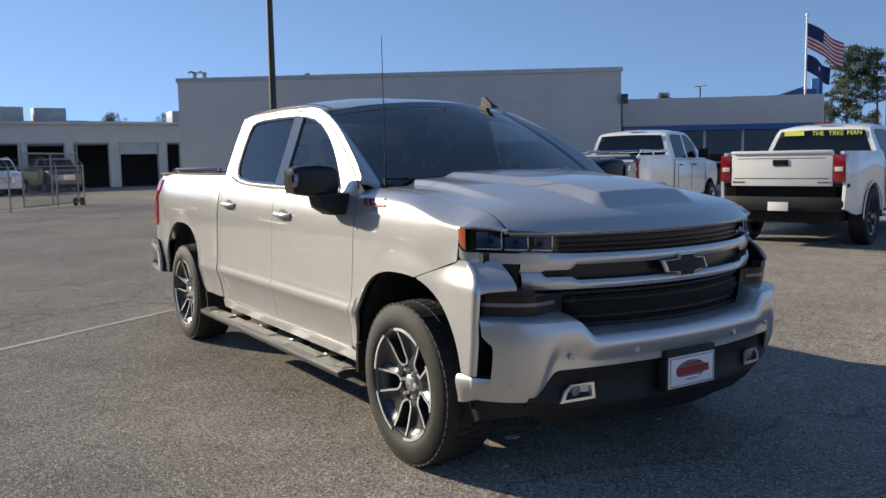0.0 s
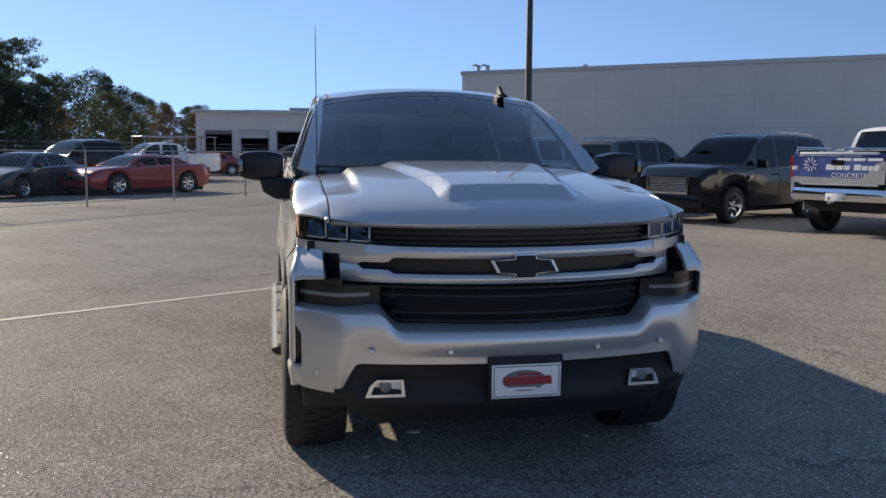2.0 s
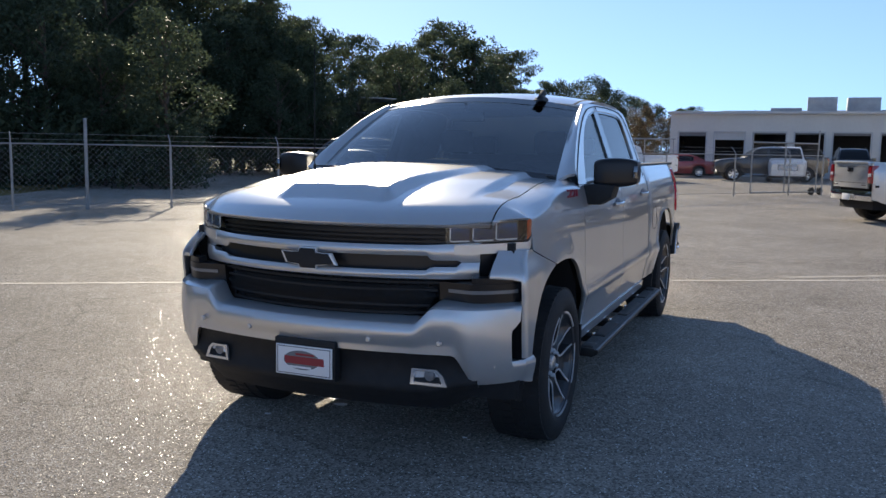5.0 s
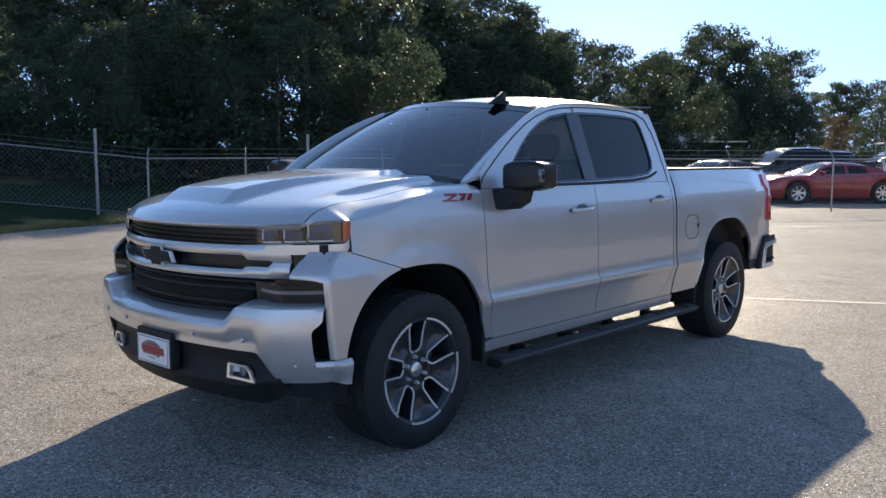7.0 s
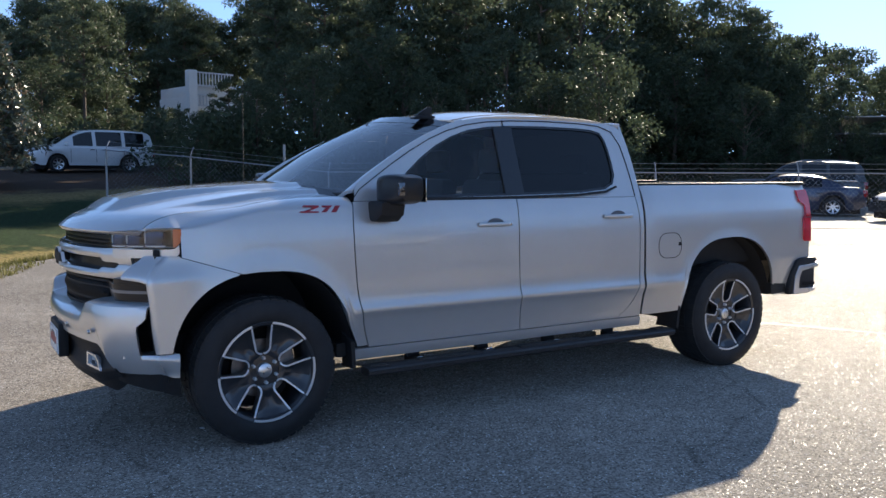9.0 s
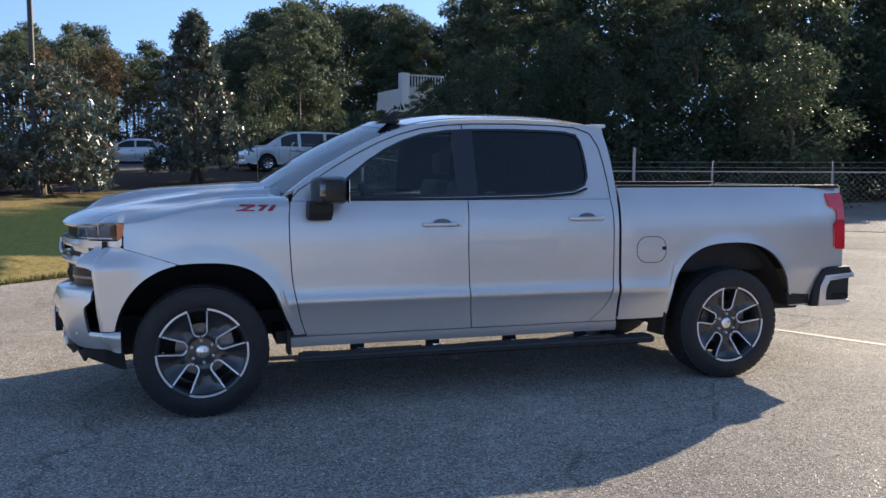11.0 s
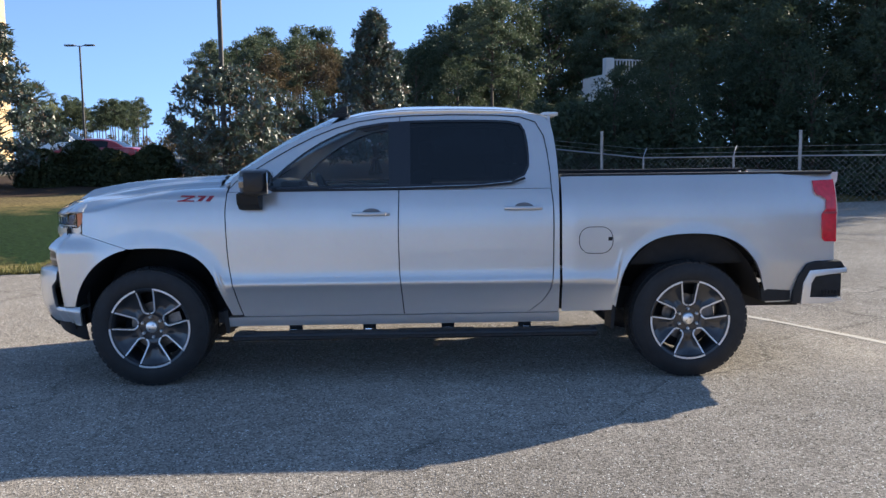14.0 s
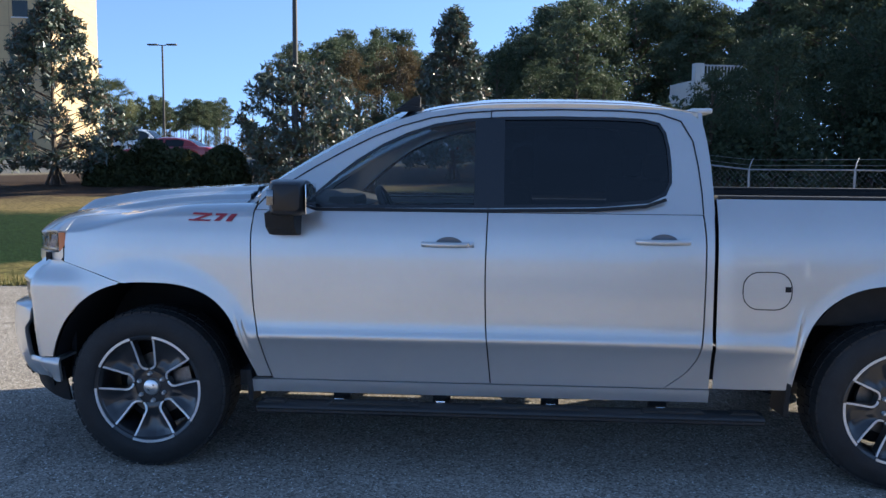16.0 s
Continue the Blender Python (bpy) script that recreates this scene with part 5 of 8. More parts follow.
def vehicle(name, label, cat, spec, m, body, group=""):
    """A car built about its own frame: x forward from the front axle, y left, z up."""
    g = dict(wb=2.85, r=0.34, w=0.92, sill=0.24, front=0.95, rear=-3.85, belt=0.95, deck=[], roof=[], roofw=0.62, glass=M_DGLASS, rim=M_MACHINED, arch=1.14, bed=None, lamps=True)
    g.update(spec)
    car = thing(name, label, cat, group, m)
    P = lambda n, bm, mt, lab="", **k: part(n, bm, mt, car, lab, **k)
    wb, r, W = g["wb"], g["r"], g["w"]
    top = lambda x: curve_at(g["deck"], x)
    ar = r * g["arch"] + 0.04

    def low(x):
        z = g["sill"]
        for cx in (0.0, -wb):
            d = abs(x - cx)
            if d < ar:
                z = max(z, r + math.sqrt(ar * ar - d * d))
        ends = smooth01((x - g["front"] + 0.35) / 0.35) + smooth01((g["rear"] + 0.35 - x) / 0.35)
        return z + 0.10 * ends

    def halfw(x):
        return W - 0.16 * smooth01((x - g["front"] + 0.65) / 0.65) ** 2 - 0.10 * smooth01((g["rear"] + 0.5 - x) / 0.5) ** 2

    if g["bed"]:
        x_end = g["bed"] + 0.0
    else:
        x_end = g["rear"]
    # side, shoulder and top in one shell
    bm = bmesh.new()
    def shell(u, v):
        x = lerp(g["front"], x_end, u)
        hw, zl, zt = halfw(x), low(x), top(x)
        zl = min(zl, zt - 0.10)
        s = 1 if v > 0.5 else -1
        t = abs(v - 0.5) * 2          # 0 at the middle of the top, 1 at the sill
        if t < 0.45:
            q = t / 0.45
            return Vector((x, s * q * hw * 0.86, zt + 0.03 * (1 - q * q)))
        if t < 0.60:
            q = (t - 0.45) / 0.15
            return Vector((x, s * lerp(hw * 0.86, hw * 0.975, q), zt - 0.055 * q * q))
        q = (t - 0.60) / 0.40
        bulge = math.sin(math.pi * min(1, q * 1.1)) * 0.035
        return Vector((x, s * (hw * 0.975 + bulge * (W / 0.95) - 0.02 * q), lerp(zt - 0.055, zl, q)))
    grid(bm, shell, 76, 40)
    for u in (0.0, 1.0):
        ring = [bm.verts.new(shell(u, j / 40)) for j in range(41)]
        bm.faces.new(ring)
    P("body", bm, body)
    bm = bmesh.new()
    box(bm, (g["front"] - 0.15, -W + 0.28, g["sill"] - 0.14), (g["rear"] + 0.15, W - 0.28, g["belt"] - 0.25))
    P("underbody", bm, M_SEAM)
    # greenhouse
    rf = lambda x: curve_at(g["roof"], x)
    x0, x1 = g["roof"][-1][0], g["roof"][0][0]
    belt = g["belt"]
    hz = max(z for _, z in g["roof"])
    def gh(u, v, off=0.0):
        x = lerp(x0, x1, u)
        z1 = max(rf(x), belt + 0.001)
        s = 1 if v > 0.5 else -1
        t = abs(v - 0.5) * 2
        wbelt = W * 0.93
        k = (z1 - belt) / (hz - belt)
        wtop = lerp(wbelt, g["roofw"], k)
        if t < 0.5:
            q = t / 0.5
            return Vector((x, s * q * (wtop - 0.04), z1 + 0.025 * k * (1 - q * q) + off))
        q = (t - 0.5) / 0.5
        return Vector((x, s * (lerp(wtop, wbelt, q) + off), lerp(z1 - 0.025 * k, belt - 0.02, q)))
    bm = bmesh.new()
    grid(bm, gh, 40, 20)
    P("cabin", bm, body)
    # glass: screens lie on the slopes, side panes between pillars
    def slope_glass(xa, xb, nm):
        bm = bmesh.new()
        def fn(u, v):
            x = lerp(xa, xb, u)
            k = (max(rf(x), belt) - belt) / (hz - belt)
            wt = lerp(W * 0.93, g["roofw"], k) - 0.09
            y = lerp(-wt, wt, v)
            q = abs(y) / (wt + 0.05)
            return Vector((x, y, rf(x) + 0.025 * k * (1 - q * q) + 0.012))
        grid(bm, fn, 8, 10)
        P(nm, bm, g["glass"])
    ws, rs = g["screen"], g["backlight"]
    slope_glass(ws[0], ws[1], "windscreen")
    if rs:
        slope_glass(rs[0], rs[1], "rear_window")
    for s in (1, -1):
        for xa, xb in g["panes"]:
            bm = bmesh.new()
            def fn(u, v):
                x = lerp(xa, xb, u)
                zt = min(rf(x) - 0.085, hz - 0.10)
                z = lerp(belt + 0.03, max(zt, belt + 0.04), v)
                k = (max(rf(x), belt + 0.01) - belt) / (hz - belt)
                wtop = lerp(W * 0.93, g["roofw"], k)
                q = (rf(x) - 0.025 * k - z) / max(rf(x) - 0.025 * k - belt + 0.02, 0.01)
                return Vector((x, s * (lerp(wtop, W * 0.93, q) + 0.006), z))
            grid(bm, fn, 8, 4)
            P("side_window", bm, g["glass"])
        # lamps
        bm = bmesh.new()
        hl = g.get("headlamp", (0.70, 0.12))
        prism(bm, [(0.0, -0.06), (0.26, -0.05), (0.30, 0.04), (0.0, 0.06)], lambda a, b, d: Vector((g["front"] - 0.06 - 0.35 * a + d, s * (halfw(g["front"]) - 0.30 + a), hl[0] + b)), -0.06, 0.05, 0.01)
        P("headlamp", bm, M_LAMPCELL)
        bm = bmesh.new()
        tl = g.get("taillamp", (0.80, 0.12, 0.20))
        box(bm, (g["rear"] - 0.034, s * (halfw(g["rear"]) - tl[2] + 0.01), tl[0] - tl[1]), (g["rear"] + 0.12, s * (halfw(g["rear"]) + 0.014), tl[0] + tl[1]), 0.012)
        P("tail_lamp", bm, M_TAIL)
        bm = bmesh.new()
        if g.get("rails"):
            xa, xb = g["roof"][-1][0] - 1.25, g["roof"][0][0] + 0.45
            tube(bm, [(lerp(xa, xb, q), s * (g["roofw"] - 0.05), rf(lerp(xa, xb, q)) + (0.0 if q in (0.0, 1.0) else 0.055)) for q in (0.0, 0.06, 0.3, 0.6, 0.94, 1.0)], 0.020, 6)
            P("roof_rail", bm, M_CHROME)
            bm = bmesh.new()
            ribbon(bm, [(lerp(g["panes"][0][0] + 0.15, g["panes"][-1][1] - 0.05, q), s * (W * 0.93 + 0.008), belt + 0.022) for q in (0.0, 0.5, 1.0)], (0, s, 0), 0.022, 0.008)
            P("belt_trim", bm, M_CHROME)
            bm = bmesh.new()
            prism(bm, [(-0.48, belt - 0.16), (-0.62, belt - 0.14), (-0.60, belt - 0.23), (-0.47, belt - 0.23)], lambda a, b, d: Vector((a, s * (halfw(a) + 0.030 + d), b)), 0.0, 0.012)
            P("wing_vent", bm, M_CHROME)
            bm = bmesh.new()
        xm = ws[0] - 0.30
        box(bm, (xm, s * (W * 0.95), belt + 0.02), (xm - 0.10, s * (W + 0.20), belt + g.get("mirror", 0.17)), 0.03)
        P("door_mirror", bm, g.get("mirror_mat", body))
        for xd in g.get("doors", ()):
            bm = bmesh.new()
            ribbon(bm, [(xd, s * (halfw(xd) + 0.034), lerp(g["sill"] + 0.12, belt - 0.06, q)) for q in (0, 0.25, 0.5, 0.75, 0.92)], (0, s, 0), 0.012, 0.004)
            P("door_line", bm, M_SEAM)
        for xd in g.get("handles", ()):
            bm = bmesh.new()
            box(bm, (xd, s * (halfw(xd) + 0.02), belt - 0.14), (xd - 0.18, s * (halfw(xd) + 0.05), belt - 0.11), 0.006)
            P("door_handle", bm, M_SEAM)
    # nose: grille and bumpers
    bm = bmesh.new()
    gz0, gz1, gw = g.get("grille", (0.50, 0.68, 0.5))
    box(bm, (g["front"] - 0.02, -gw, gz0), (g["front"] + 0.035, gw, gz1), 0.015)
    gr = P("grille", bm, M_GLOSS)
    bm = bmesh.new()
    for i in range(g.get("bars", 3)):
        z = lerp(gz0, gz1, (i + 0.5) / g.get("bars", 3))
        box(bm, (g["front"] + 0.03, -gw + 0.02, z - 0.012), (g["front"] + 0.05, gw - 0.02, z + 0.012), 0.004)
    part("grille_bars", bm, M_CHROME, gr)
    if g.get("frame"):
        bm = bmesh.new()
        loop = [(-gw, gz0), (gw, gz0), (gw + 0.05, gz1), (-gw - 0.05, gz1), (-gw, gz0)]
        ribbon(bm, [(g["front"] + 0.05, y, z) for y, z in loop], (1, 0, 0), 0.05, 0.012)
        part("grille_frame", bm, M_CHROME, gr)
        for s in (1, -1):
            bm = bmesh.new()
            lathe(bm, [(0.0, 0.01), (0.05, 0.012), (0.07, 0.02), (0.075, 0.0)], 18)
            bmesh.ops.transform(bm, matrix=Matrix.Translation((g["front"] - 0.03, s * 0.66, 0.52)) @ Matrix.Rotation(-math.pi / 2, 4, "Z"), verts=bm.verts)
            P("fog_lamp", bm, M_CHROME)
    for xx, nm, sgn in ((g["front"], "front_bumper", 1), (g["rear"], "rear_bumper", -1)):
        bm = bmesh.new()
        z0, z1 = g.get(nm, (0.30, 0.48))
        hw = halfw(xx) - 0.01
        grid(bm, lambda u, v: Vector((xx + sgn * (0.055 * (1 - abs(2 * u - 1) ** 4) - 0.02 + 0.02 * math.sin(math.pi * v)), lerp(-hw, hw, u), lerp(z0, z1, v))), 14, 5)
        thick(bm, 0.08)
        P(nm, bm, g.get(nm + "_mat", body))
    if g["bed"]:
        xb, xr = g["bed"], g["rear"]
        rail = g["rail"]
        for s in (1, -1):
            bm = bmesh.new()
            def side(u, v):
                x = lerp(xb, xr, u)
                z = lerp(low(x), rail, v)
                return Vector((x, s * (halfw(x) + 0.02 * math.sin(math.pi * v) - 0.03 * smooth01((v - 0.8) / 0.2)), z))
            grid(bm, side, 40, 10)
            thick(bm, 0.05)
            P("bed_side", bm, body)
        bm = bmesh.new()
        box(bm, (xb, -W + 0.05, rail - 0.55), (xr + 0.05, W - 0.05, rail - 0.50))
        P("bed_floor", bm, M_BLACK)
        bm = bmesh.new()
        box(bm, (xr + 0.03, -W + 0.10 + tl[2], rail - g.get("gate", 0.58)), (xr - 0.03, W - 0.10 - tl[2], rail + 0.005), 0.015)
        tg = P("tailgate", bm, body)
        wt = W - 0.10 - tl[2]
        gap = g.get("gate", 0.58)
        bm = bmesh.new()
        box(bm, (xr - 0.026, -wt, rail - 0.025), (xr - 0.060, wt, rail + 0.022), 0.012)
        part("tailgate_lip", bm, body, tg)
        bm = bmesh.new()
        ribbon(bm, [(xr - 0.031, -wt + 0.05, rail - gap + 0.12), (xr - 0.031, wt - 0.05, rail - gap + 0.12)], (-1, 0, 0), 0.010, 0.003)
        ribbon(bm, [(xr - 0.031, -wt + 0.10, rail - 0.10), (xr - 0.031, wt - 0.10, rail - 0.10)], (-1, 0, 0), 0.008, 0.003)
        part("tailgate_crease", bm, M_SEAM, tg, smooth=False)
        for yb in (-wt + 0.12, wt - 0.12):
            bm = bmesh.new()
            box(bm, (xr - 0.030, yb - 0.10, rail - gap + 0.05), (xr - 0.037, yb + 0.10, rail - gap + 0.075), 0.002)
            part("name_bar", bm, M_CHROME, tg)
        for s in (1, -1):
            bm = bmesh.new()
            box(bm, (xr - 0.036, s * (halfw(xr) - tl[2] + 0.03), tl[0] - 0.05), (xr - 0.042, s * (halfw(xr) - 0.02), tl[0] + 0.02), 0.003)
            P("reverse_lens", bm, M_LAMPBAR)
            bm = bmesh.new()
            ribbon(bm, [(xb, s * (halfw(xb) + 0.028), lerp(g["sill"] + 0.02, belt - 0.02, q)) for q in (0, 0.3, 0.6, 1.0)], (0, s, 0), 0.030, 0.006)
            P("bed_gap", bm, M_SEAM)
            bm = bmesh.new()
            ring = [(-wb + (ar + 0.012) * math.cos(q), r + (ar + 0.012) * math.sin(q)) for q in [math.pi * k / 16 for k in range(17)]]
            ribbon(bm, [(x, s * (halfw(x) + 0.022), z) for x, z in ring], (0, s, 0), 0.035, 0.012)
            P("arch_lip", bm, body)
        bm = bmesh.new()
        box(bm, (xr - 0.03, -0.12, rail - 0.22), (xr - 0.045, 0.12, rail - 0.12), 0.008)
        part("tailgate_handle", bm, M_GLOSS, tg)
        bm = bmesh.new()
        box(bm, (xr - 0.10, -0.16, g["plate"]), (xr - 0.112, 0.16, g["plate"] + 0.14), 0.004)
        P("rear_plate", bm, M_WHITE)
        for s in (1, -1):
            bm = bmesh.new()
            tube(bm, [(-0.62, s * (W - 0.02), g["sill"] - 0.08), (-wb + r + 0.25, s * (W - 0.02), g["sill"] - 0.08)], 0.045, 8)
            P("step_bar", bm, M_CHROME)
        bm = bmesh.new()
        box(bm, (g["roof"][0][0] + 0.26, -0.16, hz + 0.005), (g["roof"][0][0] + 0.16, 0.16, hz + 0.035), 0.01)
        P("cab_brake_lamp", bm, M_TAIL)
    bw = simple_wheel(r, 0.27 if r > 0.38 else 0.22, g["rim"])
    bw.parent = car
    for i, (x, s) in enumerate(((0, 1), (-wb, 1), (0, -1), (-wb, -1))):
        mm = pose(x, s * (W - 0.11), r, 0, 17 * i, 0 if s == 1 else 180)
        if i == 0:
            bw.matrix_basis = mm
        else:
            copy_thing(bw, mm)
    return car


PICKUP = dict(wb=3.85, r=0.40, w=1.00, sill=0.46, front=0.98, rear=-5.05, belt=1.28, roofw=0.74, bed=-3.12, rail=1.38, plate=0.52,
              deck=[(-3.2, 1.30), (-0.62, 1.29), (0.3, 1.24), (0.75, 1.17), (0.98, 1.06)],
              roof=[(-3.10, 1.28), (-3.00, 1.78), (-2.85, 1.88), (-2.2, 1.93), (-1.6, 1.91), (-1.35, 1.85), (-0.55, 1.28)], screen=(-0.66, -1.36), backlight=(-3.085, -2.985),
              panes=((-1.05, -1.78), (-1.92, -2.72)), grille=(0.72, 1.02, 0.66), front_bumper=(0.48, 0.70), rear_bumper=(0.52, 0.74), front_bumper_mat=M_CHROME, rear_bumper_mat=M_CHROME,
              headlamp=(0.94, 0.1), taillamp=(1.12, 0.20, 0.17), mirror=0.24, mirror_mat=M_BLACK, doors=(-0.72, -1.85, -2.85), handles=(-1.50, -2.55))
SUV = dict(wb=3.07, r=0.40, w=0.99, sill=0.36, front=0.98, rear=-4.20, belt=1.18, roofw=0.74,
           deck=[(-4.20, 1.12), (-4.0, 1.20), (-0.55, 1.25), (0.3, 1.25), (0.72, 1.19), (0.98, 1.00)],
           roof=[(-4.16, 1.20), (-4.04, 1.72), (-3.88, 1.88), (-2.6, 1.95), (-1.7, 1.94), (-1.30, 1.86), (-0.45, 1.20)], screen=(-0.56, -1.30), backlight=(-4.13, -4.02),
           panes=((-1.00, -1.75), (-1.88, -2.75), (-2.88, -3.78)), grille=(0.66, 0.99, 0.50), bars=7, rails=True, front_bumper=(0.36, 0.62), rear_bumper=(0.40, 0.66), headlamp=(0.90, 0.1), taillamp=(1.02, 0.14, 0.26),
           mirror=0.22, rim=M_CHROME, doors=(-0.68, -1.82, -2.85), handles=(-1.50, -2.55))
SEDAN = dict(wb=2.80, r=0.335, w=0.91, sill=0.24, front=0.92, rear=-3.85, belt=0.93, roofw=0.58,
             deck=[(-3.85, 0.86), (-3.6, 1.00), (-2.9, 1.02), (-0.4, 0.96), (0.3, 0.88), (0.7, 0.76), (0.92, 0.62)],
             roof=[(-3.30, 0.96), (-2.55, 1.34), (-2.0, 1.43), (-1.4, 1.44), (-1.05, 1.39), (-0.15, 0.93)], screen=(-0.27, -1.06), backlight=(-3.18, -2.52),
             panes=((-0.62, -1.45), (-1.55, -2.45)), doors=(-0.45, -1.50, -2.45), handles=(-1.25, -2.25))
COUPE = dict(wb=2.95, r=0.37, w=0.97, sill=0.22, front=1.02, rear=-4.02, belt=0.93, roofw=0.56,
             deck=[(-4.02, 0.90), (-3.6, 1.04), (-2.9, 1.03), (-0.4, 0.97), (0.3, 0.93), (0.80, 0.84), (1.02, 0.62)],
             roof=[(-3.40, 0.96), (-2.75, 1.24), (-2.1, 1.35), (-1.5, 1.37), (-1.15, 1.32), (-0.30, 0.93)], screen=(-0.42, -1.16), backlight=(-3.28, -2.70),
             panes=((-0.80, -1.70), (-1.80, -2.45)), doors=(-0.45, -1.85), handles=(-1.6,), arch=1.08)
VAN = dict(wb=3.0, r=0.34, w=0.98, sill=0.28, front=0.95, rear=-4.15, belt=1.05, roofw=0.76,
           deck=[(-4.15, 1.0), (-0.3, 1.06), (0.4, 1.02), (0.7, 0.9), (0.95, 0.70)],
           roof=[(-4.12, 1.05), (-4.0, 1.62), (-3.7, 1.74), (-2.2, 1.78), (-1.3, 1.74), (-0.9, 1.64), (0.15, 1.05)], screen=(0.02, -0.92), backlight=(-4.10, -3.98),
           panes=((-0.65, -1.45), (-1.6, -2.7), (-2.85, -3.7)), doors=(-0.5, -1.55, -2.75), handles=(-1.3, -1.8))

# ---- ground ----
EDGE = [(60.0, -2.0), (14.0, -4.6), (8.0, -4.9), (4.4, -5.05), (3.5, -5.25), (2.7, -5.7), (1.9, -6.4), (1.2, -8.0), (0.65, -9.5), (-0.2, -10.5), (-1.5, -12.0), (-2.65, -13.4), (-4.7, -14.2), (-6.3, -14.5), (-9.1, -16.0), (-12.0, -18.2), (-24.0, -24.0), (-70.0, -44.0)]


def off_edge(x, y):
    """Distance beyond the pavement's edge (negative on the pavement)."""
    best, side = 1e9, 1
    for (x0, y0), (x1, y1) in zip(EDGE, EDGE[1:]):
        dx, dy = x1 - x0, y1 - y0
        t = max(0, min(1, ((x - x0) * dx + (y - y0) * dy) / (dx * dx + dy * dy)))
        px, py = x0 + dx * t, y0 + dy * t
        d = math.hypot(x - px, y - py)
        if d < best - 1e-9:
            best = d
            side = 1 if dx * (y - py) - dy * (x - px) > 0 else -1
    return best * side


def ground_z(x, y):
    d = off_edge(x, y)
    if d <= 0:
        return -0.06
    slope = max(0.05, min(0.115, 0.078 + 0.0025 * (9 - x)))
    cap = max(1.2, min(2.7, 2.5 - (x + 4) / 24 * 0.8))
    z = slope * max(0.0, d - 0.4)
    far = 0.36 * smooth01((d - 27) / 12) * smooth01((x - 8) / 9)
    return -0.015 + cap * (1 - math.exp(-z / cap * 1.25)) * 0.97 + far


def surface_z(x, y):
    return 0.0 if off_edge(x, y) <= 0 else ground_z(x, y)


def ground_mat():
    m = mat("bank_soil_and_grass", (0.05, 0.06, 0.02), 0.95, bump=0.9, bump_scale=25, spec=0.08)
    nt = m.node_tree
    b = nt.nodes["Principled BSDF"]
    at = nt.nodes.new("ShaderNodeAttribute")
    at.attribute_name = "beyond_kerb"
    tc = nt.nodes.new("ShaderNodeTexCoord")
    nz = nt.nodes.new("ShaderNodeTexNoise")
    nz.inputs["Scale"].default_value, nz.inputs["Detail"].default_value = 0.9, 8
    nt.links.new(tc.outputs["Object"], nz.inputs["Vector"])
    ad = nt.nodes.new("ShaderNodeMath")
    ad.operation = "MULTIPLY_ADD"
    ad.inputs[1].default_value = 0.10
    nt.links.new(nz.outputs[0], ad.inputs[0])
    dv = nt.nodes.new("ShaderNodeMath")
    dv.operation = "MULTIPLY_ADD"
    dv.inputs[1].default_value, dv.inputs[2].default_value = 1 / 40.0, -0.05
    nt.links.new(at.outputs["Fac"], dv.inputs[0])
    nt.links.new(dv.outputs[0], ad.inputs[2])
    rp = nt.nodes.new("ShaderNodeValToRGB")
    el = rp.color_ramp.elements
    # near-black green puts tree shade into the colour; straw stops are dry grass
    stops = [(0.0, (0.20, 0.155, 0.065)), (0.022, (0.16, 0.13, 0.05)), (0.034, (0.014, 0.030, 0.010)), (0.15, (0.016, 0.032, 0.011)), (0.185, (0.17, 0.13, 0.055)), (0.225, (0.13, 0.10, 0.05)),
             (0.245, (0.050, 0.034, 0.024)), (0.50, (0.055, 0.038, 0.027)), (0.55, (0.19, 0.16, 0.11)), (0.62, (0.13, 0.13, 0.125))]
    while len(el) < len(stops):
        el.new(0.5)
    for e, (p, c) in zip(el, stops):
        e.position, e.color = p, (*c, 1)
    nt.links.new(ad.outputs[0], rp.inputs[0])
    n2 = nt.nodes.new("ShaderNodeTexNoise")
    n2.inputs["Scale"].default_value, n2.inputs["Detail"].default_value = 14, 6
    nt.links.new(tc.outputs["Object"], n2.inputs["Vector"])
    mr = nt.nodes.new("ShaderNodeMapRange")
    mr.inputs["From Min"].default_value, mr.inputs["From Max"].default_value = 0.3, 0.7
    mr.inputs["To Min"].default_value, mr.inputs["To Max"].default_value = 0.55, 1.5
    nt.links.new(n2.outputs[0], mr.inputs["Value"])
    hs = nt.nodes.new("ShaderNodeHueSaturation")
    nt.links.new(rp.outputs[0], hs.inputs["Color"])
    nt.links.new(mr.outputs[0], hs.inputs["Value"])
    nt.links.new(hs.outputs[0], b.inputs["Base Color"])
    return m


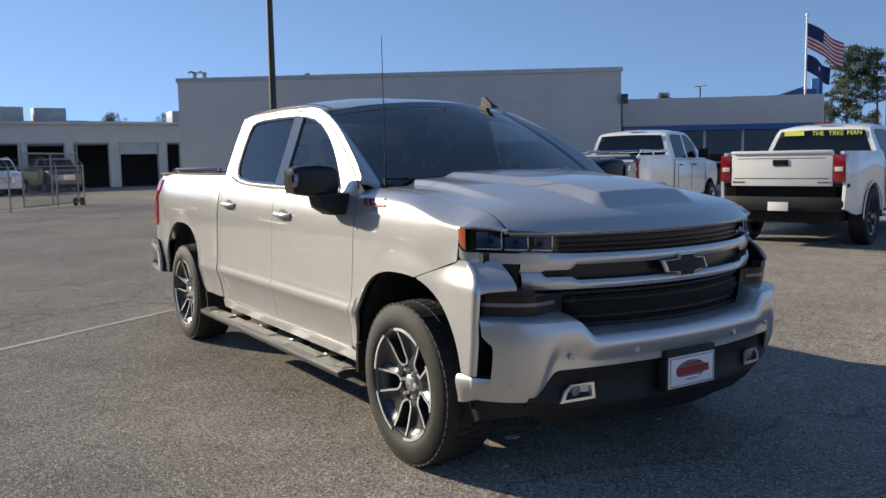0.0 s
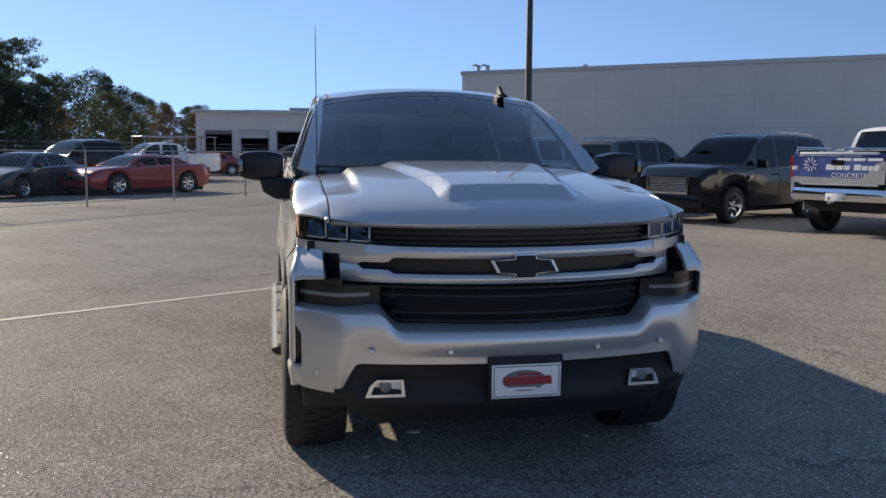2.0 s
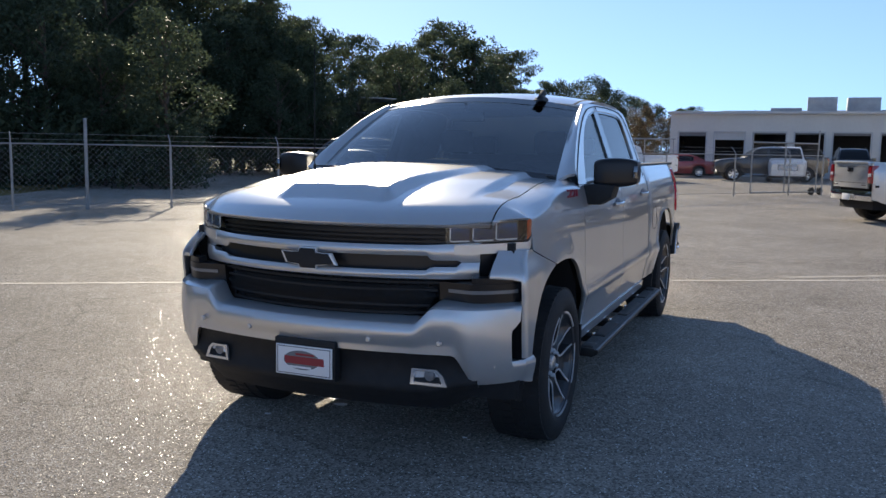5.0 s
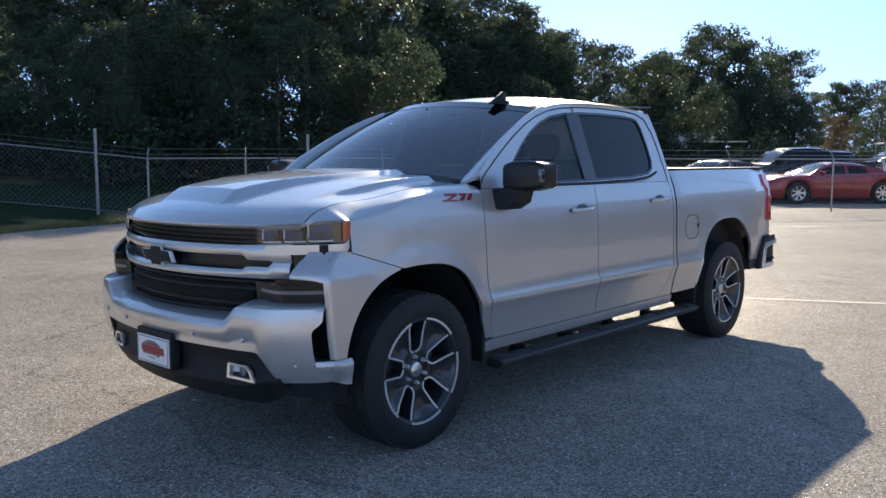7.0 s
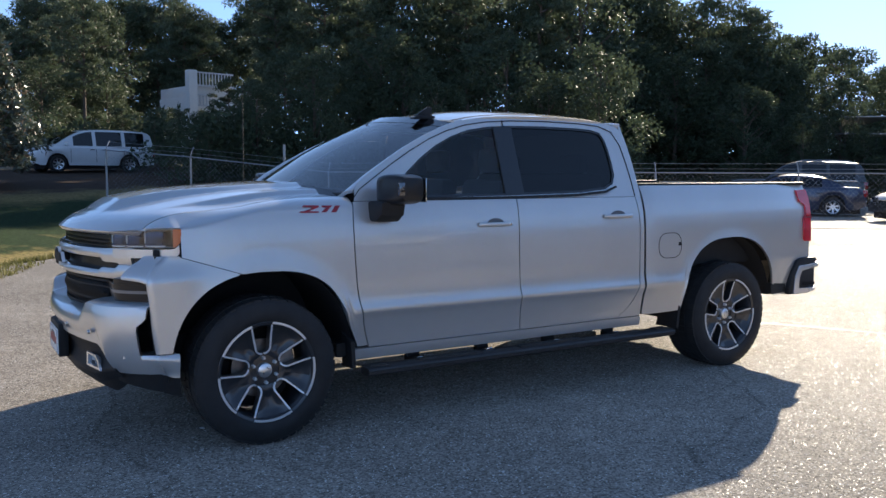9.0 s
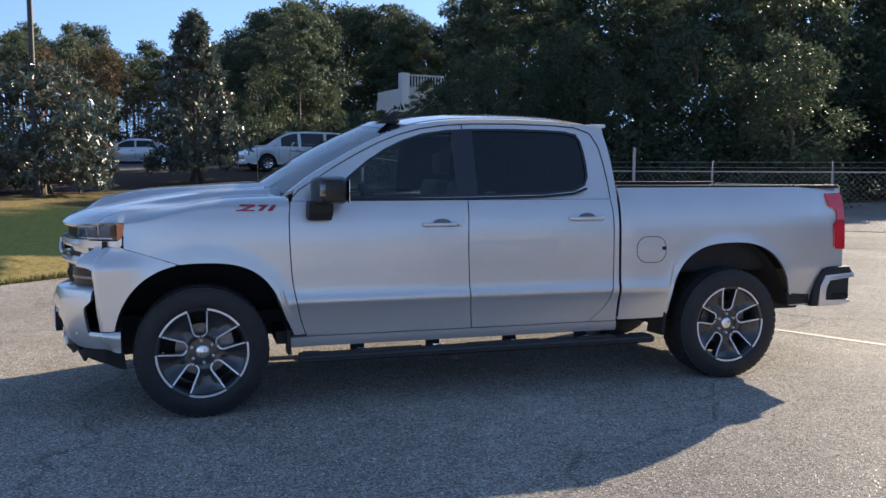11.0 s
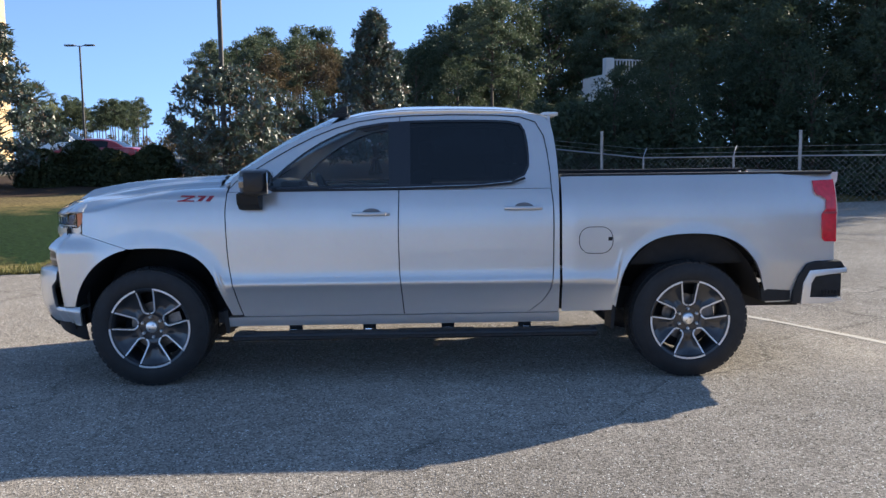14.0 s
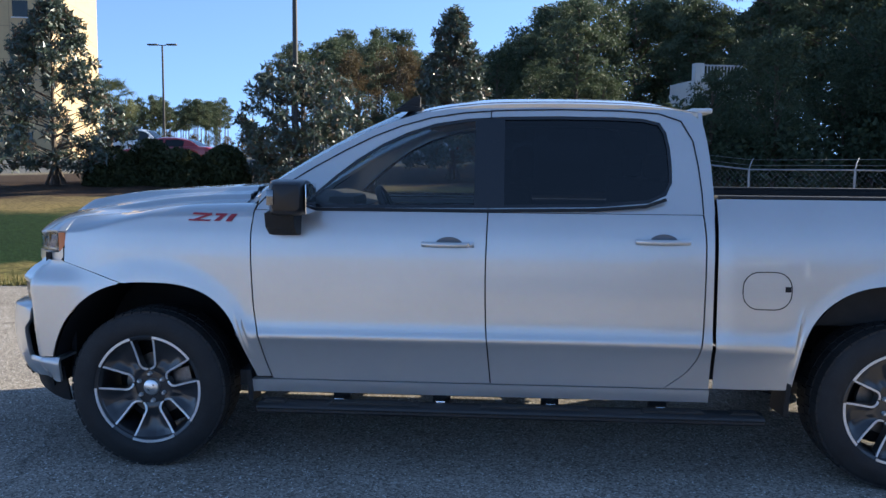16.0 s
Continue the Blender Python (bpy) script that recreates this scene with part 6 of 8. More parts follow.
def asphalt_mat():
    """Aggregate, patches, stains and hairline cracks, with painted glints and glossy stones."""
    m = mat("asphalt", (0.134, 0.130, 0.122), 0.82, spec=0.14)
    nt = m.node_tree
    b = nt.nodes["Principled BSDF"]
    b.inputs["Diffuse Roughness"].default_value = 0.5
    tc = nt.nodes.new("ShaderNodeTexCoord")
    def noise_tex(scale, detail=5, rough=0.55):
        n = nt.nodes.new("ShaderNodeTexNoise")
        n.inputs["Scale"].default_value, n.inputs["Detail"].default_value, n.inputs["Roughness"].default_value = scale, detail, rough
        nt.links.new(tc.outputs["Object"], n.inputs["Vector"])
        return n.outputs[0]
    def ranged(v, a, bb, c, d):
        r = nt.nodes.new("ShaderNodeMapRange")
        for k, q in zip(("From Min", "From Max", "To Min", "To Max"), (a, bb, c, d)):
            r.inputs[k].default_value = q
        nt.links.new(v, r.inputs["Value"])
        return r.outputs[0]
    def mul(a, c):
        q = nt.nodes.new("ShaderNodeMath")
        q.operation = "MULTIPLY"
        nt.links.new(a, q.inputs[0])
        nt.links.new(c, q.inputs[1])
        return q.outputs[0]
    vo = nt.nodes.new("ShaderNodeTexVoronoi")
    vo.inputs["Scale"].default_value = 95
    nt.links.new(tc.outputs["Object"], vo.inputs["Vector"])
    sep = nt.nodes.new("ShaderNodeSeparateColor")
    nt.links.new(vo.outputs["Color"], sep.inputs[0])
    stones = ranged(sep.outputs[0], 0.0, 1.0, 0.48, 1.58)
    val = mul(mul(stones, ranged(noise_tex(0.45, 6), 0.3, 0.7, 0.80, 1.22)), ranged(noise_tex(4.0, 6, 0.65), 0.25, 0.75, 0.82, 1.18))
    # cracks: thin dark seams of a large warped cell pattern
    wv = nt.nodes.new("ShaderNodeTexVoronoi")
    wv.feature = "DISTANCE_TO_EDGE"
    wv.inputs["Scale"].default_value = 0.16
    wm = nt.nodes.new("ShaderNodeVectorMath")
    wm.operation = "MULTIPLY_ADD"
    wn2 = nt.nodes.new("ShaderNodeTexNoise")
    wn2.inputs["Scale"].default_value, wn2.inputs["Detail"].default_value = 0.9, 5
    nt.links.new(tc.outputs["Object"], wn2.inputs["Vector"])
    wm.inputs[1].default_value = (1.4, 1.4, 0)
    nt.links.new(wn2.outputs["Color"], wm.inputs[0])
    nt.links.new(tc.outputs["Object"], wm.inputs[2])
    nt.links.new(wm.outputs[0], wv.inputs["Vector"])
    val = mul(val, ranged(wv.outputs["Distance"], 0.0012, 0.004, 0.72, 1.0))
    hs = nt.nodes.new("ShaderNodeHueSaturation")
    hs.inputs["Color"].default_value = (0.270, 0.240, 0.205, 1)
    nt.links.new(val, hs.inputs["Value"])
    # scattered pale specks: the stones' sun glints put into the colour
    v2 = nt.nodes.new("ShaderNodeTexVoronoi")
    v2.inputs["Scale"].default_value = 130
    nt.links.new(tc.outputs["Object"], v2.inputs["Vector"])
    s2 = nt.nodes.new("ShaderNodeSeparateColor")
    nt.links.new(v2.outputs["Color"], s2.inputs[0])
    mq = nt.nodes.new("ShaderNodeMix")
    mq.data_type = "RGBA"
    mq.inputs["B"].default_value = (0.72, 0.70, 0.66, 1)
    nt.links.new(ranged(s2.outputs[0], 0.970, 0.978, 0.0, 1.0), mq.inputs["Factor"])
    nt.links.new(hs.outputs[0], mq.inputs["A"])
    nt.links.new(mq.outputs["Result"], b.inputs["Base Color"])
    nt.links.new(mul(ranged(sep.outputs[1], 0.0, 1.0, 0.62, 0.95), ranged(s2.outputs[1], 0.955, 0.965, 1.0, 0.22)), b.inputs["Roughness"])
    nt.links.new(ranged(s2.outputs[1], 0.955, 0.965, 0.05, 0.9), b.inputs["Specular IOR Level"])
    bp = nt.nodes.new("ShaderNodeBump")
    bp.inputs["Strength"].default_value, bp.inputs["Distance"].default_value = 0.55, 0.006
    nt.links.new(vo.outputs["Distance"], bp.inputs["Height"])
    nt.links.new(bp.outputs[0], b.inputs["Normal"])
    return m


M_ASPHALT = asphalt_mat()
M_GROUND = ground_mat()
bm = bmesh.new()
near_x = [-40 + i * 1.0 for i in range(81)]
near_y = [-60 + i * 1.0 for i in range(62)]
far = [60, 80, 110, 150, 220, 350, 700, 1500]
gx = [-f for f in far[::-1]] + near_x + far
gy = [-f for f in far[1:][::-1]] + near_y + [12, 30] + far
lay = bm.verts.layers.float.new("beyond_kerb")
vs = []
for x in gx:
    col = []
    for y in gy:
        v = bm.verts.new((x, y, ground_z(x, y)))
        v[lay] = max(-1.0, min(60.0, off_edge(x, y)))
        col.append(v)
    vs.append(col)
for i in range(len(gx) - 1):
    for j in range(len(gy) - 1):
        bm.faces.new((vs[i][j], vs[i + 1][j], vs[i + 1][j + 1], vs[i][j + 1]))
for f in bm.faces:
    f.smooth = True
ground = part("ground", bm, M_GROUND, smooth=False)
tagged(ground, "grass and mulch bank rising from the car park", "ground", kind="structure")
bm = bmesh.new()
outline = list(EDGE) + [(-170, -44), (-170, 150), (60, 150)]
prism(bm, outline[::-1], lambda a, b, d: Vector((a, b, d)), -0.08, 0.0)
pav = part("pavement", bm, M_ASPHALT, smooth=False)
tagged(pav, "worn grey asphalt car park with faded paint and cracks", "pavement", kind="structure")

# faded paint lines and tarred seams on the asphalt
M_FADED = mat("faded_road_paint", (0.45, 0.43, 0.40), 0.8, var=0.35, scale=5, color2=(0.28, 0.26, 0.235))
M_TAR = mat("tar_seam", (0.045, 0.044, 0.043), 0.6, var=0.3, scale=3)


def strip(name, pts, w, m, label, cat, rng, wobble=0.02, z=0.004):
    bm = bmesh.new()
    pts = [Vector((*p, 0)) for p in pts]
    prev = None
    for a, b in zip(pts, pts[1:]):
        n = max(2, int((b - a).length / 0.25))
        for i in range(n + 1):
            p = a.lerp(b, i / n)
            d = (b - a).normalized()
            s = Vector((-d.y, d.x, 0))
            ww = w * (0.8 + 0.4 * rng.random()) / 2
            c = p + s * (rng.random() - 0.5) * wobble
            q = (bm.verts.new((c.x + s.x * ww, c.y + s.y * ww, z)), bm.verts.new((c.x - s.x * ww, c.y - s.y * ww, z)))
            if prev:
                bm.faces.new((prev[0], prev[1], q[1], q[0]))
            prev = q
    ob = part(name, bm, m, smooth=False)
    tagged(ob, label, cat, kind="structure")
    return ob


rng = np.random.default_rng(5)
strip("bay_line", [(-2.2, -5.9), (-3.83, -3.11), (-5.13, -0.95), (-6.3, 1.25), (-7.6, 3.6)], 0.09, M_FADED, "faded white parking line on asphalt", "road marking", rng, 0.012)
strip("bay_line_far", [(-7.04, 2.04), (-8.75, 4.63), (-10.2, 6.9)], 0.09, M_FADED, "faded white parking line on asphalt", "road marking", rng, 0.012)
strip("bay_line_side", [(-10.25, 4.16), (-9.39, 4.87)], 0.11, M_FADED, "short worn dash of white paint on asphalt", "road marking", rng, 0.02)
strip("tar_seam", [(-9.0, -8.6), (-11.7, -6.4), (-14.0, -4.7), (-16.2, -2.7), (-19.3, 0.0), (-23.3, 3.6), (-30, 9.6)], 0.09, M_TAR, "dark tarred seam in the asphalt", "pavement seam", rng, 0.05)
strip("tar_seam_cross", [(-17.5, -7.6), (-15.4, -5.4), (-13.1, -3.4)], 0.07, M_TAR, "dark tarred seam in the asphalt", "pavement seam", rng, 0.05)
# scraps of litter under the nose of the pickup
for k, (x, y, s) in enumerate(((0.018, -0.334, 0.06), (0.35, -0.62, 0.025), (0.25, 0.55, 0.02))):
    bm = bmesh.new()
    prism(bm, [(s * math.cos(a) * (0.7 + 0.3 * math.sin(3 * a + k)), s * 0.7 * math.sin(a)) for a in [i * 0.785 for i in range(8)]], lambda a, b, d: Vector((x + a, y + b, d + 0.15 * a)), 0.012, 0.016)
    tagged(part("paper_scrap", bm, M_WHITE, smooth=False), "crumpled pale scrap of paper on the asphalt", "litter")

build_truck()

# ---- trees and shrubs ----
def leaf_mat(name, c, c2, rough=0.6, through_light=0.3):
    m = mat(name, c, rough, island=0.25, var=0.2, scale=0.35, color2=c2, spec=0.22 if rough > 0.3 else 0.6)
    nt = m.node_tree
    b = nt.nodes["Principled BSDF"]
    tl, ad = nt.nodes.new("ShaderNodeBsdfTranslucent"), nt.nodes.new("ShaderNodeMixShader")
    ad.inputs[0].default_value = through_light
    nt.links.new(b.inputs["Base Color"].links[0].from_socket, tl.inputs["Color"])
    nt.links.new(b.outputs[0], ad.inputs[1])
    nt.links.new(tl.outputs[0], ad.inputs[2])
    nt.links.new(ad.outputs[0], nt.nodes["Material Output"].inputs["Surface"])
    return m


M_PINE = leaf_mat("pine_needles", (0.075, 0.105, 0.062), (0.105, 0.13, 0.078))
M_OAK = leaf_mat("broad_leaves", (0.055, 0.082, 0.045), (0.075, 0.095, 0.055))
M_RUST = leaf_mat("autumn_leaves", (0.125, 0.078, 0.045), (0.11, 0.095, 0.05))
M_MAGN = leaf_mat("magnolia_leaves", (0.055, 0.085, 0.060), (0.085, 0.112, 0.085), 0.38, 0.2)
M_MAGN.node_tree.nodes["Principled BSDF"].inputs["Specular IOR Level"].default_value = 0.9
M_MAGB = leaf_mat("magnolia_leaf_backs", (0.14, 0.10, 0.075), (0.17, 0.13, 0.095), 0.45, 0.3)
M_BARK = mat("pine_bark", (0.10, 0.075, 0.058), 0.9, var=0.4, scale=3, bump=0.8, bump_scale=14)
M_HEDGE = leaf_mat("hedge_leaves", (0.045, 0.060, 0.026), (0.080, 0.085, 0.036))


def cloud(rng, centres, radii, n, size, long=1.6, keep=1.0):
    """Narrow leaves scattered in flattened clumps: returns vertices and triangles as arrays."""
    out = []
    for c, r in zip(centres, radii):
        d = rng.normal(size=(n, 3))
        d /= np.linalg.norm(d, axis=1)[:, None]
        p = np.array(c) + d * (rng.random((n, 1)) ** 0.40) * np.array(r)
        a = rng.normal(size=(n, 3)) + d * 0.8
        a /= np.linalg.norm(a, axis=1)[:, None]
        b = np.cross(a, rng.normal(size=(n, 3)))
        b /= np.linalg.norm(b, axis=1)[:, None]
        s = size * (0.6 + 0.8 * rng.random((n, 1)))
        out.append(np.stack([p - b * s * 0.5, p + b * s * 0.5, p + a * s * long], 1)[:int(n * keep)])
    v = np.concatenate(out).reshape(-1, 3)
    f = np.arange(len(v)).reshape(-1, 3)
    return v, f


def leaf_part(name, v, f, m, parent, split=None):
    me = bpy.data.meshes.new(name)
    me.from_pydata(v.tolist(), [], f.tolist())
    me.materials.append(m)
    if split is not None:
        me.materials.append(split[0])
        k = np.zeros(len(f), dtype=np.int32)
        k[split[1]] = 1
        me.polygons.foreach_set("material_index", k)
    ob = new(name, me)
    ob.parent = parent
    return ob


def make_pine(rng, h, label, bare=0.45, clumps=46, leaves=70, m=M_PINE, spread=0.22):
    t = thing("pine_tree", label, "tree", "woods round the lot")
    bm = bmesh.new()
    lean = rng.normal(size=2) * 0.015 * h
    line = [(lean[0] * q * q, lean[1] * q * q, h * q * 0.97) for q in [i / 8 for i in range(9)]]
    tube(bm, line, 0.014 * h, 7, r1=0.003 * h)
    cs, rs = [], []
    for i in range(clumps):
        q = bare + (1 - bare) * (i + rng.random()) / clumps
        a = rng.random() * 6.283
        qq = (q - bare) / (1 - bare)
        reach = h * spread * (0.45 + 0.75 * math.sin(math.pi * (0.12 + 0.80 * qq))) * (0.20 + 0.80 * rng.random())
        z = h * q + 0.10 * reach
        c = (lean[0] * q * q + reach * math.cos(a), lean[1] * q * q + reach * math.sin(a), z)
        cs.append(c)
        k = h * (0.026 + 0.030 * rng.random())
        rs.append((k * 1.5, k * 1.5, k * 0.62))
        if i % 2 == 0:
            tube(bm, [(lean[0] * q * q, lean[1] * q * q, h * q - 0.04 * h), c], 0.005 * h, 4, caps=False, r1=0.0015 * h)
    part("trunk", bm, M_BARK, t, "reddish brown pine trunk with limbs")
    v, f = cloud(rng, cs, rs, leaves, 0.0089 * h, 2.4, 0.76)
    leaf_part("crown", v, f, m, t)
    return t


def make_broad(rng, h, label, clumps=64, leaves=100, m=M_OAK, low=0.12, width=0.30, size=0.0105):
    t = thing("broadleaf_tree", label, "tree", "woods round the lot")
    bm = bmesh.new()
    tube(bm, [(0, 0, 0), (0.01 * h, 0, 0.25 * h), (0.0, 0.015 * h, 0.55 * h), (0, 0, 0.85 * h)], 0.022 * h, 7, r1=0.004 * h)
    cs, rs = [], []
    for i in range(clumps):
        q = low + (0.97 - low) * (i + rng.random()) / clumps
        env = math.sin(math.pi * min(1, (q - low) / (1 - low) * 0.86 + 0.12)) ** 0.7
        a = rng.random() * 6.283
        reach = h * width * env * (0.25 + 0.75 * rng.random() ** 0.6)
        c = (reach * math.cos(a), reach * math.sin(a), h * q)
        cs.append(c)
        k = h * (0.050 + 0.035 * rng.random())
        rs.append((k * 1.15, k * 1.15, k * 0.9))
        if i % 3 == 0:
            tube(bm, [(0, 0, h * max(0.1, q - 0.18)), c], 0.006 * h, 4, caps=False, r1=0.0015 * h)
    part("trunk", bm, M_BARK, t, "grey brown trunk with limbs")
    v, f = cloud(rng, cs, rs, leaves, 1.10 * size * h, 1.6, 0.76)
    leaf_part("crown", v, f, m, t)
    return t


def make_magnolia(rng, h, wide, label, bushy=False):
    t = thing("magnolia_tree", label, "tree", "magnolias on the bank")
    bm = bmesh.new()
    tube(bm, [(0, 0, 0), (0.02, 0.03, 0.3 * h), (0, 0, 0.9 * h)], 0.10, 8, r1=0.02)
    for k in range(5):
        a = k * 1.257 + 0.3
        tube(bm, [(0.28 * math.cos(a), 0.28 * math.sin(a), 0), (0.10 * math.cos(a), 0.10 * math.sin(a), 0.5), (0.0, 0.0, 0.9)], 0.05, 6, r1=0.03)
    cs, rs = [], []
    for i in range(230):
        q = 0.10 + 0.90 * ((i + rng.random()) / 230) ** 1.15
        env = (1 - q) ** 0.68 * (0.80 + 0.40 * rng.random()) + 0.05 if q > 0.2 else 0.75 + 0.3 * rng.random()
        if bushy:
            env = math.sqrt(max(0.02, 1 - ((q - 0.42) / 0.62) ** 2)) * (0.7 + 0.45 * rng.random())
        a = rng.random() * 6.283
        reach = wide * env * (0.30 + 0.70 * rng.random() ** 0.5)
        c = (reach * math.cos(a), reach * math.sin(a), h * q)
        cs.append(c)
        k = 0.13 + 0.17 * rng.random()
        rs.append((k, k, k * 0.85))
        if i % 3 == 0:
            tube(bm, [(0, 0, h * max(0.1, q - 0.12)), c], 0.022, 4, caps=False, r1=0.006)
    part("trunk", bm, M_BARK, t, "pale grey stems")
    v, f = cloud(rng, cs, rs, 78, 0.068, 2.1)
    back = rng.random(len(f)) < 0.14
    leaf_part("crown", v, f, M_MAGN, t, (M_MAGB, back))
    return t


def make_hedge(rng, r, hgt, label):
    t = thing("round_shrub", label, "shrub", "clipped shrubs on the bank")
    n = 5200
    d = rng.normal(size=(n, 3))
    d[:, 2] = np.abs(d[:, 2]) * 1.1 - 0.15
    d /= np.linalg.norm(d, axis=1)[:, None]
    p = d * np.array((r, r, hgt)) * (0.86 + 0.15 * rng.random((n, 1))) + np.array((0, 0, 0.05))
    p[:, 2] = np.maximum(p[:, 2], 0.03)
    a = rng.normal(size=(n, 3))
    a /= np.linalg.norm(a, axis=1)[:, None]
    b = np.cross(a, rng.normal(size=(n, 3)))
    b /= np.linalg.norm(b, axis=1)[:, None]
    s = 0.055 * (0.6 + 0.8 * rng.random((n, 1)))
    v = np.stack([p - a * s, p + b * s * 0.6, p + a * s, p - b * s * 0.6], 1).reshape(-1, 3)
    f = np.arange(len(v)).reshape(-1, 4)
    leaf_part("foliage", v, f, M_HEDGE, t)
    bm = bmesh.new()
    bmesh.ops.create_icosphere(bm, subdivisions=3, radius=1.0, matrix=Matrix.LocRotScale((0, 0, 0.02), None, (r * 0.86, r * 0.86, hgt * 0.86)))
    part("inner_core", bm, M_HEDGE, t)
    return t


def make_palm(rng, h, label):
    """A cabbage palm: a stout trunk and arching fans."""
    t = thing("palm_tree", label, "tree")
    bm = bmesh.new()
    tube(bm, [(0, 0, 0), (0.03, 0.02, h * 0.5), (0, 0, h - 0.5)], 0.17, 10, r1=0.14)
    part("trunk", bm, M_BARK, t, "grey palm trunk")
    vs, fs = [], []
    for k in range(46):
        a, lift = rng.random() * 6.283, -0.5 + 1.7 * rng.random()
        out = np.array((math.cos(a) * math.cos(lift), math.sin(a) * math.cos(lift), math.sin(lift)))
        side = np.array((-math.sin(a), math.cos(a), 0))
        root = np.array((0, 0, h - 0.55)) + out * 0.15
        hub = root + out * (0.75 + 0.2 * rng.random())
        for j in range(13):
            q = (j - 6) / 6 * 1.25
            d = out * math.cos(q) + side * math.sin(q)
            tip = hub + d * (0.62 + 0.12 * rng.random()) + np.array((0, 0, -0.22 * abs(q) - 0.10))
            wv = side * 0.03 * math.cos(q) - out * 0.03 * math.sin(q)
            n = len(vs)
            vs += [tuple(hub - wv * 0.3), tuple(hub + d * 0.35 + wv), tuple(tip), tuple(hub + d * 0.35 - wv)]
            fs.append((n, n + 1, n + 2, n + 3))
        n = len(vs)
        vs += [tuple(root - side * 0.012), tuple(root + side * 0.012), tuple(hub + side * 0.008), tuple(hub - side * 0.008)]
        fs.append((n, n + 1, n + 2, n + 3))
    leaf_part("fronds", np.array(vs), np.array(fs), M_PALM, t)
    return t


M_PALM = leaf_mat("palm_fronds", (0.11, 0.13, 0.06), (0.18, 0.18, 0.10))

# ---- buildings ----
M_WALL = mat("pale_painted_block", (0.60, 0.60, 0.59), 0.8, var=0.06, scale=0.5, bump=0.2, bump_scale=40)
M_JOINT = mat("wall_joint_sealant", (0.50, 0.50, 0.50), 0.8)
M_WALLTRIM = mat("roof_edge_metal", (0.50, 0.51, 0.52), 0.5, 0.3)
M_GWALL = mat("garage_render", (0.66, 0.65, 0.62), 0.8, var=0.06, scale=0.6)
# near black, so the rooms' deep shade is put into walls and floor
M_DARKIN = mat("interior_shade", (0.03, 0.03, 0.033), 0.8, var=0.3, scale=1)
M_BLUE = mat("blue_fascia", (0.03, 0.12, 0.36), 0.4)
M_ROOFUNIT = mat("galvanised_unit", (0.38, 0.39, 0.40), 0.5, 0.4, var=0.15, scale=2)
M_STORE = glass_mat("shop_glass", (0.10, 0.12, 0.13))
M_POLE = mat("bronze_pole", (0.045, 0.042, 0.040), 0.6, var=0.2, scale=2)
M_GALV = mat("galvanised_steel", (0.30, 0.31, 0.32), 0.5, 0.7, var=0.15, scale=10)
M_CONC = mat("concrete", (0.36, 0.35, 0.33), 0.9, var=0.15, scale=3, bump=0.4, bump_scale=40)
M_TAN = mat("tan_stucco", (0.52, 0.37, 0.20), 0.85, var=0.08, scale=0.8)
M_TANLINE = mat("stucco_joint", (0.38, 0.27, 0.15), 0.85)


def frame_of(p0, p1, z=0.0):
    """Pose whose x runs from p0 to p1 on the ground and whose -y faces right of that."""
    a = math.degrees(math.atan2(p1[1] - p0[1], p1[0] - p0[0]))
    return pose(p0[0], p0[1], z, 0, 0, a), math.hypot(p1[0] - p0[0], p1[1] - p0[1])


# the showroom's long blank wall, facing the lot
m, L = frame_of((-33.2, 7.3), (-21.9, 22.0))
show = thing("showroom_building", "long pale blank-walled showroom with flat roof", "building", at=m)
H = 5.1
bm = bmesh.new()
box(bm, (0, 0.0, -0.3), (L, 12, H - 0.18))
part("wall", bm, M_WALL, show)
bm = bmesh.new()
for z in (1.25, 2.50, 3.75):
    box(bm, (0.0, -0.006, z), (L, 0.02, z + 0.02))
for i in range(1, 6):
    x = L * i / 6
    box(bm, (x, -0.007, 0.0), (x + 0.02, 0.02, H - 0.2))
part("wall_joint", bm, M_JOINT, show)
bm = bmesh.new()
box(bm, (-0.06, -0.06, H - 0.18), (L + 0.06, 12.06, H), 0.02)
part("roof_edge", bm, M_WALLTRIM, show)
for x, y in ((0.6, 0.5), (0.95, 0.7)):
    bm = bmesh.new()
    box(bm, (x - 0.09, y - 0.06, H), (x + 0.06, y + 0.06, H + 0.30), 0.03)
    tube(bm, [(x, y, H + 0.2), (x - 0.2, y, H + 0.32), (x - 0.3, y, H + 0.26)], 0.05, 8)
    part("roof_vent", bm, M_ROOFUNIT, show)
for x0, x1, hh in ((5.3, 5.5, 0.16), (11.8, 11.9, 0.12)):
    bm = bmesh.new()
    box(bm, (x0, 0.8, H), (x1, 0.9, H + hh), 0.02)
    part("roof_vent", bm, M_ROOFUNIT, show)
bm = bmesh.new()
box(bm, (L - 0.02, -0.25, 3.6), (L + 0.25, 0.0, 4.0), 0.03)
part("wall_light", bm, M_GLOSS, show)

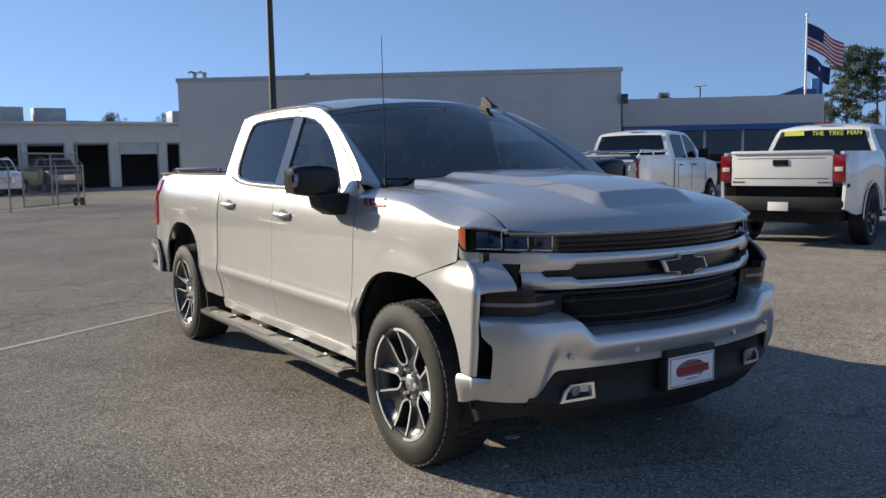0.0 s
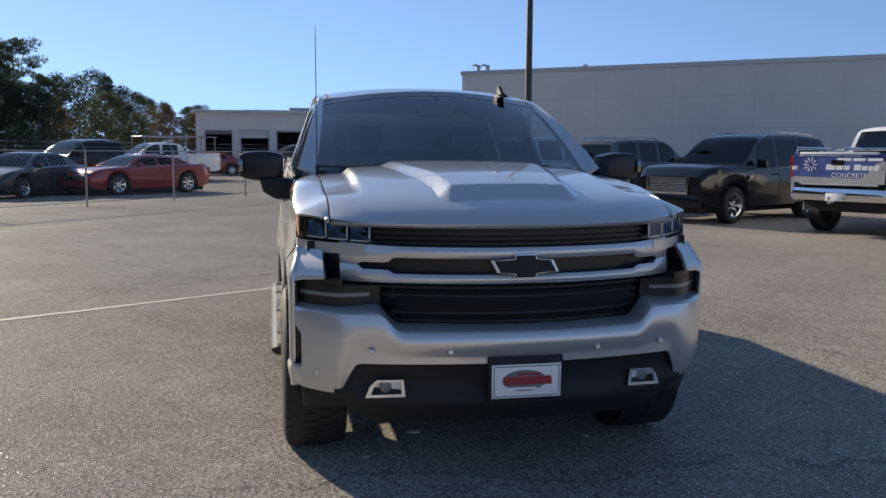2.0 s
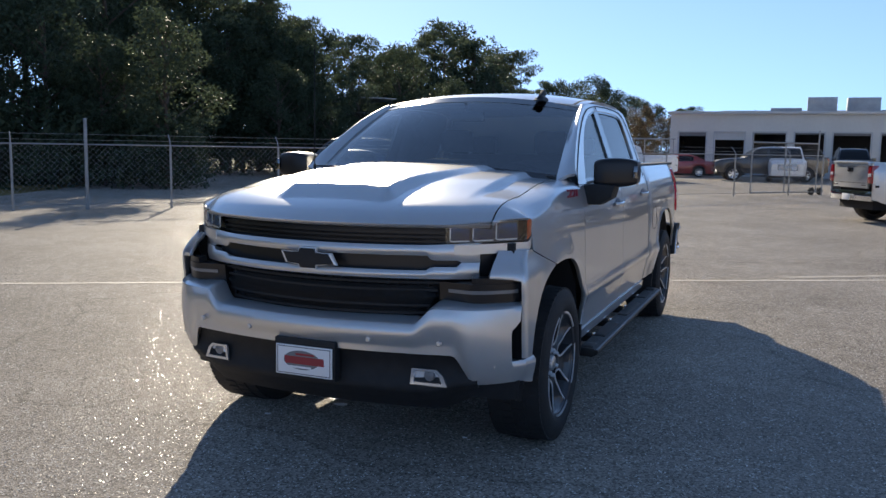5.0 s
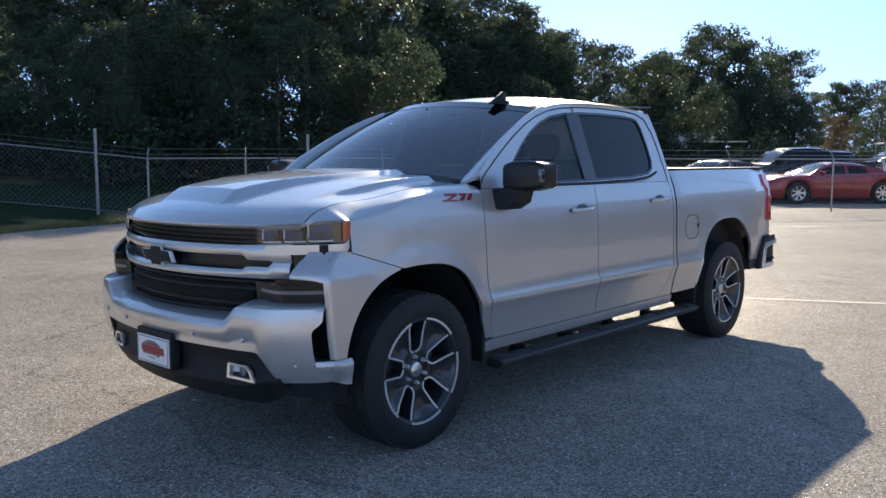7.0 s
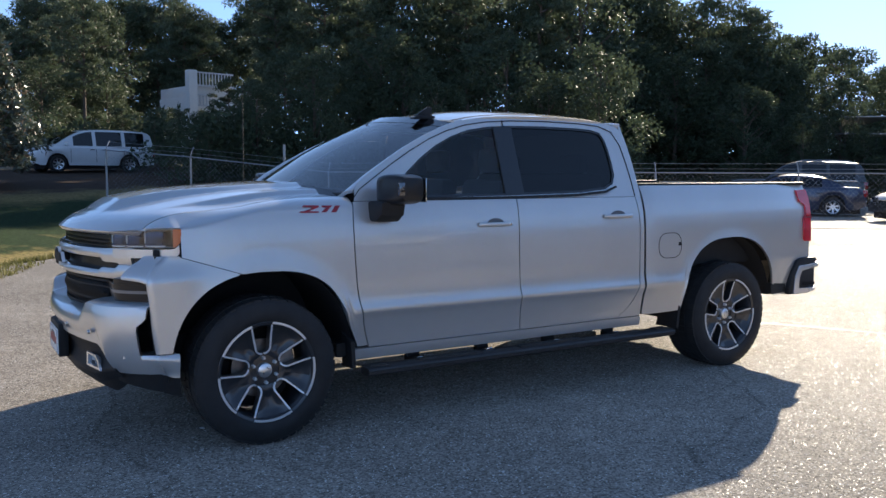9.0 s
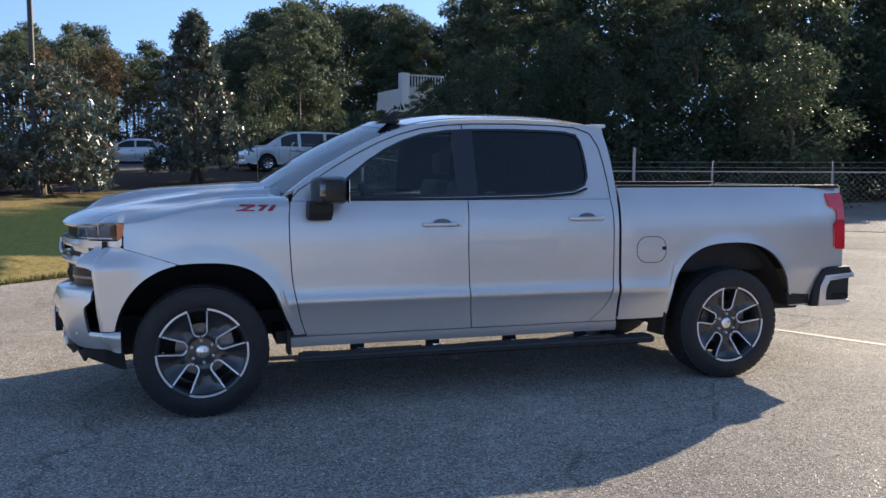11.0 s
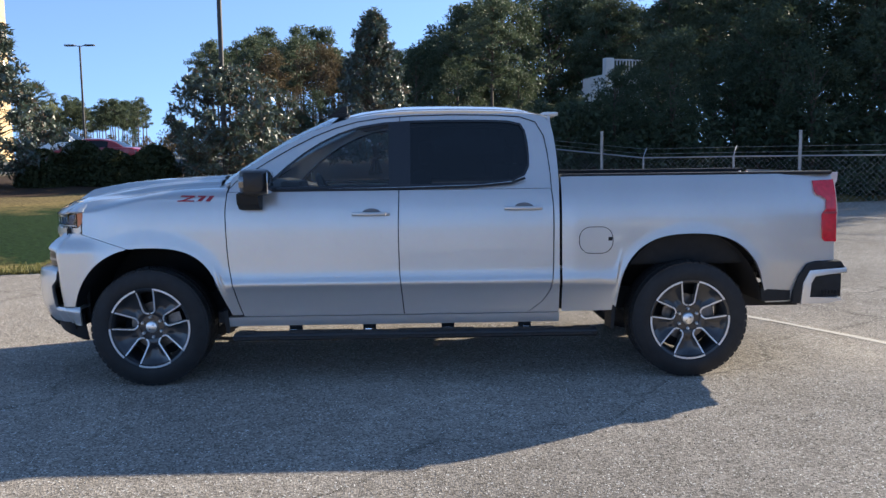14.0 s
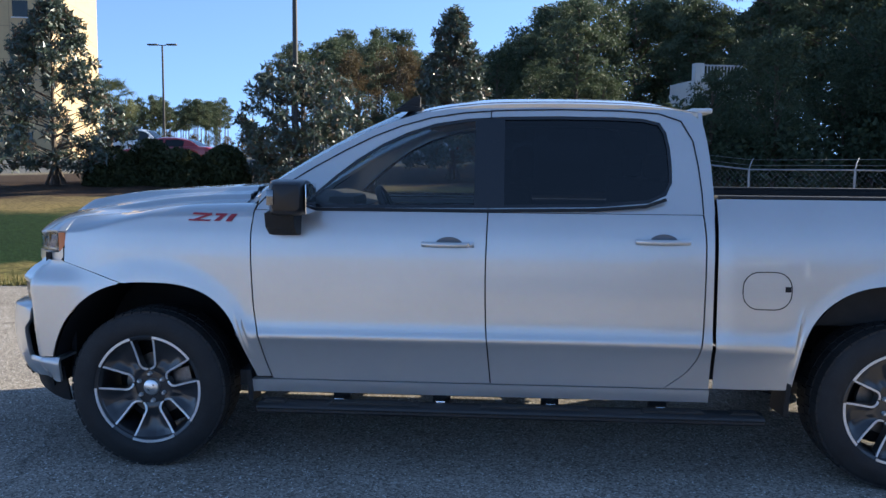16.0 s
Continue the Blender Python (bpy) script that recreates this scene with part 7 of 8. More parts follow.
# the lower glazed wing
m2, L2 = frame_of((-22.3, 22.9), (-17.2, 28.6))
wing_b = thing("showroom_wing", "low showroom wing with pale fascia, blue band and glazing", "building", at=m2)
bm = bmesh.new()
box(bm, (-0.3, 0, 2.72), (L2, 9, 3.85), 0.02)
part("fascia", bm, M_WALL, wing_b)
bm = bmesh.new()
box(bm, (-0.3, -0.03, 2.50), (L2, 8.9, 2.71))
part("blue_band", bm, M_BLUE, wing_b)
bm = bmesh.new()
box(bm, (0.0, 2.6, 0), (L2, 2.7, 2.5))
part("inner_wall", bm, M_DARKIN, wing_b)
for i in range(6):
    x = L2 * i / 5.0
    bm = bmesh.new()
    box(bm, (x - 0.06, 0.35, 0), (x + 0.06, 0.5, 2.5), 0.01)
    part("mullion", bm, M_WALLTRIM, wing_b)
    if i < 5:
        bm = bmesh.new()
        box(bm, (x + 0.07, 0.42, 0.25), (x + L2 / 5.0 - 0.07, 0.43, 2.48))
        part("pane", bm, M_STORE, wing_b)
bm = bmesh.new()
box(bm, (0, 0.3, 0), (L2, 0.55, 0.24))
box(bm, (0, 0.36, 1.15), (L2, 0.48, 1.22))
part("rail", bm, M_WALLTRIM, wing_b)
# blue and white entrance canopy further off
can = thing("entrance_canopy", "small blue and white angular entrance canopy", "canopy", at=pose(-27.2, 41.5, 0, 0, 0, 40))
M_PALEBLUE = mat("pale_blue_sheet", (0.16, 0.36, 0.62), 0.4)
bm = bmesh.new()
prism(bm, [(-1.5, 4.62), (0.0, 5.12), (0.75, 5.12), (0.75, 4.66), (-1.5, 4.50)], lambda a, b, d: Vector((a, d, b)), -0.9, 0.9, 0.03)
part("roof", bm, M_BLUE, can)
bm = bmesh.new()
prism(bm, [(-1.6, 4.64), (0.1, 5.20), (0.1, 5.28), (-1.6, 4.74)], lambda a, b, d: Vector((a, d, b)), -1.0, 1.0)
part("roof_sheet", bm, M_PALEBLUE, can)
for x0, x1, top_, mt_ in ((0.55, 0.95, 5.75, M_PALEBLUE), (0.95, 1.15, 5.80, M_BLUE), (-1.3, -1.1, 4.55, M_WALL)):
    bm = bmesh.new()
    box(bm, (x0, -0.2, 0), (x1, 0.2, top_), 0.02)
    part("pillar", bm, mt_, can)

# the service garage with its open bays
gar = thing("service_garage", "low white service garage with dark open bays", "building", at=pose(-57.0, -6.2, 0.25, 0, 0, 90))
GL, GH = 27.0, 4.05
bays = [(0.6, 2.4), (3.0, 4.9), (5.5, 7.5), (8.08, 9.85), (10.4, 12.6), (13.2, 15.35), (16.1, 18.6), (19.24, 20.1), (21.5, 23.8)]
xs_ = [0.0]
for c0, c1 in bays:
    xs_ += [c0, c1]
xs_.append(GL)
for i in range(0, len(xs_) - 1, 2):
    bm = bmesh.new()
    box(bm, (xs_[i], 0, -0.5), (xs_[i + 1], 0.35, 2.70))
    part("pier", bm, M_GWALL, gar)
bm = bmesh.new()
box(bm, (0, 0, 2.70), (GL, 0.35, GH))
part("upper_wall", bm, M_GWALL, gar)
bm = bmesh.new()
box(bm, (-0.2, -0.35, GH - 0.12), (GL, 12, GH + 0.06), 0.02)
part("roof", bm, M_WALLTRIM, gar)
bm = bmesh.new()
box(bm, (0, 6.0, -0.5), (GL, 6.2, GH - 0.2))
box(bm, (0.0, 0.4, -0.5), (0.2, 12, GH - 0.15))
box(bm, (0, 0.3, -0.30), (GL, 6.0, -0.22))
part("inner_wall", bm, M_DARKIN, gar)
bm = bmesh.new()
box(bm, (-0.02, 0.36, -0.5), (0.0, 12, GH - 0.15))
part("end_wall", bm, M_GWALL, gar)
for (c0, c1), drop in zip(bays, (0.25, 0.5, 0.1, 0.1, 0.15, 0.12, 0.75, 0.1, 0.3)):
    bm = bmesh.new()
    box(bm, (c0, 0.12, 2.70 - drop), (c1, 0.18, 2.70))
    part("bay_door", bm, M_WALL if drop > 0.4 else M_GREYP, gar)
    bm = bmesh.new()
    box(bm, (c0 - 0.09, -0.03, -0.3), (c0, 0.02, 2.78))
    box(bm, (c1, -0.03, -0.3), (c1 + 0.09, 0.02, 2.78))
    box(bm, (c0 - 0.09, -0.03, 2.70), (c1 + 0.09, 0.02, 2.79))
    part("bay_frame", bm, M_WALLTRIM, gar)
for x, w, tall in ((7.4, 2.0, 0.40), (9.65, 1.85, 1.12), (12.2, 2.0, 1.08), (13.9, 1.3, 0.25), (21.6, 2.6, 1.0)):
    bm = bmesh.new()
    box(bm, (x - w / 2, 2.2, GH), (x + w / 2, 3.8, GH + tall), 0.04)
    for k in range(4):
        box(bm, (x - w / 2 + 0.1, 2.17, GH + tall * (0.2 + 0.18 * k)), (x + w / 2 - 0.1, 2.2, GH + tall * (0.26 + 0.18 * k)))
    part("roof_unit", bm, M_ROOFUNIT, gar)
bm = bmesh.new()
box(bm, (3.0, 5, GH), (24, 9, GH + 0.35))
part("roof_curb", bm, M_WALLTRIM, gar)

# tan hotel block past the bank
hot = thing("tan_hotel", "tan stucco hotel block with small windows", "building", at=pose(44.0, -80, 1.5, 0, 0, 10))
HB = 22.0
bm = bmesh.new()
box(bm, (0, -16, 0), (26, 0, HB))
part("wall", bm, M_TAN, hot)
for f in range(6):
    z = 1.0 + f * 3.3
    bm = bmesh.new()
    box(bm, (-0.01, -16, z - 0.75), (26, 0.012, z - 0.68))
    part("joint_line", bm, M_TANLINE, hot)
    for k in range(7):
        x = 2.2 + k * 3.4
        bm = bmesh.new()
        box(bm, (x, -0.02, z + 0.2), (x + 1.5, 0.03, z + 1.8))
        w_ = part("window", bm, M_STORE, hot)
        bm = bmesh.new()
        box(bm, (x - 0.1, 0.0, z + 0.08), (x + 1.6, 0.10, z + 0.19))
        part("window_sill", bm, M_GWALL, w_)
for k in range(1, 7):
    bm = bmesh.new()
    box(bm, (k * 3.4 + 0.6, -0.01, 0), (k * 3.4 + 0.68, 0.012, HB))
    part("joint_line", bm, M_TANLINE, hot)

# white house among the trees with a balcony
hs_ = thing("white_house", "white building with a railed balcony among trees", "building", at=pose(-17.0, -62.3, 1.8, 0, 0, 12))
bm = bmesh.new()
box(bm, (-7.0, -6.0, 0), (0.0, -0.3, 5.6))
part("wall", bm, M_GWALL, hs_)
bm = bmesh.new()
box(bm, (0.0, -0.1, 0), (0.68, 0.58, 7.5), 0.02)
part("column", bm, M_GWALL, hs_)
for z0, z1, x1 in ((6.45, 7.35, -3.4), (4.9, 5.6, -1.6)):
    bm = bmesh.new()
    box(bm, (x1, 0.0, z0 - 0.12), (0.0, 0.2, z0))
    box(bm, (x1, 0.02, z1), (0.0, 0.16, z1 + 0.10))
    for k in range(int(-x1 / 0.27)):
        box(bm, (-0.25 - k * 0.27, 0.05, z0), (-0.17 - k * 0.27, 0.13, z1))
    part("railing", bm, M_WALLTRIM, hs_)
bm = bmesh.new()
box(bm, (-6.0, -5.8, 5.6), (0.0, -0.2, 6.4), 0.03)
part("roof_slab", bm, M_GWALL, hs_)
bm = bmesh.new()
box(bm, (-7.6, -0.6, 5.5), (-6.2, -0.35, 6.3), 0.02)
part("yellow_panel", bm, mat("yellow_panel_paint", (0.55, 0.46, 0.16), 0.7, var=0.15, scale=1), hs_, "weathered yellow panel")

# ---- poles ----
def lamp_pole(x, y, h, label, w=0.20, heads=True, z=0.0, base=True, arm=1.0):
    t = thing("lamp_post", label, "lamp post", at=pose(x, y, z))
    bm = bmesh.new()
    tube(bm, [(0, 0, 0), (0, 0, h)], w / 2, 10, r1=w * 0.36)
    part("pole", bm, M_POLE, t)
    if base:
        bm = bmesh.new()
        lathe(bm, [(0.0, 0.0), (0.32, 0.0), (0.32, 0.55), (0.28, 0.60), (0.0, 0.60)], 20, axis="z")
        part("concrete_base", bm, M_CONC, t)
    if heads:
        for s in (-1, 1):
            bm = bmesh.new()
            tube(bm, [(0, 0, h - 0.05), (s * 0.35 * arm, 0, h + 0.02)], 0.03 * arm, 6)
            box(bm, (s * 0.30 * arm, -0.14 * arm, h - 0.03), (s * 0.95 * arm, 0.14 * arm, h - 0.03 + 0.10 * arm), 0.03 * arm)
            part("lamp_head", bm, M_POLE, t)
    return t


lamp_pole(-20.6, 6.55, 10.5, "tall dark lamp post on a concrete base", 0.22)
lamp_pole(4.15, -19.3, 9.5, "dark lamp post standing on the bank", 0.17, z=surface_z(4.1, -19.3), base=False)
lamp_pole(20.0, -49.0, 7.3, "slim twin-headed lamp post by the far car park", 0.16, z=surface_z(20, -49), base=False)
lamp_pole(14.05, -53.5, 6.2, "slim bare pole behind the far car park", 0.15, heads=False, z=surface_z(14.05, -53.5), base=False)
lamp_pole(-21.2, 25.9, 4.4, "slim lamp post behind the showroom", 0.09, z=0, base=False, arm=0.35)
lamp_pole(-19.4, 36.9, 5.2, "lamp post beyond the showroom", 0.12, base=False, arm=0.4)
lamp_pole(9.0, -70.0, 9.0, "grey utility pole before the pines", 0.2, heads=False, z=surface_z(9, -70), base=False)

# flagpole with two flags
M_FLAGR = mat("flag_red", (0.45, 0.03, 0.05), 0.8)
M_FLAGW = mat("flag_white", (0.75, 0.75, 0.76), 0.8)
M_FLAGB = mat("flag_navy", (0.02, 0.035, 0.12), 0.8)
fp = thing("flagpole", "white flagpole flying a striped flag and a navy flag", "flagpole", at=pose(-21.5, 33.6, 0, 0, 0, 57))
bm = bmesh.new()
tube(bm, [(0, 0, 0), (0, 0, 7.9)], 0.07, 10, r1=0.04)
bmesh.ops.create_icosphere(bm, subdivisions=2, radius=0.09, matrix=Matrix.Translation((0, 0, 7.95)))
part("pole", bm, M_FLAGW, fp)
def flag(z0, hgt, ln, mats, rule, droop):
    bm = bmesh.new()
    n, k = 16, 13
    def fn(u, v):
        return Vector((u * ln, 0.10 * math.sin(u * 9 + v), z0 + hgt * v - droop * u + 0.04 * math.sin(u * 7)))
    vs = grid(bm, fn, n, k)
    bm.faces.ensure_lookup_table()
    for i in range(n):
        for j in range(k):
            bm.faces[i * k + j].material_index = rule(i / n, j)
    part("flag", bm, mats, fp)
flag(6.50, 1.15, 1.75, [M_FLAGR, M_FLAGW, M_FLAGB], lambda u, j: 2 if u < 0.42 and j > 5 else j % 2, 1.05)
flag(5.40, 0.80, 1.15, [M_FLAGB, M_FLAGW], lambda u, j: 1 if 0.45 < u < 0.55 and 5 < j < 9 else 0, 0.75)

# ---- chain-link fence ----
M_LINK = mat("fence_wire", (0.30, 0.31, 0.32), 0.5, 0.7)
F0, F1 = Vector((-2.6, -19.4)), Vector((-31.5, 3.1))
fence = thing("chain_link_fence", "galvanised chain-link fence with leaning barbed-wire arms", "fence")
fd = (F1 - F0).normalized()
fn_ = Vector((-fd.y, fd.x))
POSTS = [0.2, 2.6, 5.2, 6.4, 8.75, 10.3, 12.2, 14.9, 18.4, 21.9, 25.1, 28.4, 31.7, 34.6, 36.5]
tops = []
for i, along in enumerate(POSTS):
    p = F0 + fd * along
    z = surface_z(p.x, p.y)
    bm = bmesh.new()
    tall = i in (2, 5)
    tube(bm, [(p.x, p.y, z - 0.05), (p.x, p.y, z + 1.52)], 0.040 if tall else 0.028, 8)
    if tall:
        tube(bm, [(p.x, p.y, z + 1.52), (p.x, p.y, z + 2.10)], 0.040, 8)
    else:
        tube(bm, [(p.x, p.y, z + 1.52), (p.x + fn_.x * 0.10, p.y + fn_.y * 0.10, z + 1.66), (p.x + fn_.x * 0.22, p.y + fn_.y * 0.22, z + 1.76)], 0.014, 6)
    part("post", bm, M_GALV, fence)
    tops.append(Vector((p.x, p.y, z)))
for a, b in zip(tops, tops[1:]):
    bm = bmesh.new()
    tube(bm, [a + Vector((0, 0, 1.50)), b + Vector((0, 0, 1.50))], 0.020, 6)
    part("top_rail", bm, M_GALV, fence)
    bm = bmesh.new()
    tube(bm, [a + Vector((0, 0, 0.12)), b + Vector((0, 0, 0.12))], 0.008, 5)
    part("tension_wire", bm, M_LINK, fence)
    for q in (1.60, 1.73):
        bm = bmesh.new()
        tube(bm, [a + Vector((fn_.x * 0.1, fn_.y * 0.1, q)), b + Vector((fn_.x * 0.1, fn_.y * 0.1, q))], 0.004, 4)
        part("barbed_wire", bm, M_LINK, fence)
    # diamond mesh of thin wires
    bm = bmesh.new()
    ln = (b - a).length
    d = (b - a).normalized()
    pitch, hgt = 0.13, 1.38
    k = int((ln + hgt) / pitch)
    for sgn in (1, -1):
        for j in range(k):
            s0 = j * pitch - hgt
            t0, t1 = max(0.0, -s0 / hgt), min(1.0, (ln - s0) / hgt)
            if t1 <= t0:
                continue
            pts = []
            for t in (t0, t1):
                s = s0 + t * hgt
                h = t * hgt if sgn == 1 else hgt - t * hgt
                pts.append(a + d * s + Vector((0, 0, 0.12 + h)))
            tube(bm, pts, 0.0022, 3, caps=False)
    part("wire_mesh", bm, M_LINK, fence)
# rolling gate at the far end
gate = thing("rolling_gate", "wheeled galvanised chain-link gate frame", "gate", at=pose(-31.3, 2.8, 0, 0, 0, 142))
for pts in ([(0, 0, 0.10), (0.06, 0, 2.45)], [(0.05, 0, 0.12), (-3.6, 0, 0.12)], [(0.0, 0, 1.95), (-3.6, 0, 1.95)], [(-3.6, 0, 0.12), (-3.6, 0, 2.3)], [(-1.8, 0, 0.12), (-1.8, 0, 1.95)]):
    bm = bmesh.new()
    tube(bm, pts, 0.028, 8)
    part("gate_bar", bm, M_GALV, gate)
bm = bmesh.new()
for k in range(36):
    x0 = -3.6 + 0.15 * k - 1.83
    for sgn in (1, -1):
        ends = []
        for t in (max(0.0, (-3.6 - x0) / 1.83), min(1.0, -x0 / 1.83)):
            ends.append((x0 + 1.83 * t, 0, 0.12 + 1.83 * (t if sgn == 1 else 1 - t)))
        if ends[1][0] > ends[0][0]:
            tube(bm, ends, 0.003, 3, caps=False)
part("wire_mesh", bm, M_LINK, gate)
for x in (0.25, -0.25):
    bm = bmesh.new()
    lathe(bm, [(0.05, -0.03), (0.15, -0.03), (0.15, 0.03), (0.05, 0.03)], 18)
    bmesh.ops.transform(bm, matrix=Matrix.Translation((x, 0, 0.15)), verts=bm.verts)
    part("gate_wheel", bm, M_RUBBER, gate)

# ---- parked vehicles ----
def facing(x, y, heading, z=None):
    return pose(x, y, surface_z(x, y) if z is None else z, 0, 0, heading)


def behind(rear_x, rear_y, heading, wb):
    h = radians(heading)
    return rear_x + wb * math.cos(h), rear_y + wb * math.sin(h)


big = dict(PICKUP, r=0.42, sill=0.46)


def lifted(spec, dz):
    """The same pickup with its body raised by dz to fit the camera's view."""
    up = dict(spec)
    for key in ("belt", "rail", "sill", "plate"):
        up[key] = spec[key] + dz
    for key in ("deck", "roof"):
        up[key] = [(x, z + dz) for x, z in spec[key]]
    for key in ("front_bumper", "rear_bumper"):
        up[key] = (spec[key][0] + dz, spec[key][1] + dz)
    up["grille"] = (spec["grille"][0] + dz, spec["grille"][1] + dz, spec["grille"][2])
    up["headlamp"] = (spec["headlamp"][0] + dz, spec["headlamp"][1])
    up["taillamp"] = (spec["taillamp"][0] + dz,) + spec["taillamp"][1:]
    return up



big_a = lifted(big, 0.14)
ax_, ay_ = behind(-9.85, 10.05, 115, 3.85)
pa = vehicle("pickup_truck", "white crew cab pickup with a blue-wrapped tailgate and bed rack", "pickup truck", big_a, facing(ax_, ay_, 115), M_PWHITE, "parked pickups")
bx_, by_ = behind(-5.3, 10.0, 107, 3.85)
pb = vehicle("pickup_truck", "white lifted pickup with yellow lettering on its rear window", "pickup truck", dict(lifted(big, 0.08), rail=1.53, gate=0.54, taillamp=(1.27, 0.21, 0.17), w=1.06, r=0.46, rear_bumper_mat=M_BLACK, rim=M_WHEELGREY), facing(bx_, by_, 107), M_PWHITE, "parked pickups")
h4 = radians(115.6)
vehicle("pickup_truck", "pale silver double cab pickup parked side-on", "pickup truck", dict(big, wb=4.38, rear=-5.42, bed=-2.95, rim=M_CHROME), facing(-19.0 - 0.9 * math.sin(h4), 8.55 + 0.9 * math.cos(h4), 115.6), M_PSILVER, "parked pickups")
vehicle("suv", "glossy black full-size SUV with chrome grille", "SUV", dict(SUV, frame=True), facing(-13.25, 8.25, -63), M_PBLACK)
vehicle("suv", "dark SUV parked behind the silver pickup", "SUV", SUV, facing(-23.0, 12.4, 118), M_PDARK)
vehicle("coupe", "red sports coupe behind the fence", "car", COUPE, facing(-26.5, -6.8, -43.6), M_PRED)
vehicle("sedan", "dark sedan behind the fence", "car", SEDAN, facing(-24.6, -9.5, -20), M_PDARK)
vehicle("pickup_truck", "black pickup behind the red coupe", "pickup truck", PICKUP, facing(-29.8, -9.6, -45), M_PBLACK)
rk = vehicle("utility_truck", "white utility truck with a ladder rack behind the yard", "truck", PICKUP, facing(-40.8, -8.6, -60), M_PWHITE)
def rack_bar(name, p0, p1, r, parent):
    bm = bmesh.new()
    tube(bm, [p0, p1], r, 6)
    return part(name, bm, M_GALV, parent)
for yy in (-0.8, 0.8):
    rack_bar("rack_rail", (-0.9, yy, 2.25), (-4.9, yy, 2.25), 0.035, rk)
    for xx in (-1.0, -3.2, -4.8):
        rack_bar("rack_post", (xx, yy, 1.35), (xx, yy, 2.25), 0.03, rk)
for xx in (-1.0, -2.2, -3.4, -4.8):
    rack_bar("rack_crossbar", (xx, -0.8, 2.25), (xx, 0.8, 2.25), 0.03, rk)
vehicle("sedan", "dark blue sedan in the fenced yard", "car", SEDAN, facing(-24.0, -15.2, -50), M_PBLUE)
vehicle("suv", "charcoal SUV in the fenced yard", "SUV", SUV, facing(-27.5, -17.8, -52), M_PDARK)
vehicle("suv", "white SUV with roof bars nosed out of a garage bay", "SUV", SUV, facing(-46.5, 1.6, 3), M_PWHITE)
vehicle("suv", "dark SUV parked near the garage", "SUV", SUV, facing(-50.0, -15.5, -80), M_PDARK)
vehicle("sedan", "red sedan parked near the garage", "car", SEDAN, facing(-52.0, -6.5, -80), M_PRED)
vehicle("sedan", "dark sedan parked near the garage", "car", SEDAN, facing(-52.5, -10.8, 100), M_PDARK)
vehicle("suv", "dark SUV nosed out of a garage bay", "SUV", SUV, facing(-50.5, 5.2, 2), M_PDARK)
vehicle("pickup_truck", "dark pickup parked beside the garage bays", "pickup truck", PICKUP, facing(-47.5, -1.4, -78), M_PDARK)
# across the bank
vehicle("van", "white minivan in the far car park", "car", VAN, facing(-2.95, -33.0, 14), M_PWHITE)
vehicle("van", "white van behind the bushy magnolia", "van", VAN, facing(6.6, -45.5, 178), M_PWHITE)
vehicle("sedan", "silver sedan in the far car park", "car", SEDAN, facing(4.4, -43.0, -2), M_PSILVER)
vehicle("sedan", "grey sedan in the far car park", "car", SEDAN, facing(5.0, -47.8, 178), M_PDARK)
vehicle("sedan", "red sedan in the far car park", "car", SEDAN, facing(15.6, -34.9, 1), M_PRED)
vehicle("suv", "white SUV behind the red sedan", "SUV", SUV, facing(20.4, -50.7, 180), M_PWHITE)

# wrap on the first pickup's tailgate: blue field, pale panels, lettering
M_WRAP = mat("blue_vinyl", (0.02, 0.05, 0.30), 0.35, 0.0, 0.5, var=0.4, scale=2, color2=(0.10, 0.16, 0.42))
xr = PICKUP["rear"] - 0.033
UP = 0.14                                # its body's lift, fitted to the view
on_gate = lambda a, b, d: Vector((xr - 0.006 - d, a, b + UP))
bm = bmesh.new()
box(bm, (xr, -0.86, 0.84 + UP), (xr - 0.006, 0.86, 1.375 + UP))
wrap = part("tailgate_wrap", bm, M_WRAP, pa, "blue printed vinyl wrap", smooth=False)
bm = bmesh.new()
prism(bm, [(-0.86, 0.84), (-0.30, 0.84), (-0.55, 1.02), (-0.70, 1.2), (-0.86, 1.25)], on_gate, 0, 0.003)
prism(bm, [(0.86, 0.84), (-0.30, 0.84), (-0.42, 0.93), (0.86, 0.95)], on_gate, 0, 0.003)
part("wrap_grey_panel", bm, M_ROOFUNIT, wrap, smooth=False)
bm = bmesh.new()
for y0, y1, z0, z1 in ((0.22, 0.05, 1.08, 1.18), (0.03, -0.10, 1.08, 1.16), (-0.12, -0.22, 1.08, 1.16), (-0.30, -0.42, 1.08, 1.18), (-0.44, -0.54, 1.08, 1.16), (-0.56, -0.64, 1.08, 1.16), (-0.66, -0.74, 1.08, 1.17),
                       (0.02, -0.24, 1.245, 1.295), (-0.28, -0.50, 1.245, 1.295), (-0.54, -0.80, 1.245, 1.295), (0.75, -0.05, 1.325, 1.34), (-0.10, -0.42, 1.325, 1.34)):
    prism(bm, [(y0, z0), (y1, z0), (y1 - 0.012, z1), (y0 - 0.012, z1)], on_gate, 0, 0.004)
for k in range(10):
    a0 = k * math.pi / 5
    prism(bm, [(0.52 + 0.03 * math.cos(a0), 1.17 + 0.03 * math.sin(a0)), (0.52 + 0.13 * math.cos(a0 - 0.12), 1.17 + 0.13 * math.sin(a0 - 0.12)), (0.52 + 0.13 * math.cos(a0 + 0.12), 1.17 + 0.13 * math.sin(a0 + 0.12))],
          on_gate, 0, 0.004)
part("wrap_white_print", bm, M_WHITE, wrap, smooth=False)
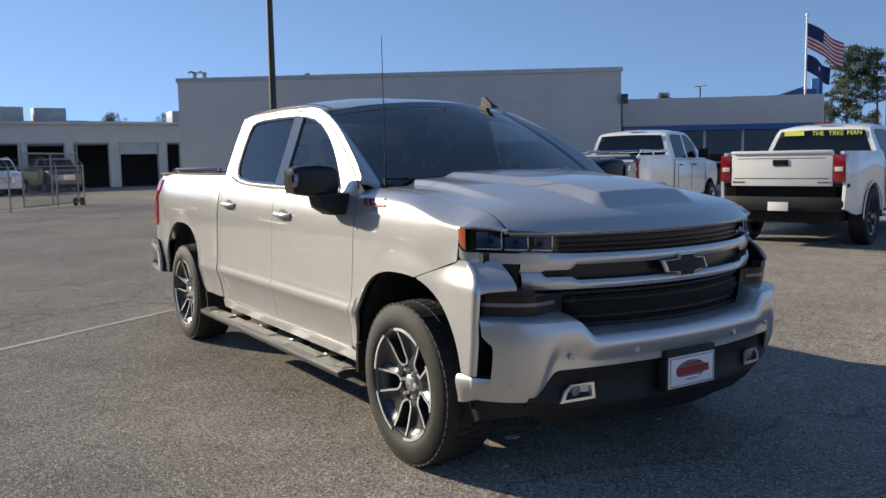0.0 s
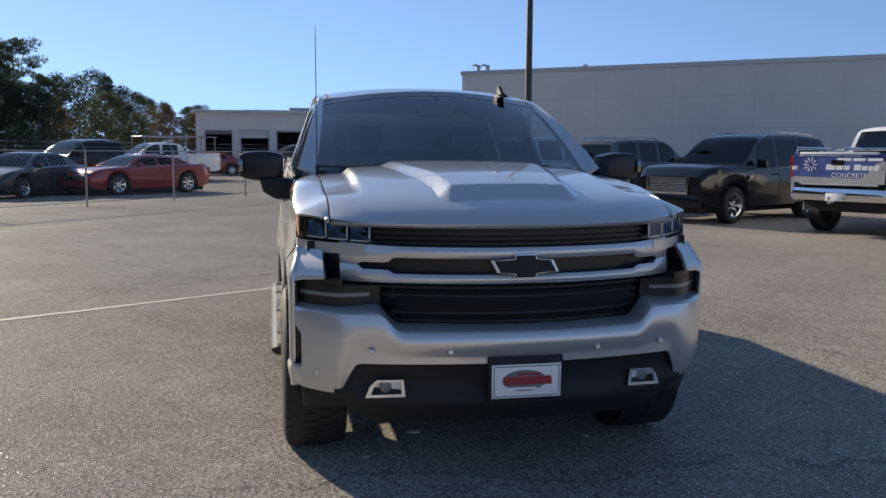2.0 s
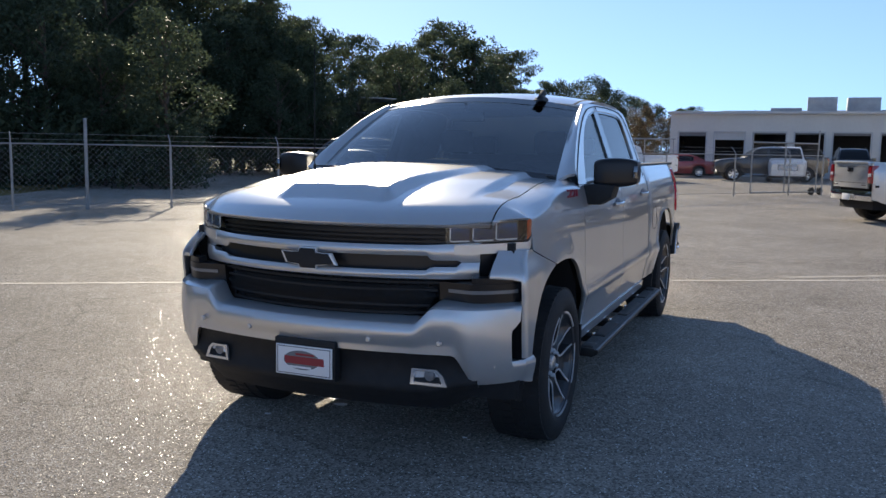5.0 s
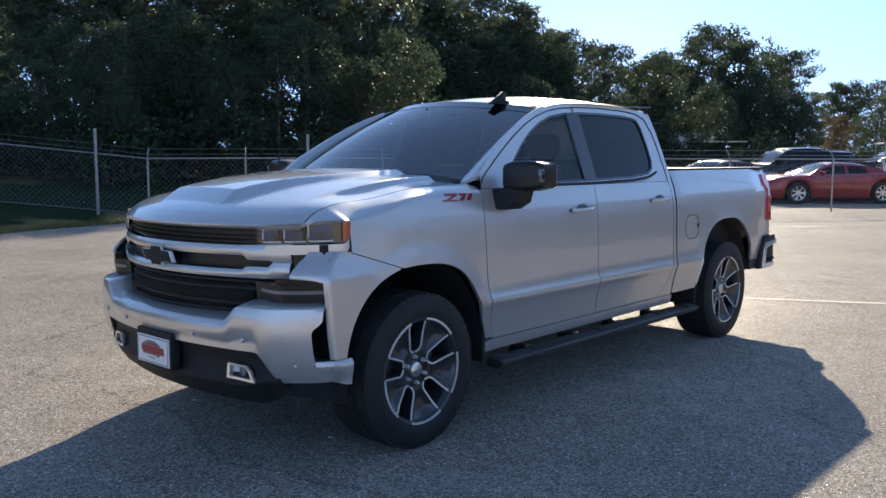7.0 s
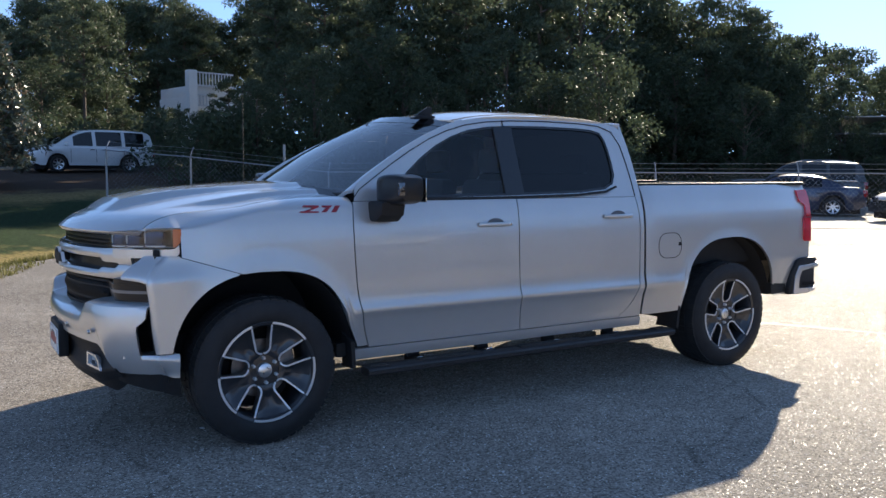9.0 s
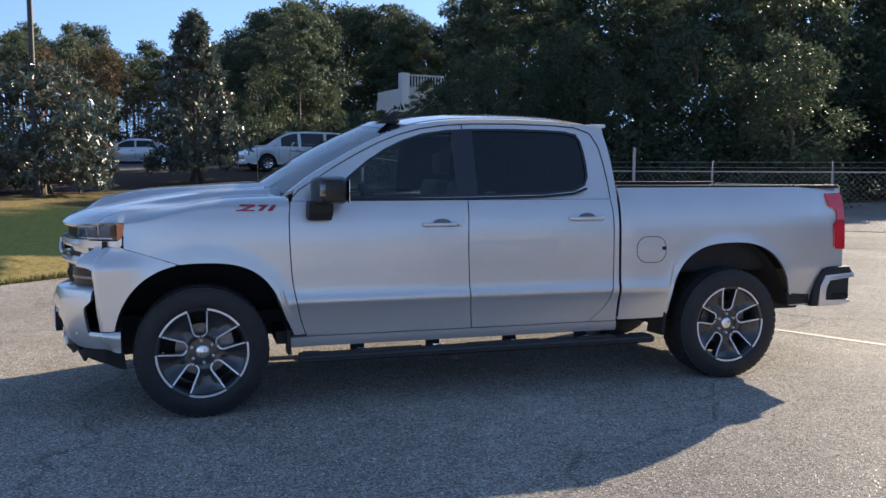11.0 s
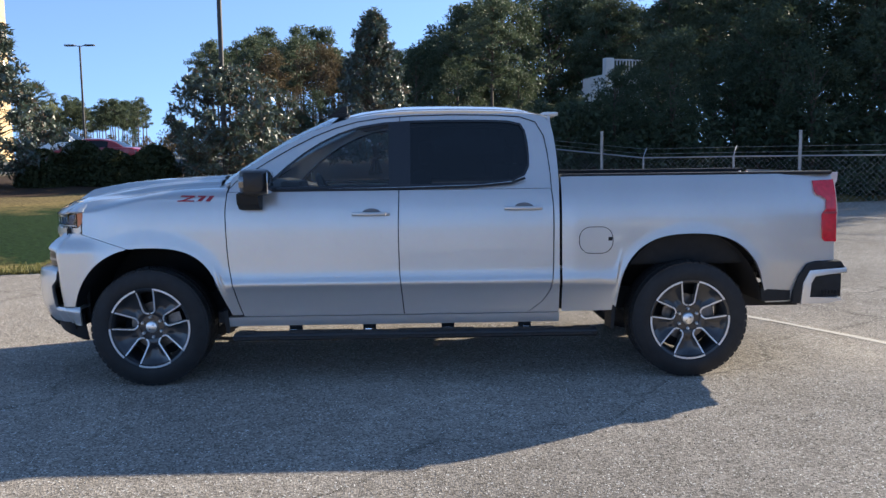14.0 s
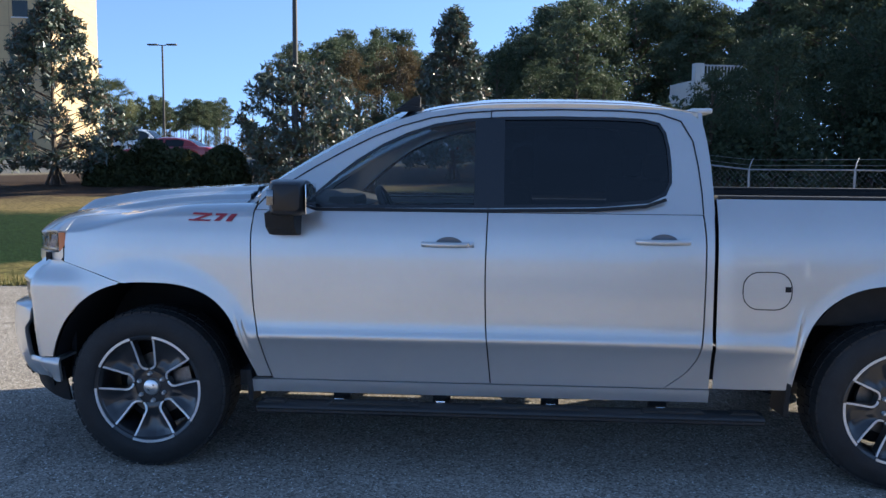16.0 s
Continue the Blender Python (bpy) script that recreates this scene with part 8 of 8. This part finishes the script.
def lettering(text, size, m, matter, parent, name):
    cu = bpy.data.curves.new(name, "FONT")
    cu.body, cu.size, cu.align_x, cu.extrude = text, size, "CENTER", 0.001
    ob = bpy.data.objects.new(name, cu)
    me = bpy.data.meshes.new_from_object(ob)
    bpy.data.objects.remove(ob)
    me.materials.append(matter)
    o = new(name, me)
    o.parent = parent
    o.matrix_basis = m
    return o
lettering("CONCRETE", 0.125, Matrix(((0, 0, -1, xr - 0.011), (-1, 0, 0, -0.22), (0, 1, 0, 0.945 + UP), (0, 0, 0, 1))), M_WHITE, wrap, "wrap_lettering")
# bed rack of the same pickup
bm = bmesh.new()
for s in (1, -1):
    tube(bm, [(-3.2, s * 0.88, 1.47 + UP), (-5.0, s * 0.88, 1.47 + UP)], 0.025, 8)
    for x in (-3.25, -4.1, -4.95):
        tube(bm, [(x, s * 0.88, 1.36 + UP), (x, s * 0.88, 1.47 + UP)], 0.018, 6)
tube(bm, [(-3.2, -0.88, 1.47 + UP), (-3.2, 0.88, 1.47 + UP)], 0.03, 8)
part("bed_rack", bm, M_CHROME, pa)
bm = bmesh.new()
tube(bm, [(xr - 0.10, 0, 0.50 + UP), (xr - 0.24, 0, 0.50 + UP)], 0.03, 8)
bmesh.ops.create_icosphere(bm, subdivisions=2, radius=0.035, matrix=Matrix.Translation((xr - 0.24, 0, 0.57 + UP)))
part("tow_ball", bm, M_CHROME, pa)
# yellow words on the second pickup's rear window, the first word as a bar
M_YEL = mat("yellow_vinyl", (0.70, 0.72, 0.08), 0.5)
tilt_ = Matrix(((0, 0.2, -1, -3.078), (-1, 0, 0, 0.0), (0, 1, 0.2, 1.81), (0, 0, 0, 1)))
for word_, at_ in (("THE", 0.04), ("TREE", -0.26), ("MAN", -0.56)):
    lettering(word_, 0.112, Matrix.Translation((0, at_, 0)) @ tilt_, M_YEL, pb, "window_word")
bm = bmesh.new()
prism(bm, [(0.62, 1.815), (0.28, 1.815), (0.28, 1.895), (0.62, 1.895)], lambda a, b, d: Vector((-3.055 - d + (b - 1.815) * 0.2, a, b)), 0.02, 0.026)
part("window_print", bm, M_YEL, pb, "yellow vinyl bar", smooth=False)
# shipping-style trailer and carport in the yard
tr_ = thing("box_trailer", "grey box trailer parked in the fenced yard", "trailer", at=pose(-44, -20.5, 0, 0, 0, 58))
bm = bmesh.new()
box(bm, (-3.5, -1.2, 0.7), (3.5, 1.2, 3.0), 0.04)
part("box", bm, M_ROOFUNIT, tr_)
bm = bmesh.new()
box(bm, (-3.4, -1.1, 0.5), (3.4, 1.1, 0.7))
part("frame", bm, M_BLACK, tr_)
for x in (-0.5, 0.4):
    for s in (1, -1):
        bm = bmesh.new()
        lathe(bm, [(0.0, 0.1), (0.36, 0.1), (0.36, -0.1), (0.0, -0.1)], 20)
        bmesh.ops.transform(bm, matrix=Matrix.Translation((x, s * 1.05, 0.36)), verts=bm.verts)
        part("wheel", bm, M_RUBBER, tr_)
def carport(x, y, turn, half, deep, h0, h1):
    cp = thing("carport", "flat metal carport on slim posts in the yard", "carport", "carports in the yard", at=pose(x, y, 0, 0, 0, turn))
    bm = bmesh.new()
    prism(bm, [(-half, h0), (half, h1), (half, h1 + 0.06), (-half, h0 + 0.06)], lambda a, b, d: Vector((a, d, b)), -deep, deep)
    part("roof", bm, M_SHEET, cp)
    for px in (-half + 0.3, 0, half - 0.3):
        for py in (-deep + 0.2, deep - 0.2):
            bm = bmesh.new()
            tube(bm, [(px, py, -0.1), (px, py, lerp(h0, h1, (px + half) / (2 * half)))], 0.05, 6)
            part("post", bm, M_POLE, cp)
M_SHEET = mat("weathered_sheet_roof", (0.30, 0.31, 0.32), 0.35, 0.6, var=0.2, scale=2)
carport(-39.6, -22.4, 58, 3.0, 1.7, 3.85, 4.25)
carport(-38.0, -20.4, 62, 2.5, 1.6, 3.30, 3.32)
carport(-38.5, -15.2, 62, 1.5, 1.3, 2.30, 2.32)

# ---- planting ----
rng = np.random.default_rng(11)
pines = [make_pine(rng, h, lab, b, c, 190, spread=w) for h, lab, b, c, w in ((16, "tall loblolly pine with an open crown", 0.45, 50, 0.17), (14, "slim tall pine with a ragged dark crown", 0.60, 30, 0.12), (17, "dense tall pine in the woods", 0.25, 64, 0.22), (15, "slender pine with a bare trunk and a thin tufted crown", 0.60, 20, 0.085))]
broads = [make_broad(rng, h, lab, 66, 190, m) for h, lab, m in ((12, "dense dark green broadleaf tree", M_OAK), (9, "rounded green broadleaf tree", M_OAK), (11, "broadleaf tree with rusty autumn leaves", M_RUST))]
proto_done = set()


def plant(proto, x, y, scale, turn):
    z = surface_z(x, y) - 0.05
    m = Matrix.LocRotScale((x, y, z), Euler((0, 0, turn)), (scale, scale, scale))
    if proto not in proto_done:
        proto_done.add(proto)
        proto.matrix_basis = m
        return proto
    o = copy_thing(proto, Matrix.Identity(4))
    o.matrix_basis = m
    return o


# direction from the lot's middle, distance, which tree, its height factor
belt = []
def row(a0, a1, n, d0, d1, kinds, s0, s1):
    for i in range(n):
        a = radians(lerp(a0, a1, (i + rng.random() * 0.8) / n))
        d = lerp(d0, d1, rng.random())
        k = kinds[int(rng.integers(len(kinds)))]
        plant(k, 1.0 + d * math.cos(a), 3.0 + d * math.sin(a), lerp(s0, s1, rng.random()), rng.random() * 6.28)
# skyline of the woods round the lot: bearing from its middle, height angle
SKYLINE = [(-56, 2.6), (-64, 2.8), (-66, 4.1), (-72.5, 4.3), (-73.6, 3.2), (-75.2, 3.0), (-76.5, 7.0), (-79, 8.8), (-86, 9.0), (-90, 7.4), (-93, 8.6), (-97, 11.2), (-103, 11.6), (-105.5, 10.5), (-107.5, 9.8), (-110, 12.4), (-113, 13.5), (-122, 14.5), (-133, 13.5), (-139, 12.0), (-143, 10.6),
           (-145.5, 8.8), (-148, 8.4), (-150, 6.8), (-153, 7.6), (-157, 9.0), (-160, 7.6), (-161.5, 5.0), (-165, 5.4), (-168, 4.4), (-171, 3.4), (-182, 2.6)]
SKYLINE.reverse()


def wood(a0, a1, n, d0, d1, kinds, q0=0.82, q1=1.0):
    """Trees between two bearings, whose tops reach q of the skyline."""
    for i in range(n):
        deg = lerp(a0, a1, (i + rng.random() * 0.8) / n)
        a, d = radians(deg), lerp(d0, d1, rng.random())
        k = kinds[int(rng.integers(len(kinds)))]
        x, y = 1.0 + d * math.cos(a), 3.0 + d * math.sin(a)
        rise = curve_at(SKYLINE, deg) * lerp(q0, q1, rng.random())
        if d < 64:                      # lower growth before the white house
            if -107.0 < deg < -100.8:
                rise = min(rise, 4.1)
            elif -111.0 < deg <= -107.0:
                rise = min(rise, 6.2)
        top = 1.5 + d * math.tan(radians(rise))
        plant(k, x, y, (top - surface_z(x, y)) / HEIGHT[k], rng.random() * 6.28)


HEIGHT = {pines[0]: 16, pines[1]: 14, pines[2]: 17, pines[3]: 15, broads[0]: 12, broads[1]: 9, broads[2]: 11}
P0, P1, P2, P3, B0, B1, B2 = pines + broads
wood(-97, -133, 16, 38, 46, [P2, B0, B0, P0])
wood(-97, -133, 14, 47, 60, [P0, P2, B0], 0.9, 1.0)
wood(-99.5, -112, 16, 72, 84, [P0, P2, B0, P0], 0.88, 1.0)
wood(-104, -136, 14, 29, 36, [B1, B0], 0.45, 0.75)
wood(-131, -145, 10, 50, 58, [B0, B1, P2, P2], 0.85, 1.0)
wood(-131, -146, 9, 46, 50, [B0, B1], 0.55, 0.8)
wood(-142, -153, 9, 44, 58, [B0, B1, P2], 0.80, 1.0)
wood(-143, -157, 8, 40, 46, [B1, B0], 0.40, 0.62)
wood(-151, -161, 9, 58, 70, [B0, B1, P2], 0.82, 1.0)
wood(-151, -162, 8, 52, 58, [B1, B0], 0.50, 0.75)
wood(-161, -182, 18, 80, 100, [B0, B1, P2], 0.75, 1.0)
wood(-163, -178, 8, 62, 70, [B1, B2], 0.5, 0.8)
wood(-77, -95, 46, 82, 104, [P3, P3, P1, P3], 0.74, 1.0)
wood(-77, -97, 10, 70, 80, [P3, P3, B2], 0.60, 0.92)
wood(-65.5, -73.0, 40, 112, 140, [P3, P3, P1, P3], 0.74, 1.0)
wood(-57, -76, 16, 110, 122, [B1, B2], 0.4, 0.6)
wood(-92, -99, 8, 52, 62, [P0, P2, B0, B0], 0.85, 1.0)
wood(-94, -104, 8, 46, 52, [B1, B0], 0.45, 0.66)
wood(-82, -94, 8, 62, 70, [B1, B2], 0.35, 0.6)
row(112, 122, 7, 70, 90, [pines[0], broads[0], pines[1]], 0.30, 0.42)
plant(P0, -28.3, 47.9, 0.50, 0.7)
plant(P1, -26.9, 49.0, 0.56, 1.9)
plant(B0, -19.5, 62.0, 0.55, 0.3)
plant(B1, -23.5, 62.0, 0.6, 1.3)
plant(P1, -25.6, 50.5, 0.40, 2.1)
row(124, 136, 5, 110, 130, [broads[0], pines[1]], 0.6, 0.8)
row(150, 172, 14, 112, 135, [broads[0], broads[1]], 0.68, 0.86)
for p in pines + broads:
    if p not in proto_done:
        plant(p, -60, -60, 1.0, 0)
mags = [((11.0, -18.6), 5.15, 2.45), ((4.1, -20.0), 3.6, 2.1), ((-0.1, -24.8), 5.8, 1.80)]
for k, ((x, y), h, w) in enumerate(mags):
    t = make_magnolia(rng, h, w, ("glossy magnolia with brown-backed leaves on the bank", "bushy magnolia in front of the lamp post", "tall conical magnolia with dark glossy leaves")[k], k == 1)
    t.matrix_basis = pose(x, y, surface_z(x, y) - 0.05)
for x, y, r, h in ((9.4, -18.7, 0.80, 1.1), (8.6, -19.6, 0.85, 1.35), (7.7, -19.5, 0.95, 1.10), (6.6, -20.0, 0.90, 1.10), (6.9, -21.3, 0.8, 1.2)):
    t = make_hedge(rng, r, h, "dark clipped round shrub on the mulch")
    t.matrix_basis = pose(x, y, surface_z(x, y) - 0.05, 0, 0, 37 * x)
palm = make_palm(rng, 3.7, "green cabbage palm by the far car park")
palm.matrix_basis = pose(18.9, -38.9, surface_z(18.9, -38.9) - 0.05)
# undergrowth behind the fence
def brush(n, a0, a1, d0, d1, hgt, m, nm, lab):
    cs, rs = [], []
    for i in range(n):
        a = radians(lerp(a0, a1, rng.random()))
        d = lerp(d0, d1, rng.random())
        x, y = 1 + d * math.cos(a), 3 + d * math.sin(a)
        z = surface_z(x, y)
        for q in (0.25, 0.65):
            cs.append((x + rng.normal() * 0.5, y + rng.normal() * 0.5, z + hgt * q * (0.6 + 0.8 * rng.random())))
            rs.append((1.1, 1.1, 0.75))
    v, f = cloud(rng, cs, rs, 150, 0.12, 1.8)
    me = bpy.data.meshes.new(nm)
    me.from_pydata(v.tolist(), [], f.tolist())
    me.materials.append(m)
    tagged(new(nm, me), lab, "undergrowth", kind="stuff")
brush(105, -104, -136, 29, 38, 2.6, M_OAK, "undergrowth", "dark tangled undergrowth behind the fence")
brush(26, -95, -104, 42, 47, 2.2, M_OAK, "undergrowth", "dark undergrowth behind the far car park")
brush(60, -134, -160, 44, 56, 2.4, M_OAK, "undergrowth", "dark undergrowth beyond the yard")
brush(60, -74, -97, 60, 72, 2.0, M_RUST, "undergrowth", "rusty undergrowth below the pines")
# grass tufts along the pavement edge
gv = []
for i in range(6000):
    t = rng.random()
    k = 2 + int(rng.integers(13))
    (x0, y0), (x1, y1) = EDGE[k], EDGE[k + 1]
    x, y = lerp(x0, x1, t), lerp(y0, y1, t)
    dx, dy = x1 - x0, y1 - y0
    l = math.hypot(dx, dy)
    o = rng.random() ** 2 * 0.9 - 0.08
    x, y = x + dy / l * -o * -1 * -1 * -1, y - dx / l * o * -1
    z = ground_z(x, y) if off_edge(x, y) > 0 else 0.0
    a = rng.random() * 6.28
    hgt = 0.05 + 0.07 * rng.random()
    c, s = math.cos(a) * 0.012, math.sin(a) * 0.012
    lx, ly = rng.normal() * 0.03, rng.normal() * 0.03
    gv += [(x - c, y - s, z), (x + c, y + s, z), (x + lx, y + ly, z + hgt)]
me = bpy.data.meshes.new("grass_blades")
me.from_pydata(gv, [], [(3 * i, 3 * i + 1, 3 * i + 2) for i in range(len(gv) // 3)])
me.materials.append(leaf_mat("dry_grass_blades", (0.22, 0.19, 0.08), (0.14, 0.15, 0.05)))
tagged(new("grass_blades", me), "dry grass blades along the pavement edge", "grass", kind="stuff")
